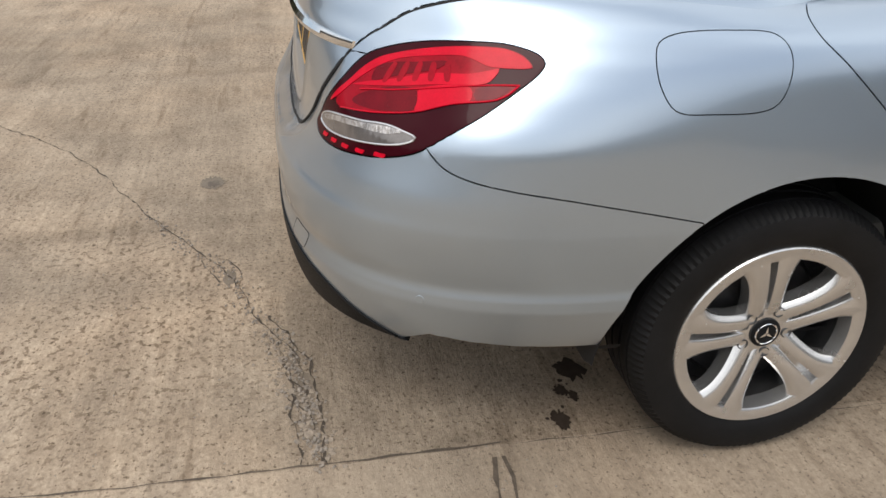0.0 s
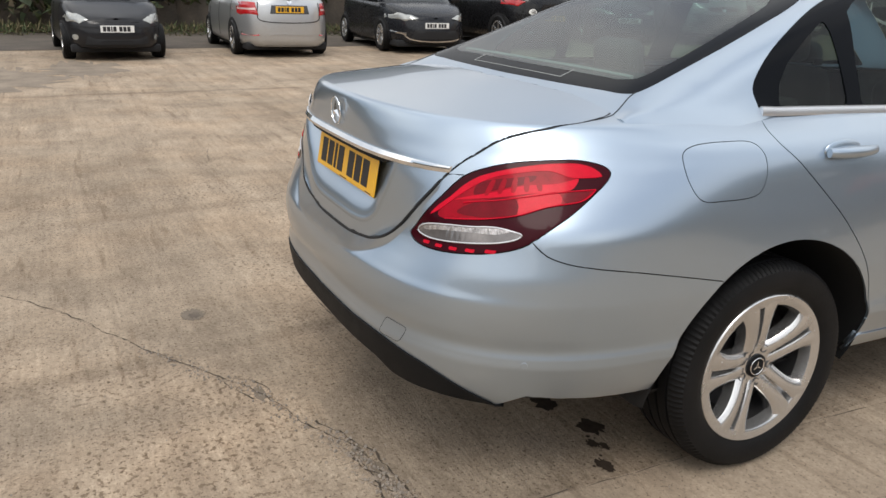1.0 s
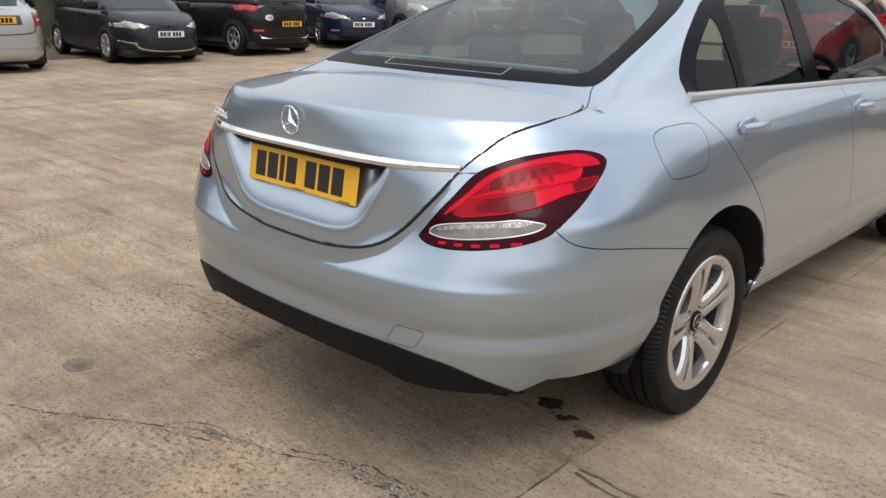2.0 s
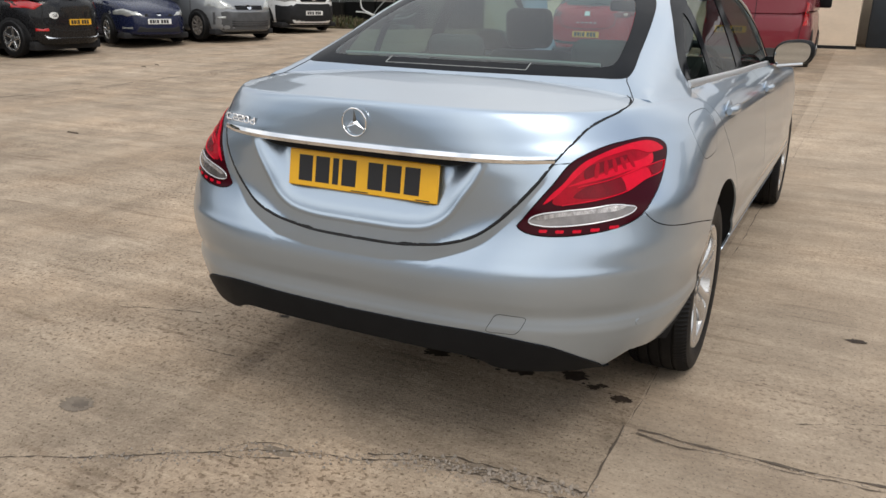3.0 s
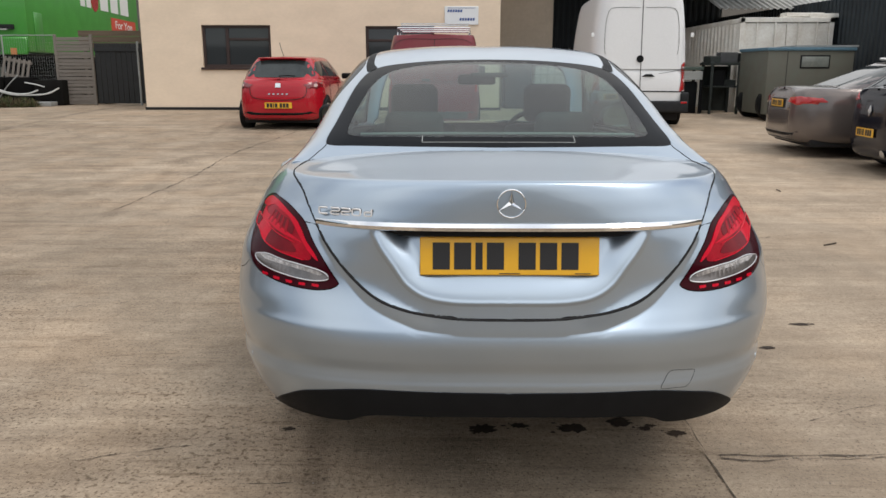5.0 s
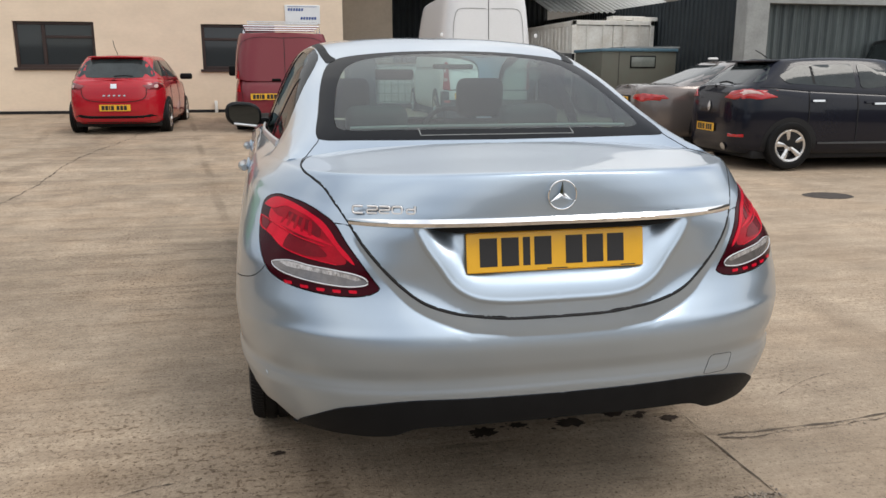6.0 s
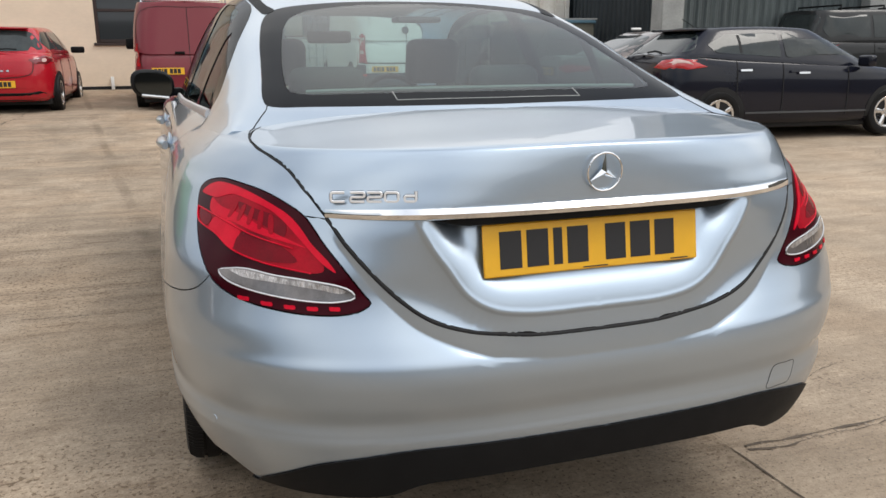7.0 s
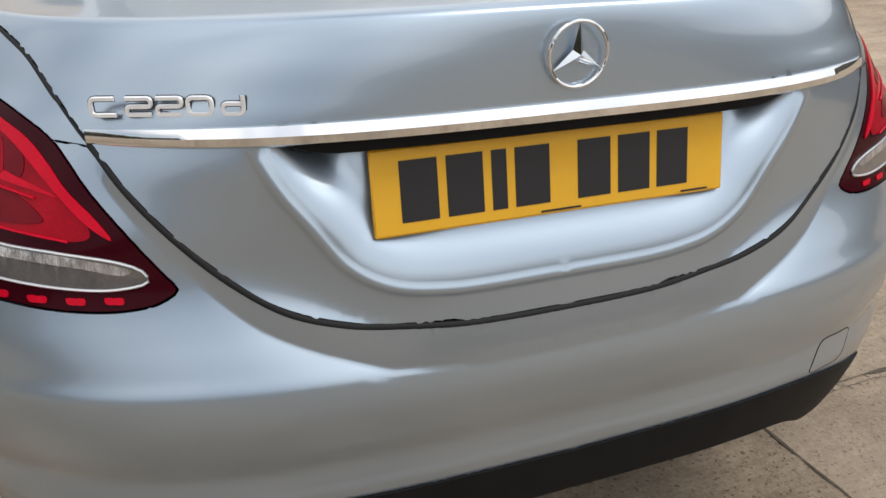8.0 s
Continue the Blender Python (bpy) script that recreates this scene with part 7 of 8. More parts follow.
def red_hatch():
    v = Vehicle("bright red hatchback parked facing the cream wall", "car", (-3.42, 13.10), -1.5, (.40, .008, .018), 4.05, 1.69, 1.415, [(0, .92), (.3, .97), (2.8, .93), (3.2, .91), (3.8, .74), (4.05, .60)], (.10, 3.35), (.52, 2.4), (.60, 3.07), .305, roof_w=.66, rough=.22, pillars=(1.05, 1.95), pr=6.5, pf=3.4)
    deep = mat("deep_red_lens", (.17, .006, .012), .12, coat=1.0)
    v.pair("tail_lamp", [(.48, .86), (.58, .79), (.72, .78), (.79, .82), (.795, .91), (.70, .92)], "rear", deep, .010, "deep red tail lamp")
    v.pair("lamp_lens", circle(.70, .85, .032, 12), "rear", TAIL_PALE, .018)
    v.seam([(-.55, .86), (-.52, .66), (-.40, .60), (.40, .60), (.52, .66), (.55, .86)], "rear", .006)
    v.decal("plate_recess", [(-.40, .42), (.40, .42), (.36, .56), (-.36, .56)], "rear", v.paint, .002)
    v.decal("lower_bumper", [(-.80, .21), (.80, .21), (.80, .33), (.60, .36), (-.60, .36), (-.80, .33)], "rear", BLACK_PLASTIC, .008)
    v.decal("emblem", [(-.05, .81), (.05, .81), (.05, .89), (-.05, .89)], "rear", CHROME_F, .010)
    for k in range(5):
        v.decal("badge_letter", [(-.19 + k * .085, .675), (-.15 + k * .085, .675), (-.15 + k * .085, .70), (-.19 + k * .085, .70)], "rear", CHROME_F, .008)
    v.plate("rear", 0, .475, True)
    bm = bmesh.new()
    tube(bm, [(0, .62, 1.40), (-.02, .50, 1.53), (-.03, .44, 1.64)], .006, 6)
    part("aerial", bm, BLACK_PLASTIC, v.root)
    bm = bmesh.new()
    box(bm, -.46, .46, .40, .54, 1.345, 1.368, .01)
    part("roof_spoiler", bm, v.paint, v.root)
    bm = bmesh.new()
    tube(bm, [(.0, .13, 1.02), (.18, .12, 1.03), (.32, .12, 1.02)], .012, 6)
    part("wiper", bm, BLACK_PLASTIC, v.root)
    v.mirrors(2.75, .95, BLACK_PLASTIC, .8)
    v.doors((.95, 1.95, 2.95))


def red_van():
    v = Vehicle("faded red panel van with ladder bars on its roof", "van", (-.47, 13.0), 0, (.175, .015, .025), 4.14, 1.80, 1.83, [(0, .95), (.2, 1.0), (2.9, 1.0), (3.3, .98), (3.9, .82), (4.14, .64)], (.02, 3.4), (.10, 2.6), (.88, 3.07), .305, rough=.45, pillars=(1.0, 2.0), closed=("rear_window", (0, 1.95)), roof_w=.86, pr=8, pf=3.6, name="parked_van")
    v.pair("tail_lamp", [(.78, .74), (.90, .74), (.895, 1.12), (.80, 1.12)], "rear", TAIL_RED, .008, "tall red tail lamp")
    v.seam([(.02, .40), (.02, 1.70)], "rear", .004)
    v.seam([(-.74, .45), (-.74, 1.60), (0, 1.70), (.74, 1.60), (.74, .45)], "rear", .003)
    v.decal("door_handle", [(-.22, .93), (-.06, .93), (-.06, .98), (-.22, .98)], "rear", BLACK_PLASTIC, .02)
    v.decal("rear_bumper", [(-.88, .24), (.88, .24), (.88, .46), (-.88, .46)], "rear", GREY_TRIM, .014)
    v.plate("rear", -.35, .66, True)
    for y in (.7, 1.5, 2.3):
        bm = bmesh.new()
        tube(bm, [(-.70, y, 1.78), (-.70, y, 1.93), (.70, y, 1.93), (.70, y, 1.78)], .016, 8)
        part("roof_bar", bm, CHROME_F, v.root, "grey metal roof bar")
    for z, y in ((1.955, .45), (1.985, .40)):
        bm = bmesh.new()
        box(bm, -.62, .66, y, y + .06, z, z + .018)
        part("ladder_rail", bm, CHROME_F, v.root)
    v.mirrors(2.55, 1.02, BLACK_PLASTIC, 1.4)


def white_van():
    v = Vehicle("white high-roof van with twin rear doors and grey bumper", "van", (3.58, 13.75), -2, (.72, .73, .74), 5.2, 1.90, 2.60, [(0, 1.15), (.3, 1.2), (3.9, 1.2), (4.4, 1.15), (4.9, 1.0), (5.2, .78)], (.02, 4.7), (.10, 3.8), (.83, 4.3), .345, rough=.4, pillars=(1.2,), closed=("rear_window", (0, 3.5)), roof_w=.86, pr=12, pf=4, name="parked_van", bottom=.30)
    v.pair("tail_lamp", [(.775, .70), (.925, .69), (.925, 1.24), (.85, 1.27), (.80, 1.22), (.81, .98)], "rear", TAIL_RED, .014, "tall red tail lamp")
    for z in (.92, 1.15):
        v.pair("lamp_lens", circle(.868, z, .038, 12), "rear", TAIL_PALE, .022)
    v.seam([(.0, .60), (.0, 2.50)], "rear", .006)
    for s in (-1, 1):
        v.seam([(s * .06, 2.30), (s * .62, 2.27), (s * .68, 2.15), (s * .72, 1.60), (s * .70, 1.42)], "rear", .003)
        v.seam([(s * .78, 1.12), (s * .55, 1.08), (s * .36, 1.05)], "rear", .003)
    v.seam([(-.95, .72), (.95, .70)], "rear", .011)
    bm = bmesh.new()
    box(bm, -.955, .955, -.055, .22, .30, .525, .03, 3)
    part("rear_bumper", bm, DARK_TRIM, v.root, "dark grey rear bumper step")
    for s in (-1, 1):
        bm = bmesh.new()
        box(bm, s * .885 - .075, s * .885 + .075, -.035, .20, .50, .69, .03, 3)
        part("bumper_corner", bm, DARK_TRIM, v.root)
        bm = bmesh.new()
        box(bm, s * .86 - .06, s * .86 + .06, -.062, -.04, .475, .51, .004, 1)
        part("reflector", bm, TAIL_RED, v.root)
    v.decal("vent", circle(-.02, 1.33, .07), "rear", BLACK_PLASTIC, .012)
    v.decal("door_handle", [(.02, .99), (.10, 1.04), (.22, 1.04), (.28, .99)], "rear", BLACK_PLASTIC, .02)
    v.plate("rear", -.44, .60, True)
    for s in (-1, 1):
        bm = bmesh.new()
        box(bm, s * .96 - .03, s * .96 + .03, .0, .06, 1.74, 1.82, .01)
        part("door_hinge", bm, v.paint, v.root)
    bm = bmesh.new()
    tube(bm, [(-.25, .1, .42), (0, -.02, .42), (.25, .1, .42)], .03, 8)
    part("tow_bar", bm, BLACK_PLASTIC, v.root)
    v.mirrors(4.1, 1.3, BLACK_PLASTIC, 2.0)


def black_hatch():
    v = Vehicle("glossy black five-door hatchback seen side-on with alloy wheels", "car", (5.28, 8.27), rear_axis(0, 0, -4.5), (.008, .009, .016), 4.30, 1.81, 1.475, [(0, 1.04), (.25, 1.09), (1.0, 1.04), (2.0, .99), (2.9, .94), (3.3, .91), (4.0, .76), (4.30, .60)], (.10, 3.40), (.60, 2.30), (.72, 3.36), .315, roof_w=.66, rear_pillar=.40, rough=.15, pillars=(1.66,), pr=6.0, pf=3.2)
    v.pair("tail_lamp", [(.40, .93), (.60, .91), (.82, .92), (.83, 1.03), (.72, 1.05), (.52, 1.02)], "rear", TAIL_RED, .010, "red and clear tail lamp")
    v.decal("tail_lamp", [(.10, .92), (.30, .915), (.52, .945), (.36, 1.01), (.20, 1.05), (.12, 1.045)], "right", TAIL_RED, .010, None, "red and clear tail lamp")
    v.decal("lamp_lens", [(.11, .97), (.34, .975), (.28, 1.015), (.18, 1.04), (.12, 1.035)], "right", TAIL_PALE, .016)
    v.decal("lamp_lens", [(.56, .965), (.81, .975), (.81, 1.02), (.72, 1.035)], "rear", TAIL_PALE, .016)
    v.decal("lower_trim", [(1.10, .335), (3.0, .335), (3.0, .36), (1.10, .36)], "right", GREY_TRIM, .010)
    v.decal("emblem", [(-.05, .80), (0, .72), (.05, .80), (0, .88)], "rear", CHROME_F, .012)
    v.decal("reflector", [(.55, .42), (.75, .42), (.75, .46), (.55, .46)], "rear", TAIL_RED, .008)
    v.decal("exhaust_trim", circle(.45, .28, .05), "rear", CHROME_F, .02)
    v.plate("rear", -.05, .52, True)
    v.doors((.95, 1.64, 2.66))
    v.seam([(1.03, 1.12), (1.03, 1.34)], "right", .02)
    for y, z in ((.98, .885), (1.86, .845)):
        v.decal("handle_plate", [(y, z), (y + .17, z), (y + .17, z + .026), (y, z + .026)], "right", CHROME_F, .028)
    v.mirrors(2.85, .93)
    bm = bmesh.new()
    tube(bm, [(0, .80, 1.46), (0, .70, 1.52), (0, .62, 1.56)], .006, 6)
    part("aerial", bm, BLACK_PLASTIC, v.root)
    bm = bmesh.new()
    box(bm, -.54, .54, .46, .70, 1.395, 1.425, .012)
    part("roof_spoiler", bm, v.paint, v.root)
    bm = bmesh.new()
    tube(bm, [(-.02, .14, 1.12), (.2, .13, 1.14), (.34, .14, 1.12)], .012, 6)
    part("wiper", bm, BLACK_PLASTIC, v.root)


def bronze_saloon():
    v = Vehicle("bronze-grey saloon with slim red tail lamps", "car", (4.95, 10.40), rear_axis(0, 0, -4), (.17, .145, .135), 4.95, 1.88, 1.40, [(0, .95), (.25, .98), (.8, .98), (3.3, .93), (3.8, .92), (4.6, .74), (4.95, .60)], (.55, 4.0), (1.55, 2.95), (1.15, 3.9), .335, rough=.22, metal=.5, pillars=(1.3, 2.4), pr=6.0, pf=3.2)
    v.pair("tail_lamp", [(.42, .79), (.66, .74), (.84, .76), (.845, .85), (.68, .87), (.48, .85)], "rear", TAIL_RED, .010, "slim red tail lamp")
    v.decal("tail_lamp", [(.16, .77), (.42, .79), (.36, .84), (.16, .865)], "right", TAIL_RED, .010)
    v.decal("plate_recess", [(-.32, .68), (.32, .68), (.30, .83), (-.30, .83)], "rear", DARK_GAP, .003)
    v.decal("lower_bumper", [(-.7, .22), (.7, .22), (.7, .36), (-.7, .36)], "rear", BLACK_PLASTIC, .006)
    v.decal("fuel_flap", circle(.80, .88, .085), "right", v.paint, .004)
    v.plate("rear", 0, .755, True)
    bm = bmesh.new()
    box(bm, -.03, .03, 1.45, 1.62, 1.39, 1.43, .018, 3)
    part("aerial_fin", bm, PLATE_WHITE, v.root)
    v.doors((1.3, 2.4, 3.5))
    v.mirrors(3.35, .97)


def pickup():
    v = Vehicle("black pickup with a hard canopy parked behind the hatchback", "pickup", (11.3, 12.4), rear_axis(0, 0, -6), (.016, .017, .018), 5.1, 1.85, 1.80, [(0, 1.12), (.2, 1.15), (3.5, 1.12), (4.0, 1.08), (4.8, .95), (5.1, .75)], (.10, 3.9), (.32, 3.1), (.8, 3.9), .36, rough=.3, pillars=(1.45, 2.5), pr=7, pf=4, name="parked_pickup")
    v.pair("tail_lamp", [(.78, .90), (.90, .90), (.90, 1.10), (.80, 1.10)], "rear", TAIL_RED, .008)
    for y in (.8, 1.8, 2.8):
        bm = bmesh.new()
        tube(bm, [(-.66, y, 1.72), (-.66, y, 1.85), (.66, y, 1.85), (.66, y, 1.72)], .018, 8)
        part("roof_bar", bm, BLACK_PLASTIC, v.root)
    v.doors((1.5, 2.6, 3.6))


for make in (small_black_hatch, silver_saloon, dark_hatch, black_suv, navy_hatch, grey_van, white_long_van, red_hatch, red_van, white_van, black_hatch, bronze_saloon, pickup):
    make()


# ---- buildings and clutter round the yard ----
RENDER = mat("cream_render", (.80, .66, .51), .9, noise_amt=.14, noise_scale=1.1, bump=.25, bump_scale=45, stretch=(1, 1, 2.2))
DARK_WOOD = mat("dark_brown_frame", (.035, .018, .015), .45, noise_amt=.3, noise_scale=20)
PANE = mat("office_pane", (.03, .035, .038), .05, spec=.6)
FY, FG = 18.3, ground_z(18.3)
WINDOWS = [(-6.38, -4.65, 1.42, 2.45), (-2.27, -.55, 1.38, 2.43)]
bm = bmesh.new()
xs = [-7.9, WINDOWS[0][0], WINDOWS[0][1], WINDOWS[1][0], WINDOWS[1][1], 1.1]
for i in range(5):
    if i in (1, 3):
        w = WINDOWS[i // 2]
        box(bm, xs[i], xs[i + 1], FY, FY + .3, .1, w[2])
        box(bm, xs[i], xs[i + 1], FY, FY + .3, w[3], 5.4)
    else:
        box(bm, xs[i], xs[i + 1], FY, FY + .3, .1, 5.4)
box(bm, -7.9, -7.6, FY + .3, 27, .1, 5.4)
box(bm, .8, 1.1, FY + .3, 27, .1, 5.4)
wall = tagged(part("wall_north", bm, RENDER, smooth=False), "cream rendered office wall with two dark windows", "wall", kind="structure")
bm = bmesh.new()
box(bm, -7.9, 1.1, FY, 27, 5.4, 5.6)
tagged(part("roof_flat", bm, GREY_TRIM), "flat grey office roof", "roof", kind="structure")
bm = bmesh.new()
box(bm, -7.93, 1.13, FY - .02, FY - .003, FG - .05, FG + .07)
part("plinth", bm, DARK_GAP, wall, "dark damp course along the wall foot")
for k, (x0, x1, z0, z1) in enumerate(WINDOWS):
    win = tagged(new("window_%d" % (k + 1)), "dark brown framed office window", "window", kind="structure")
    win.matrix_basis = Matrix.Translation((x0, FY, z0))
    w, h = x1 - x0, z1 - z0
    c = w * (.36 if k == 0 else .62)
    for a in ((0, .07, 0, h), (w - .07, w, 0, h), (.07, w - .07, 0, .07), (.07, w - .07, h - .07, h), (c - .04, c + .04, .07, h - .07), (c + .04 if k == 0 else .07, w - .07 if k == 0 else c - .04, h * .64, h * .64 + .06)):
        bm = bmesh.new()
        box(bm, a[0], a[1], .06, .13, a[2], a[3], .008, 1)
        part("window_frame", bm, DARK_WOOD, win)
    for a, b in ((.07, c - .04), (c + .04, w - .07)):
        bm = bmesh.new()
        box(bm, a, b, .09, .10, .07, h - .07)
        part("pane", bm, PANE, win)
    bm = bmesh.new()
    box(bm, -.05, w + .05, -.05, .12, -.06, 0, .008, 1)
    part("window_sill", bm, DARK_WOOD, win)
    bm = bmesh.new()
    box(bm, 0, w, .5, .52, 0, h)
    part("blind", bm, GREY_TRIM, win)
SIGN_BLUE = mat("sign_blue", (.02, .07, .26), .4)
bm = bmesh.new()
box(bm, -.29, .55, FY - .03, FY, 2.46, 2.90, .006, 1)
sign = tagged(part("wall_sign", bm, mat("white_sign", (.75, .78, .80), .35, noise_amt=.05, noise_scale=6)), "white wall sign with two rows of blue marks", "sign")
for x0, x1, z in ((-.22, .16, 2.76), (.08, .47, 2.56)):
    n = 6
    for k in range(n):
        s = (x1 - x0) / n
        bm = bmesh.new()
        slab(bm, [(x0 + k * s, FY - .034, z), (x0 + k * s + s * .72, FY - .034, z), (x0 + k * s + s * .86, FY - .034, z + .062), (x0 + k * s + s * .14, FY - .034, z + .062)], (0, .003, 0))
        part("sign_bar", fix(bm), SIGN_BLUE, sign, smooth=False)
bm = bmesh.new()
box(bm, -.22, .47, FY - .034, FY - .031, 2.855, 2.865)
part("sign_line", bm, SIGN_BLUE, sign)
bm = bmesh.new()
box(bm, -2.05, -1.98, FY - .10, FY - .02, FG, FG + .28, .01)
tagged(part("pipe_stub", bm, PLATE_WHITE), "short pale post at the foot of the wall", "post")

# open-fronted shed beside the office
DARK_SHEET = mat("navy_steel_sheet", (.022, .031, .037), .5, .2, noise_amt=.35, noise_scale=2)
GREY_SHEET = mat("grey_green_steel_sheet", (.125, .15, .15), .5, .3, noise_amt=.55, noise_scale=1.3, stretch=(6, 6, .35), second=(.035, .045, .05))
WHITE_SHEET = mat("white_fibre_sheet", (.56, .56, .53), .8, noise_amt=.25, noise_scale=1.5)
BLOCK = mat("pale_block", (.50, .42, .33), .9, noise_amt=.2, noise_scale=1.5)
bm = bmesh.new()
box(bm, 1.1, 2.75, 21.0, 21.3, .2, 4.6)
tagged(part("wall_shed_inner", bm, BLOCK), "shaded pale block wall inside the open shed", "wall", kind="structure")


def corrugated(name, p0, p1, up, pitch, depth, material, label, parent=None, kind="structure"):
    """A ribbed sheet from p0 to p1, raised by the vector up."""
    p0, p1, up = Vector(p0), Vector(p1), Vector(up)
    d = p1 - p0
    n = max(2, int(d.length / pitch))
    side = d.cross(up).normalized()
    bm = bmesh.new()
    prev = None
    for k in range(n * 4 + 1):
        o = (0, 1, 1, 0)[k % 4] * depth
        frac = (k // 4 + (0, .18, .5, .68)[k % 4]) / n
        if frac > 1:
            break
        a = p0 + d * frac + side * o
        cur = (bm.verts.new(a), bm.verts.new(a + up))
        if prev:
            bm.faces.new((prev[0], cur[0], cur[1], prev[1]))
        prev = cur
    fix(bm)
    ob = part(name, bm, material, parent, smooth=False)
    return ob if parent else tagged(ob, label, "wall" if kind == "structure" else name, kind=kind)


corrugated("wall_shed_back", (2.7, 26.5, .3), (9.3, 26.5, .3), (0, 0, 4.2), .2, .035, DARK_SHEET, "dark steel sheet back wall of the open shed")
corrugated("wall_shed_side", (9.2, 13.1, .15), (9.2, 26.5, .3), (0, 0, 2.85), .2, .035, DARK_SHEET, "navy ribbed steel side wall of the shed")
corrugated("roof_sheet", (7.2, 20.3, 2.98), (11.6, 20.3, 2.98), (0, 6.6, 2.0), .17, .04, WHITE_SHEET, "weathered white corrugated shed roof")
corrugated("wall_shed_front", (9.15, 13.0, .15), (13.9, 13.0, .15), (0, 0, 4.6), .2, .04, GREY_SHEET, "streaked grey-green ribbed steel shed front")
corrugated("wall_shed_front", (14.5, 13.0, .15), (26, 13.0, .15), (0, 0, 4.6), .2, .04, GREY_SHEET, "streaked grey-green ribbed steel shed front")
POST = mat("grey_concrete_post", (.36, .37, .36), .85, noise_amt=.35, noise_scale=3, bump=.2, bump_scale=40)
for x in (8.6, 13.9):
    bm = bmesh.new()
    box(bm, x, x + .52, 12.75, 13.15, .1, 5, .02, 1)
    tagged(part("pillar", bm, POST), "grey concrete pillar at the shed front", "pillar", kind="structure")
bm = bmesh.new()
box(bm, 9.12, 13.9, 12.80, 12.96, 2.66, 3.0, .01, 1)
tagged(part("lintel", bm, POST), "pale concrete lintel over the shed front", "lintel", kind="structure")
bm = bmesh.new()
box(bm, 14.45, 15.9, 12.90, 12.96, .2, 3.2)
tagged(part("door_1", bm, GREY_TRIM), "dark grey shed door", "door", kind="structure")

# shipping container
CONT = mat("dirty_white_steel", (.86, .85, .80), .6, 0, noise_amt=.25, noise_scale=2.2, second=(.58, .53, .46))
cont = thing("shipping_container", (7.95, 17.6, ground_z(17.6)), "dirty white steel shipping container with locking bars", "container")
cont.scale = (.92, 1, .93)
for s in (-1, 1):
    corrugated("side_sheet", (s * 1.19, .08, .12), (s * 1.19, 6.0, .12), (0, 0, 2.18), .28, .035 * s, CONT, "", cont)
for x0, x1, y0, y1, z0, z1 in ((-1.22, -1.10, 0, .12, 0, 2.42), (1.10, 1.22, 0, .12, 0, 2.42), (-1.22, 1.22, 0, .12, 2.30, 2.42), (-1.22, 1.22, 0, .12, 0, .14), (-1.22, -1.14, 0, 6.06, 2.28, 2.40), (1.14, 1.22, 0, 6.06, 2.28, 2.40), (-1.22, -1.14, 0, 6.06, 0, .14), (1.14, 1.22, 0, 6.06, 0, .14)):
    bm = bmesh.new()
    box(bm, x0, x1, y0, y1, z0, z1, .008, 1)
    part("frame_beam", bm, CONT, cont)
for s in (-1, 1):
    bm = bmesh.new()
    box(bm, min(0.01 * s, 1.09 * s), max(.01 * s, 1.09 * s), .03, .08, .15, 2.29, .01, 1)
    leaf = part("container_door", bm, CONT, cont)
    for x in (.30, .78):
        bm = bmesh.new()
        tube(bm, [(s * x, .005, .12), (s * x, .005, 2.33)], .018, 8)
        part("locking_bar", bm, CONT, leaf)
        bm = bmesh.new()
        box(bm, s * x - .14, s * x + .03, -.02, .0, 1.0, 1.03)
        part("bar_handle", bm, CONT, leaf)
bm = bmesh.new()
box(bm, -1.2, 1.2, .05, 6.05, 2.385, 2.405)
part("container_roof", bm, CONT, cont)
rnd = random.Random(5)
for k in range(9):
    bm = bmesh.new()
    x = rnd.uniform(-1.0, .6)
    box(bm, 0, rnd.uniform(.5, 1.1), 0, rnd.uniform(.10, .4), 0, rnd.uniform(.03, .10), .01, 1)
    o = tagged(part("scrap_board", bm, (CONT, EARTH, POST)[k % 3]), "weathered scrap board lying on the container roof", "board", "scrap boards")
    o.matrix_basis = pose(7.95 + x, 17.7 + .35 * (k % 3), ground_z(17.6) + 2.255 + (.02 if k < 3 else .0), 0, 0, rnd.uniform(-8, 8))

# old boxy off-roader, seen over the bronze saloon
OLD = mat("faded_grey_green_paint", (.105, .115, .092), .6, noise_amt=.35, noise_scale=4, second=(.11, .10, .08))
jeep = thing("off_roader", (7.44, 15.0, ground_z(15.0)), "old faded grey-green boxy off-roader with a blue roof edge", "off-roader", "parked vehicles")
jeep.scale = (.89, 1, .95)
bm = bmesh.new()
box(bm, -1.02, 1.02, 0, 1.62, .16, 1.60, .03)
part("body", bm, OLD, jeep)
bm = bmesh.new()
box(bm, -1.05, 1.05, -.03, 1.65, 1.555, 1.625, .015)
part("roof", bm, mat("faded_blue_paint", (.10, .20, .27), .6, noise_amt=.4, noise_scale=5), jeep, "faded blue roof edge")
bm = bmesh.new()
box(bm, -.25, .45, -.012, .02, 1.17, 1.46, .01)
part("window_surround", bm, BLACK_PLASTIC, jeep)
bm = bmesh.new()
box(bm, -.22, .42, -.018, .02, 1.20, 1.43, .008)
part("side_window", bm, mat("dusty_glass", (.22, .24, .22), .15, noise_amt=.4, noise_scale=4), jeep)
bm = bmesh.new()
box(bm, -.56, -.55, -.006, .01, .5, 1.55)
part("door_gap", bm, DARK_GAP, jeep)
bm = bmesh.new()
slab(bm, [(-.35, .1, 1.635), (1.10, .0, 1.64), (1.12, 1.2, 1.64), (-.3, 1.2, 1.635)], (0, 0, .035))
part("roof_board", fix(bm), POST, jeep)
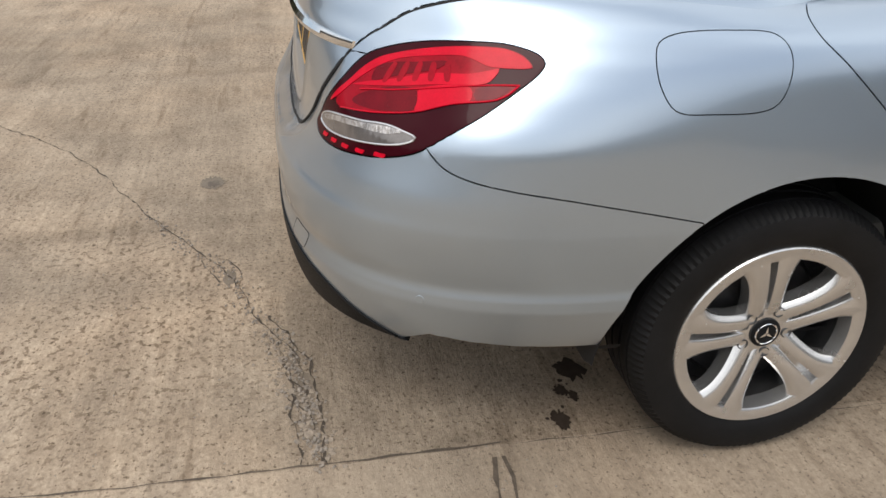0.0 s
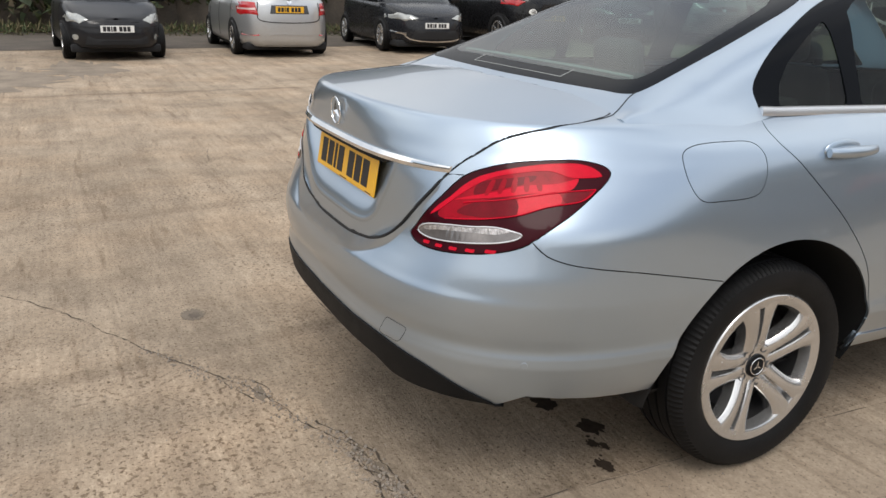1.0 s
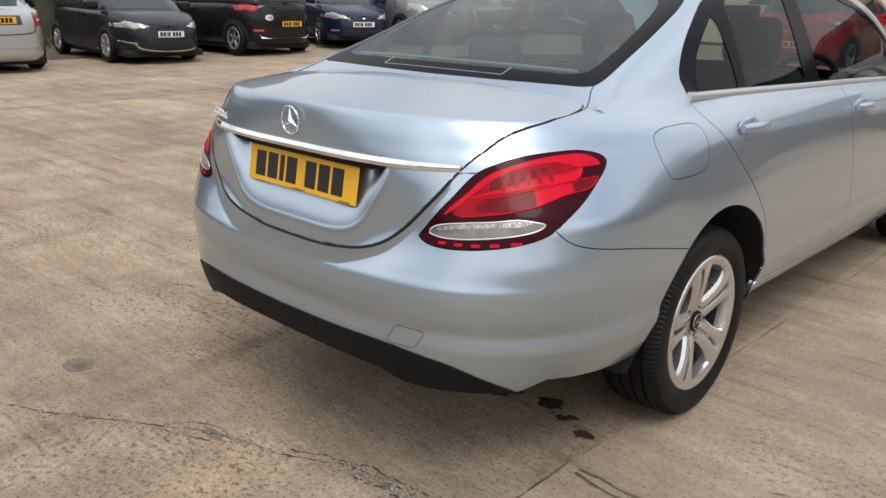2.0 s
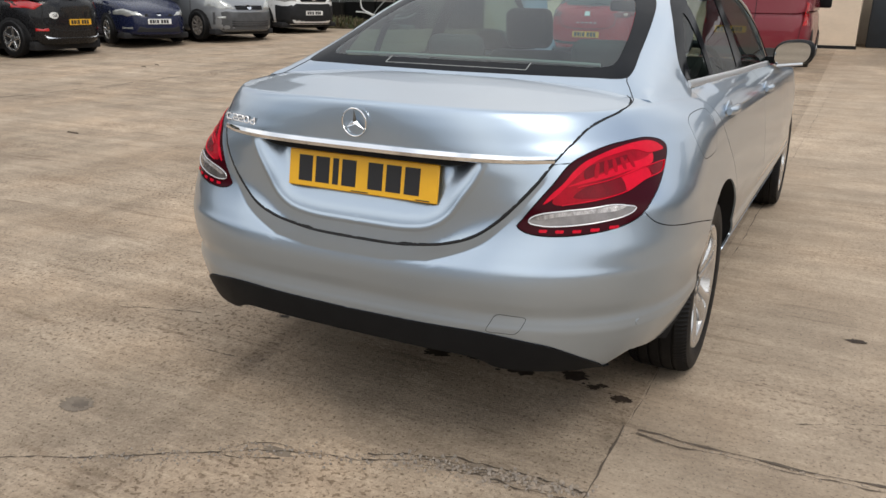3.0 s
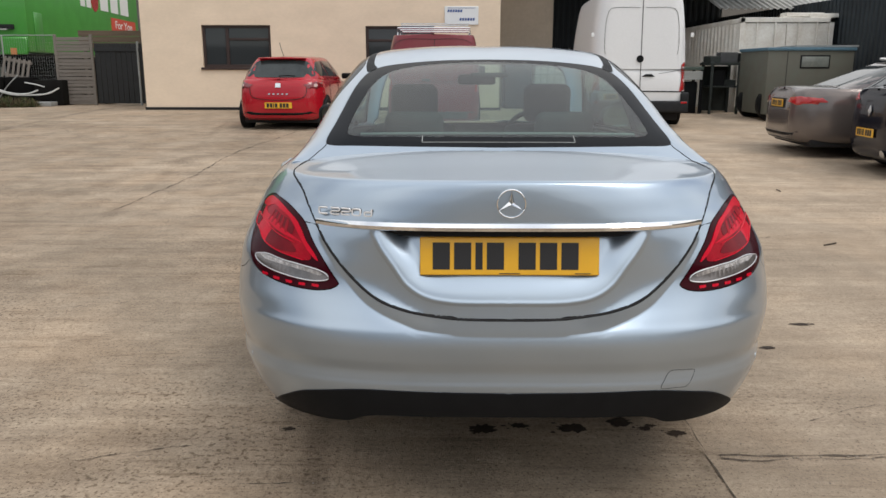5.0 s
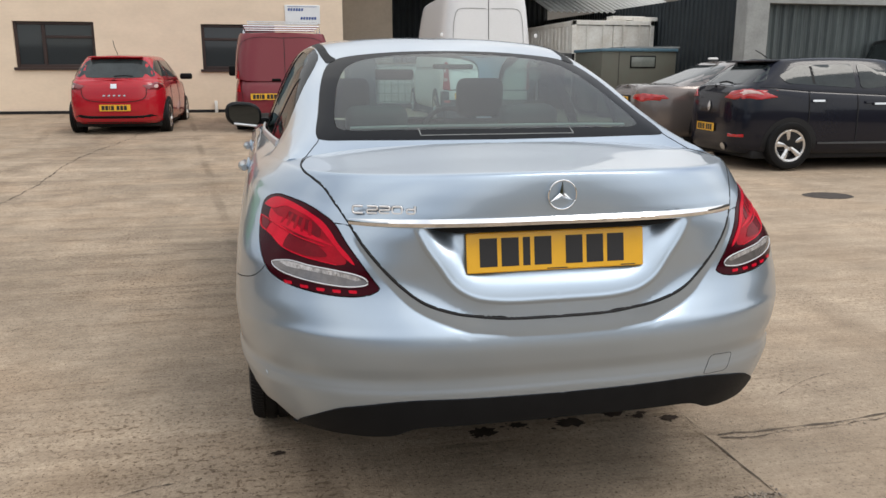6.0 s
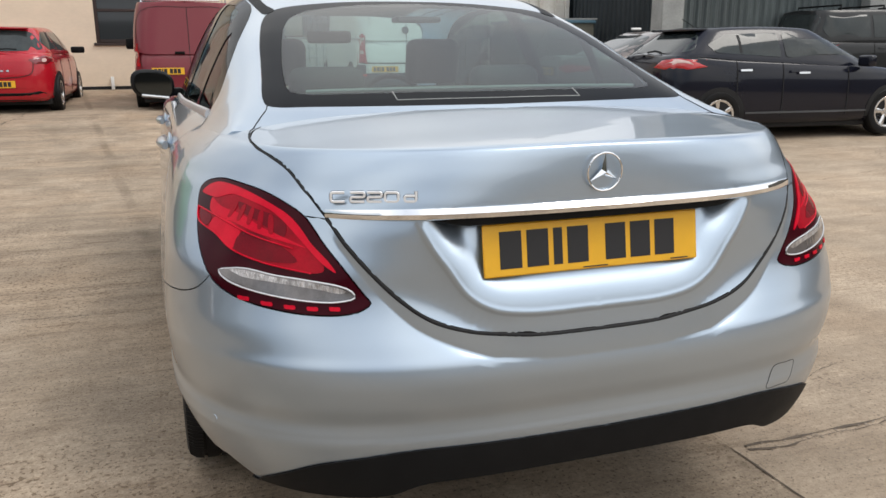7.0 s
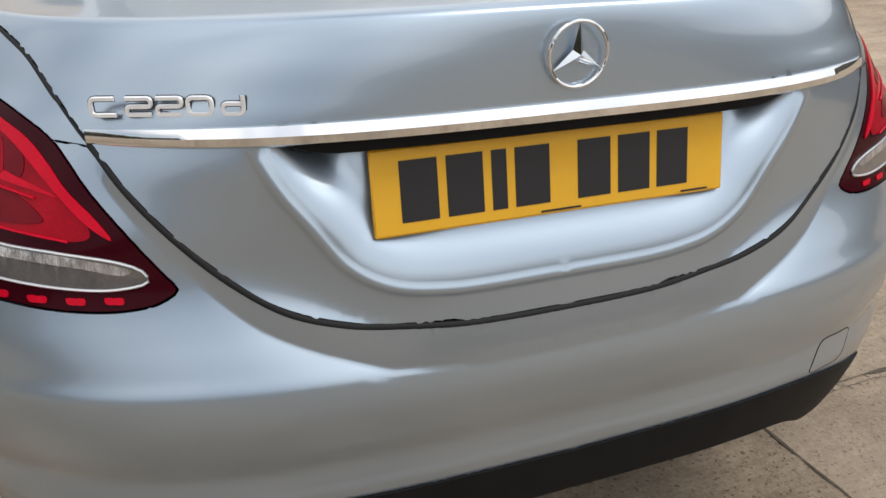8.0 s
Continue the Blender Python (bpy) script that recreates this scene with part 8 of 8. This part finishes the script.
for x in (-.72, .72):
    for s, y in ((-1, .25), (1, 1.37)):
        w_ = wheel(jeep, (0, 0, 0), 1, .38, .20, .22, POST, False, 5, False)
        w_.matrix_basis = pose(x, y, .38, 0, 0, -90)

# water tank in a cage, bins, bench
CAGE = mat("galvanised_bar", (.42, .43, .43), .45, .7, noise_amt=.2, noise_scale=20)
tank = thing("tank_cage", (2.62, 19.75, ground_z(19.75)), "white plastic water tank in a galvanised cage on a pallet", "tank")
bm = bmesh.new()
box(bm, -.53, .53, -.45, .45, .16, 1.12, .06, 3)
part("tank", bm, mat("milky_plastic", (.62, .62, .60), .5, noise_amt=.15, noise_scale=4), tank)
for k in range(7):
    x = -.55 + 1.10 * k / 6
    bm = bmesh.new()
    tube(bm, [(x, -.48, .12), (x, -.48, 1.14)], .012, 6)
    part("cage_bar", bm, CAGE, tank)
for k in range(5):
    z = .16 + .245 * k
    bm = bmesh.new()
    tube(bm, [(-.55, .48, z), (-.55, -.485, z), (.55, -.485, z), (.55, .48, z)], .012, 6)
    part("cage_bar", bm, CAGE, tank)
bm = bmesh.new()
box(bm, -.58, .58, -.48, .48, .0, .12, .01)
part("pallet", bm, DARK_WOOD, tank)
bm = bmesh.new()
box(bm, -.56, .56, -.46, .46, 1.14, 1.20, .01)
o = tagged(part("timber_board", bm, mat("rusty_board", (.16, .07, .04), .8, noise_amt=.4, noise_scale=8)), "rust-brown board lying on the caged tank", "board")
o.matrix_basis = Matrix.Translation((2.62, 19.75, ground_z(19.75)))
bin_mat = mat("dark_blue_bin", (.018, .026, .036), .5, noise_amt=.3, noise_scale=5)
for x0, x1, y0, y1, h in ((1.30, 2.02, 19.2, 20.2, 1.32), (3.25, 4.6, 20.4, 21.4, 1.35)):
    bm = bmesh.new()
    box(bm, x0, x1, y0, y1, 0, h, .04, 2)
    box(bm, x0 - .03, x1 + .03, y0 - .03, y1 + .03, h - .02, h + .06, .02, 1)
    o = tagged(part("waste_bin", bm, bin_mat), "large dark blue waste bin with a lid", "bin", "waste bins")
    o.matrix_basis = Matrix.Translation((0, 0, ground_z(19.5)))
for x0, x1, y0, z0, z1 in ((1.4, 1.95, 19.4, 1.38, 1.56), (3.2, 3.6, 20.5, 1.41, 1.62)):
    bm = bmesh.new()
    box(bm, x0, x1, y0, y0 + .5, z0, z1, .03)
    o = tagged(part("crate", bm, BLACK_PLASTIC), "black plastic crate on top of a bin", "crate", "crates")
    o.matrix_basis = Matrix.Translation((0, 0, ground_z(19.5)))
bench = thing("work_bench", (5.35, 17.2, ground_z(17.2)), "dark steel work bench with a green top beam", "bench")
for a in ((-.55, .55, 0, .7, 1.02, 1.10), (-.55, -.48, 0, .07, 0, 1.02), (.48, .55, 0, .07, 0, 1.02), (-.55, -.48, .63, .7, 0, 1.02), (.48, .55, .63, .7, 0, 1.02)):
    bm = bmesh.new()
    box(bm, *a, .01, 1)
    part("bench_top" if a[4] > 1 else "bench_leg", bm, mat("green_steel", (.05, .075, .06), .6) if a[4] > 1 else BLACK_PLASTIC, bench)
bm = bmesh.new()
box(bm, -.05, .52, -.03, 0, .80, 1.0)
part("apron", bm, POST, bench)
bm = bmesh.new()
box(bm, -.45, .45, .1, .6, 0, .75, .03)
o = tagged(part("steel_drum_box", bm, BLACK_PLASTIC), "dark steel box standing under the bench", "box")
o.matrix_basis = Matrix.Translation((5.35, 17.2, ground_z(17.2)))

rack = thing("storage_rack", (6.05, 17.0, ground_z(17.0)), "dark green steel storage rack loaded with scrap", "rack")
RACK = mat("dark_green_steel", (.018, .026, .023), .6, noise_amt=.5, noise_scale=6)
for nm, a in (("rack_post", (-.04, .02, 0, .06, 0, 1.22)), ("rack_post", (.60, .66, 0, .06, 0, 1.18)), ("rack_post", (-.04, .02, .7, .76, 0, 1.22)), ("rack_post", (.60, .66, .7, .76, 0, 1.18)), ("rack_shelf", (-.08, .70, -.02, .78, 1.14, 1.20)), ("rack_shelf", (-.02, .64, .04, .72, .62, .66)), ("rack_back", (-.04, .66, .76, .79, .05, 1.12))):
    bm = bmesh.new()
    box(bm, *a, .008, 1)
    part(nm, bm, RACK, rack)
rnd = random.Random(8)
for k in range(5):
    bm = bmesh.new()
    box(bm, 0, rnd.uniform(.25, .5), 0, rnd.uniform(.25, .45), 0, rnd.uniform(.12, .38), .015, 1)
    o = tagged(part("scrap_box", bm, (RACK, BLACK_PLASTIC, GREY_TRIM)[k % 3]), "dark scrap box lying on the steel rack", "box", "scrap boxes")
    o.matrix_basis = pose(6.0 + .12 * k, 17.1 + .06 * (k % 2), ground_z(17.0) + (.66 if k % 2 else 1.20), 0, 0, rnd.uniform(-9, 9))

# out-of-view slab, added to keep sky light out of the shed
bm = bmesh.new()
box(bm, 1.1, 9.3, 18.7, 26.7, 4.75, 4.9)
tagged(part("shed_shade_slab", bm, DARK_SHEET), "dark flat roof over the open shed", "roof", kind="structure")

# gate, slatted panel and mesh fence west of the office
OLD_WOOD = mat("grey_weathered_timber", (.23, .205, .18), .9, noise_amt=.35, noise_scale=3, stretch=(1, 1, 9), bump=.3, bump_scale=30)
GY = 20.9
gz_ = ground_z(GY)
slats = thing("slatted_panel", (-11.35, GY, gz_), "grey weathered timber slat panel", "fence panel")
for k in range(19):
    bm = bmesh.new()
    box(bm, 0, .98, 0, .03, .02 + k * .099, .02 + k * .099 + .088, .004, 1)
    part("slat", bm, OLD_WOOD, slats).matrix_basis = pose(0, -.012 * (k % 2), 0, 0, .3 * ((k * 7) % 5 - 2), 0)
for x in (-.04, .98):
    bm = bmesh.new()
    box(bm, x, x + .07, -.02, .06, 0, 1.97, .006, 1)
    part("post", bm, OLD_WOOD, slats)
gate = thing("yard_gate", (-10.25, GY, gz_), "black painted double timber gate", "gate")
GATE = mat("black_gate_paint", (.012, .013, .014), .55, noise_amt=.3, noise_scale=6)
for x0, x1 in ((0, 1.22), (1.26, 2.4)):
    k = 0
    x = x0
    while x < x1 - .02:
        bm = bmesh.new()
        box(bm, x, min(x + .145, x1), 0, .03, .05, 1.72, .006, 1)
        part("gate_board", bm, GATE, gate)
        x += .15
    bm = bmesh.new()
    box(bm, x0, x1, -.04, 0, 1.50, 1.60, .008, 1)
    part("gate_rail", bm, GATE, gate)
bm = bmesh.new()
box(bm, 1.215, 1.265, -.05, .05, 0, 1.78, .008, 1)
part("gate_post", bm, POST, gate)
boards = thing("board_fence", (-10.9, GY + .5, gz_), "brown timber boarding standing behind the gate", "fence")
for k in range(3):
    bm = bmesh.new()
    box(bm, 0, 3.0, 0, .03, 1.60 + .17 * k, 1.76 + .17 * k, .005, 1)
    part("board", bm, mat("brown_board", (.17, .125, .085), .9, noise_amt=.4, noise_scale=3, stretch=(.4, 1, 6)), boards)
for x in (.1, 2.8):
    bm = bmesh.new()
    box(bm, x, x + .08, .03, .1, 0, 2.1)
    part("post", bm, OLD_WOOD, boards)
mesh_f = thing("mesh_fence", (-15.9, GY + .1, gz_), "galvanised wire mesh fence panels", "fence")
for k in range(3):
    for x in (0, 1.48):
        bm = bmesh.new()
        tube(bm, [(k * 1.5 + x, 0, 0), (k * 1.5 + x, 0, 1.95)], .013, 8)
        part("post", bm, CAGE, mesh_f)
    for z in (.12, 1.95):
        bm = bmesh.new()
        tube(bm, [(k * 1.5, 0, z), (k * 1.5 + 1.48, 0, z)], .012, 8)
        part("rail", bm, CAGE, mesh_f)
    bm = bmesh.new()
    for j in range(1, 18):
        z = .12 + 1.83 * j / 18
        slab(bm, [(k * 1.5, 0, z), (k * 1.5 + 1.48, 0, z), (k * 1.5 + 1.48, 0, z + .003)], (0, .003, 0))
    for j in range(1, 22):
        x = k * 1.5 + 1.48 * j / 22
        slab(bm, [(x, 0, .12), (x + .0022, 0, .12), (x + .0022, 0, 1.95), (x, 0, 1.95)], (0, .003, 0))
    part("wire_mesh", fix(bm), CAGE, mesh_f, smooth=False)

# green lorry trailer
GREEN = mat("bright_green_paint", (.055, .30, .035), .4, coat=.4, noise_amt=.18, noise_scale=1.5)
trailer = thing("lorry_trailer", (-16.0, 23.2, gz_ + .24), "bright green lorry trailer body with white marks on its side", "trailer", turn=6.5)
# local: rear face along x from 0 to 2.6, body runs along +y
bm = bmesh.new()
box(bm, 0, 2.6, 0, 13.2, 1.30, 4.6, .06, 2)
part("trailer_body", bm, GREEN, trailer)
bm = bmesh.new()
box(bm, .05, 2.55, -.06, 0, 1.22, 1.75, .03, 1)
part("rear_bumper", bm, GREEN, trailer)
for x0, x1, z0, z1, m_ in ((.3, 2.0, 1.98, 2.02, PLATE_WHITE), (.3, 1.6, 1.90, 1.93, PLATE_WHITE), (1.78, 2.2, 2.0, 2.14, DARK_GAP), (1.15, 1.75, 1.30, 1.60, GREY_TRIM), (1.3, 1.5, 1.36, 1.52, PLATE_YELLOW), (2.05, 2.22, 1.22, 1.42, mat("orange_lamp", (.55, .22, .08), .4)), (.3, .4, 1.2, 1.28, PLATE_WHITE), (1.3, 1.4, 1.16, 1.28, PLATE_WHITE), (.1, .3, 2.3, 2.45, TAIL_RED)):
    bm = bmesh.new()
    box(bm, x0, x1, -.09, -.055 if z0 < 1.75 else .0, z0, z1)
    part("rear_marking", bm, m_, trailer)
bm = bmesh.new()
box(bm, 2.60, 2.63, .5, 1.2, 1.35, 2.55, .01)
part("side_hatch", bm, GREEN, trailer)
for k, (y0, y1) in enumerate(((5.2, 5.7), (5.9, 6.4), (6.6, 7.2), (7.6, 8.6), (9.0, 10.0), (10.4, 11.6))):
    bm = bmesh.new()
    if k == 2:
        lathe(bm, [(2.60, .45), (2.615, .45), (2.615, .001)], 24, "x", (0, 6.9, 3.45))
    else:
        box(bm, 2.60, 2.615, y0, y1, 3.10, 3.85)
    part("side_mark", fix(bm), TAIL_RED if k == 2 else PLATE_WHITE, trailer)
bm = bmesh.new()
box(bm, 2.60, 2.615, 8.9, 12.6, 2.35, 2.90)
red = part("side_panel", bm, mat("red_panel", (.52, .07, .04), .5), trailer, "red panel with white lettering")
text_mesh("panel_lettering", "For You", .46, PLATE_WHITE, red, pose(2.62, 10.7, 2.62, 90, 0, 90) @ Matrix.Diagonal((1.7, 1, 1, 1)), .002, 1.0, .004)
bm = bmesh.new()
box(bm, .3, 2.3, .5, 12, .85, 1.25)
part("chassis", bm, DARK_GAP, trailer)
for y in (8.5, 9.8):
    for s, x in ((-1, .25), (1, 2.35)):
        wheel(trailer, (x, y, .26), s, .5, .3, .28, POST, False, 5, False)
for x in (.5, 2.1):
    bm = bmesh.new()
    box(bm, x - .07, x + .07, 2.0, 2.14, -.24, .9)
    part("landing_leg", bm, GREY_TRIM, trailer)

# white lorry cab behind the long van
cab = thing("lorry_cab", (-18.2, 22.6, gz_), "white lorry cab standing behind the van", "lorry", turn=-20)
for nm, a, m_, bv in (("cab_body", (-1.2, 1.2, 0, 2.0, .6, 2.75), PLATE_WHITE, .15), ("windscreen", (-1.05, 1.05, -.03, .05, 1.65, 2.35), DARK_PANE, .03), ("roof_deflector", (-1.0, 1.0, .3, 1.9, 2.72, 3.1), BLACK_PLASTIC, .1), ("bumper", (-1.2, 1.2, -.05, .3, .35, .75), GREY_TRIM, .04), ("chassis", (-.5, .5, .5, 5.5, .5, .8), DARK_GAP, .02)):
    bm = bmesh.new()
    box(bm, *a, bv, 3)
    part(nm, bm, m_, cab)
for s in (-1, 1):
    wheel(cab, (s * 1.0, 1.0, .48), s, .48, .28, .27, POST, False, 5, False)
    wheel(cab, (s * 1.0, 4.6, .48), s, .48, .28, .27, POST, False, 5, False)

# scrap heap: pallet, bent white pipes, timber
PIPE = mat("white_plastic_pipe", (.68, .68, .66), .4, noise_amt=.15, noise_scale=8)
for k, pts in enumerate(([(-12.93, 20.0, 1.26), (-12.88, 20.0, .96), (-12.62, 20.0, .82), (-12.2, 20.0, .71), (-11.8, 20.0, .71), (-11.52, 20.0, .80)], [(-13.13, 20.05, .84), (-12.75, 20.0, .82), (-12.3, 20.0, .69), (-11.7, 20.0, .67), (-11.25, 20.05, .72), (-10.98, 20.1, .86)], [(-12.15, 20.54, 1.0), (-11.85, 20.54, .95), (-11.6, 20.54, .88)], [(-12.95, 20.2, .30), (-12.45, 20.25, .95), (-12.2, 20.3, 1.2)])):
    bm = bmesh.new()
    tube(bm, [(x, y, z) for x, y, z in spline(pts, False, .06)], .021 if k < 2 else .016, 8)
    tagged(part("scrap_pipe", bm, PIPE if k < 3 else POST), "bent white plastic pipe thrown on the scrap heap", "pipe", "scrap pipes")
pal = thing("leaning_pallet", (-12.95, 20.9, 1.16), "grey timber pallet standing on the scrap", "pallet")
for k in range(6):
    bm = bmesh.new()
    box(bm, k * .14, k * .14 + .07, 0, .02, .0, .60, .004, 1)
    part("pallet_board", bm, OLD_WOOD, pal).matrix_basis = pose(0, -.1, .0, -8, 10, 0)
for z in (.05, .48):
    bm = bmesh.new()
    box(bm, 0, .78, .02, .10, z, z + .08, .004, 1)
    part("pallet_bearer", bm, OLD_WOOD, pal).matrix_basis = pose(0, -.1, .0, -8, 10, 0)
bm = bmesh.new()
box(bm, -11.9, -11.2, 20.0, 20.4, gz_, gz_ + .12, .02)
tagged(part("concrete_lump", bm, POST), "broken lump of grey concrete by the fence", "rubble")
rnd = random.Random(37)
# scrap coloured near black for the shade under the trailer; back row fills a gap
SHADED_SCRAP = [mat("dark_scrap", c, .85, spec=.1, noise_amt=.5, noise_scale=3) for c in ((.004, .0045, .0045), (.008, .008, .0075), (.014, .0135, .012))]
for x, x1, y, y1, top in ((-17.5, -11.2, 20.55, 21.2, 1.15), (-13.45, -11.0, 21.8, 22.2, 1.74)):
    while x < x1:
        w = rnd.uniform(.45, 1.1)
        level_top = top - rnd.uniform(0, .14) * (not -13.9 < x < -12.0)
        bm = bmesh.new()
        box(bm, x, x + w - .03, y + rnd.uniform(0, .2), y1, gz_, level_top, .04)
        tagged(part("scrap_block", bm, SHADED_SCRAP[rnd.randrange(3)]), "dark block of scrap stacked behind the mesh fence", "scrap", "scrap blocks")
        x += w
for x0, x1, z1 in ((-16.9, -15.2, 2.25), (-15.19, -13.46, 1.72)):
    bm = bmesh.new()
    box(bm, x0, x1, 21.72, 21.78, gz_, z1, .01)
    tagged(part("hoarding", bm, mat("grey_green_board", (.085, .095, .085), .7, noise_amt=.4, noise_scale=1.5)), "dull grey-green sheet standing behind the scrap", "hoarding", "hoardings")


def leaves(name, spots, count, size, colors, seed, label, blade=False):
    """Many small leaves or blades scattered over mounds: rows of x, y, z, rx, ry, rz."""
    rnd = random.Random(seed)
    verts, faces, which = [], [], []
    for k in range(count):
        x, y, z, rx, ry, rz = spots[rnd.randrange(len(spots))]
        a, b = rnd.uniform(0, 6.283), math.asin(rnd.uniform(-.1, 1))
        r = rnd.uniform(.75, 1.06) if not blade else 1
        p = Vector((x + rx * r * math.cos(a) * math.cos(b), y + ry * r * math.sin(a) * math.cos(b), z + rz * r * math.sin(b)))
        s = size * rnd.uniform(.5, 1.4)
        d = Vector((rnd.gauss(0, .5), rnd.gauss(0, .5), rnd.gauss(.6 if blade else .1, .5))).normalized()
        w = d.orthogonal().normalized()
        w.rotate(Euler((0, 0, rnd.uniform(0, 6.3))))
        w *= s * (.10 if blade else .38)
        n = len(verts)
        verts += [p - w, p + w, p + d * s + w * .3, p + d * s - w * .3]
        faces.append((n, n + 1, n + 2, n + 3))
        which.append(rnd.randrange(len(colors)))
    me = bpy.data.meshes.new(name)
    me.from_pydata([tuple(v) for v in verts], [], faces)
    for c in colors:
        me.materials.append(c)
    me.polygons.foreach_set("material_index", which)
    return tagged(new(name, me), label, name.replace("_", " "), kind="stuff")


LEAF = [mat("leaf_dark", (.028, .042, .014), .6, noise_amt=.3, noise_scale=5), mat("leaf_olive", (.060, .072, .022), .6, noise_amt=.3, noise_scale=5), mat("leaf_brown", (.085, .065, .035), .7, noise_amt=.3, noise_scale=5)]
GRASS = [mat("grass_dry", (.14, .115, .055), .8, noise_amt=.3, noise_scale=5), mat("grass_green", (.055, .075, .02), .7, noise_amt=.3, noise_scale=5)]
rnd = random.Random(11)
leaves("weeds", [(-14.2, 19.1, gz_, .9, .5, .42), (-13.2, 19.3, gz_, 1.0, .45, .22), (-12.2, 19.6, gz_, .8, .35, .10)], 5200, .16, GRASS + LEAF[2:], 21, "dry grass and weeds over a heap of soil", True)
bm = bmesh.new()
for x, y, rx, ry, rz in ((-14.2, 19.1, .85, .45, .34), (-13.2, 19.3, .95, .4, .17), (-12.2, 19.6, .75, .3, .07)):
    bmesh.ops.create_icosphere(bm, subdivisions=4, radius=1, matrix=Matrix.Translation((x, y, gz_ - .02)) @ Matrix.Diagonal((rx, ry, rz, 1)))
for v in bm.verts:
    v.co += Vector(v.co).normalized() * .06 * noise.noise(v.co * 3.0)
tagged(part("soil_heap", bm, EARTH), "low heap of brown soil beside the fence", "soil", kind="stuff")
hedge_spots = [(-20.6 + rnd.uniform(-.6, .6), y + rnd.uniform(-.5, .5), .5 + rnd.uniform(0, 1.2), 1.2, 1.1, 1.2) for y in np.arange(-14, 17, .8)]
leaves("hedge", hedge_spots, 30000, .20, LEAF, 31, "dark untidy hedge and brambles behind the cars")
bm = bmesh.new()
for y in np.arange(-16, 18, 1.2):
    bmesh.ops.create_icosphere(bm, subdivisions=3, radius=1, matrix=Matrix.Translation((-21.3, float(y), .4)) @ Matrix.Diagonal((1.5, 1.1, 1.5 + .4 * math.sin(y * 2), 1)))
tagged(part("bank", bm, EARTH), "earth bank under the hedge", "bank", kind="stuff")
leaves("bank_grass", [(-18.9, y, .02, .7, .7, .18) for y in np.arange(-14, 14, .7)], 9000, .14, GRASS, 33, "rough dry grass at the foot of the bank", True)
bm = bmesh.new()
box(bm, -40, -18.5, 31, 31.5, 0, 7)
tagged(part("wall_stone", bm, mat("grey_stone", (.20, .20, .19), .9, noise_amt=.6, noise_scale=1.6, bump=.5, bump_scale=8)), "grey mottled stone wall beyond the yard", "wall", kind="structure")
# plain walls added to close the yard; unseen south and east shape the paint's reflections
WALL = mat("dull_yard_wall", (.16, .15, .135), .9, noise_amt=.3, noise_scale=.6)
for nm, a in (("added_wall_south", (-40, 24, -25.4, -25, 0, 3.2)), ("added_wall_east", (23.6, 24, -25, 12.5, 0, 4.2)), ("wall_far_north", (-18, 32, 40, 40.4, 0, 6)), ("wall_west", (-40.4, -40, -25, 40, 0, 6))):
    bm = bmesh.new()
    box(bm, *a)
    tagged(part(nm, bm, WALL), "plain dull wall round the yard", "wall", kind="structure")
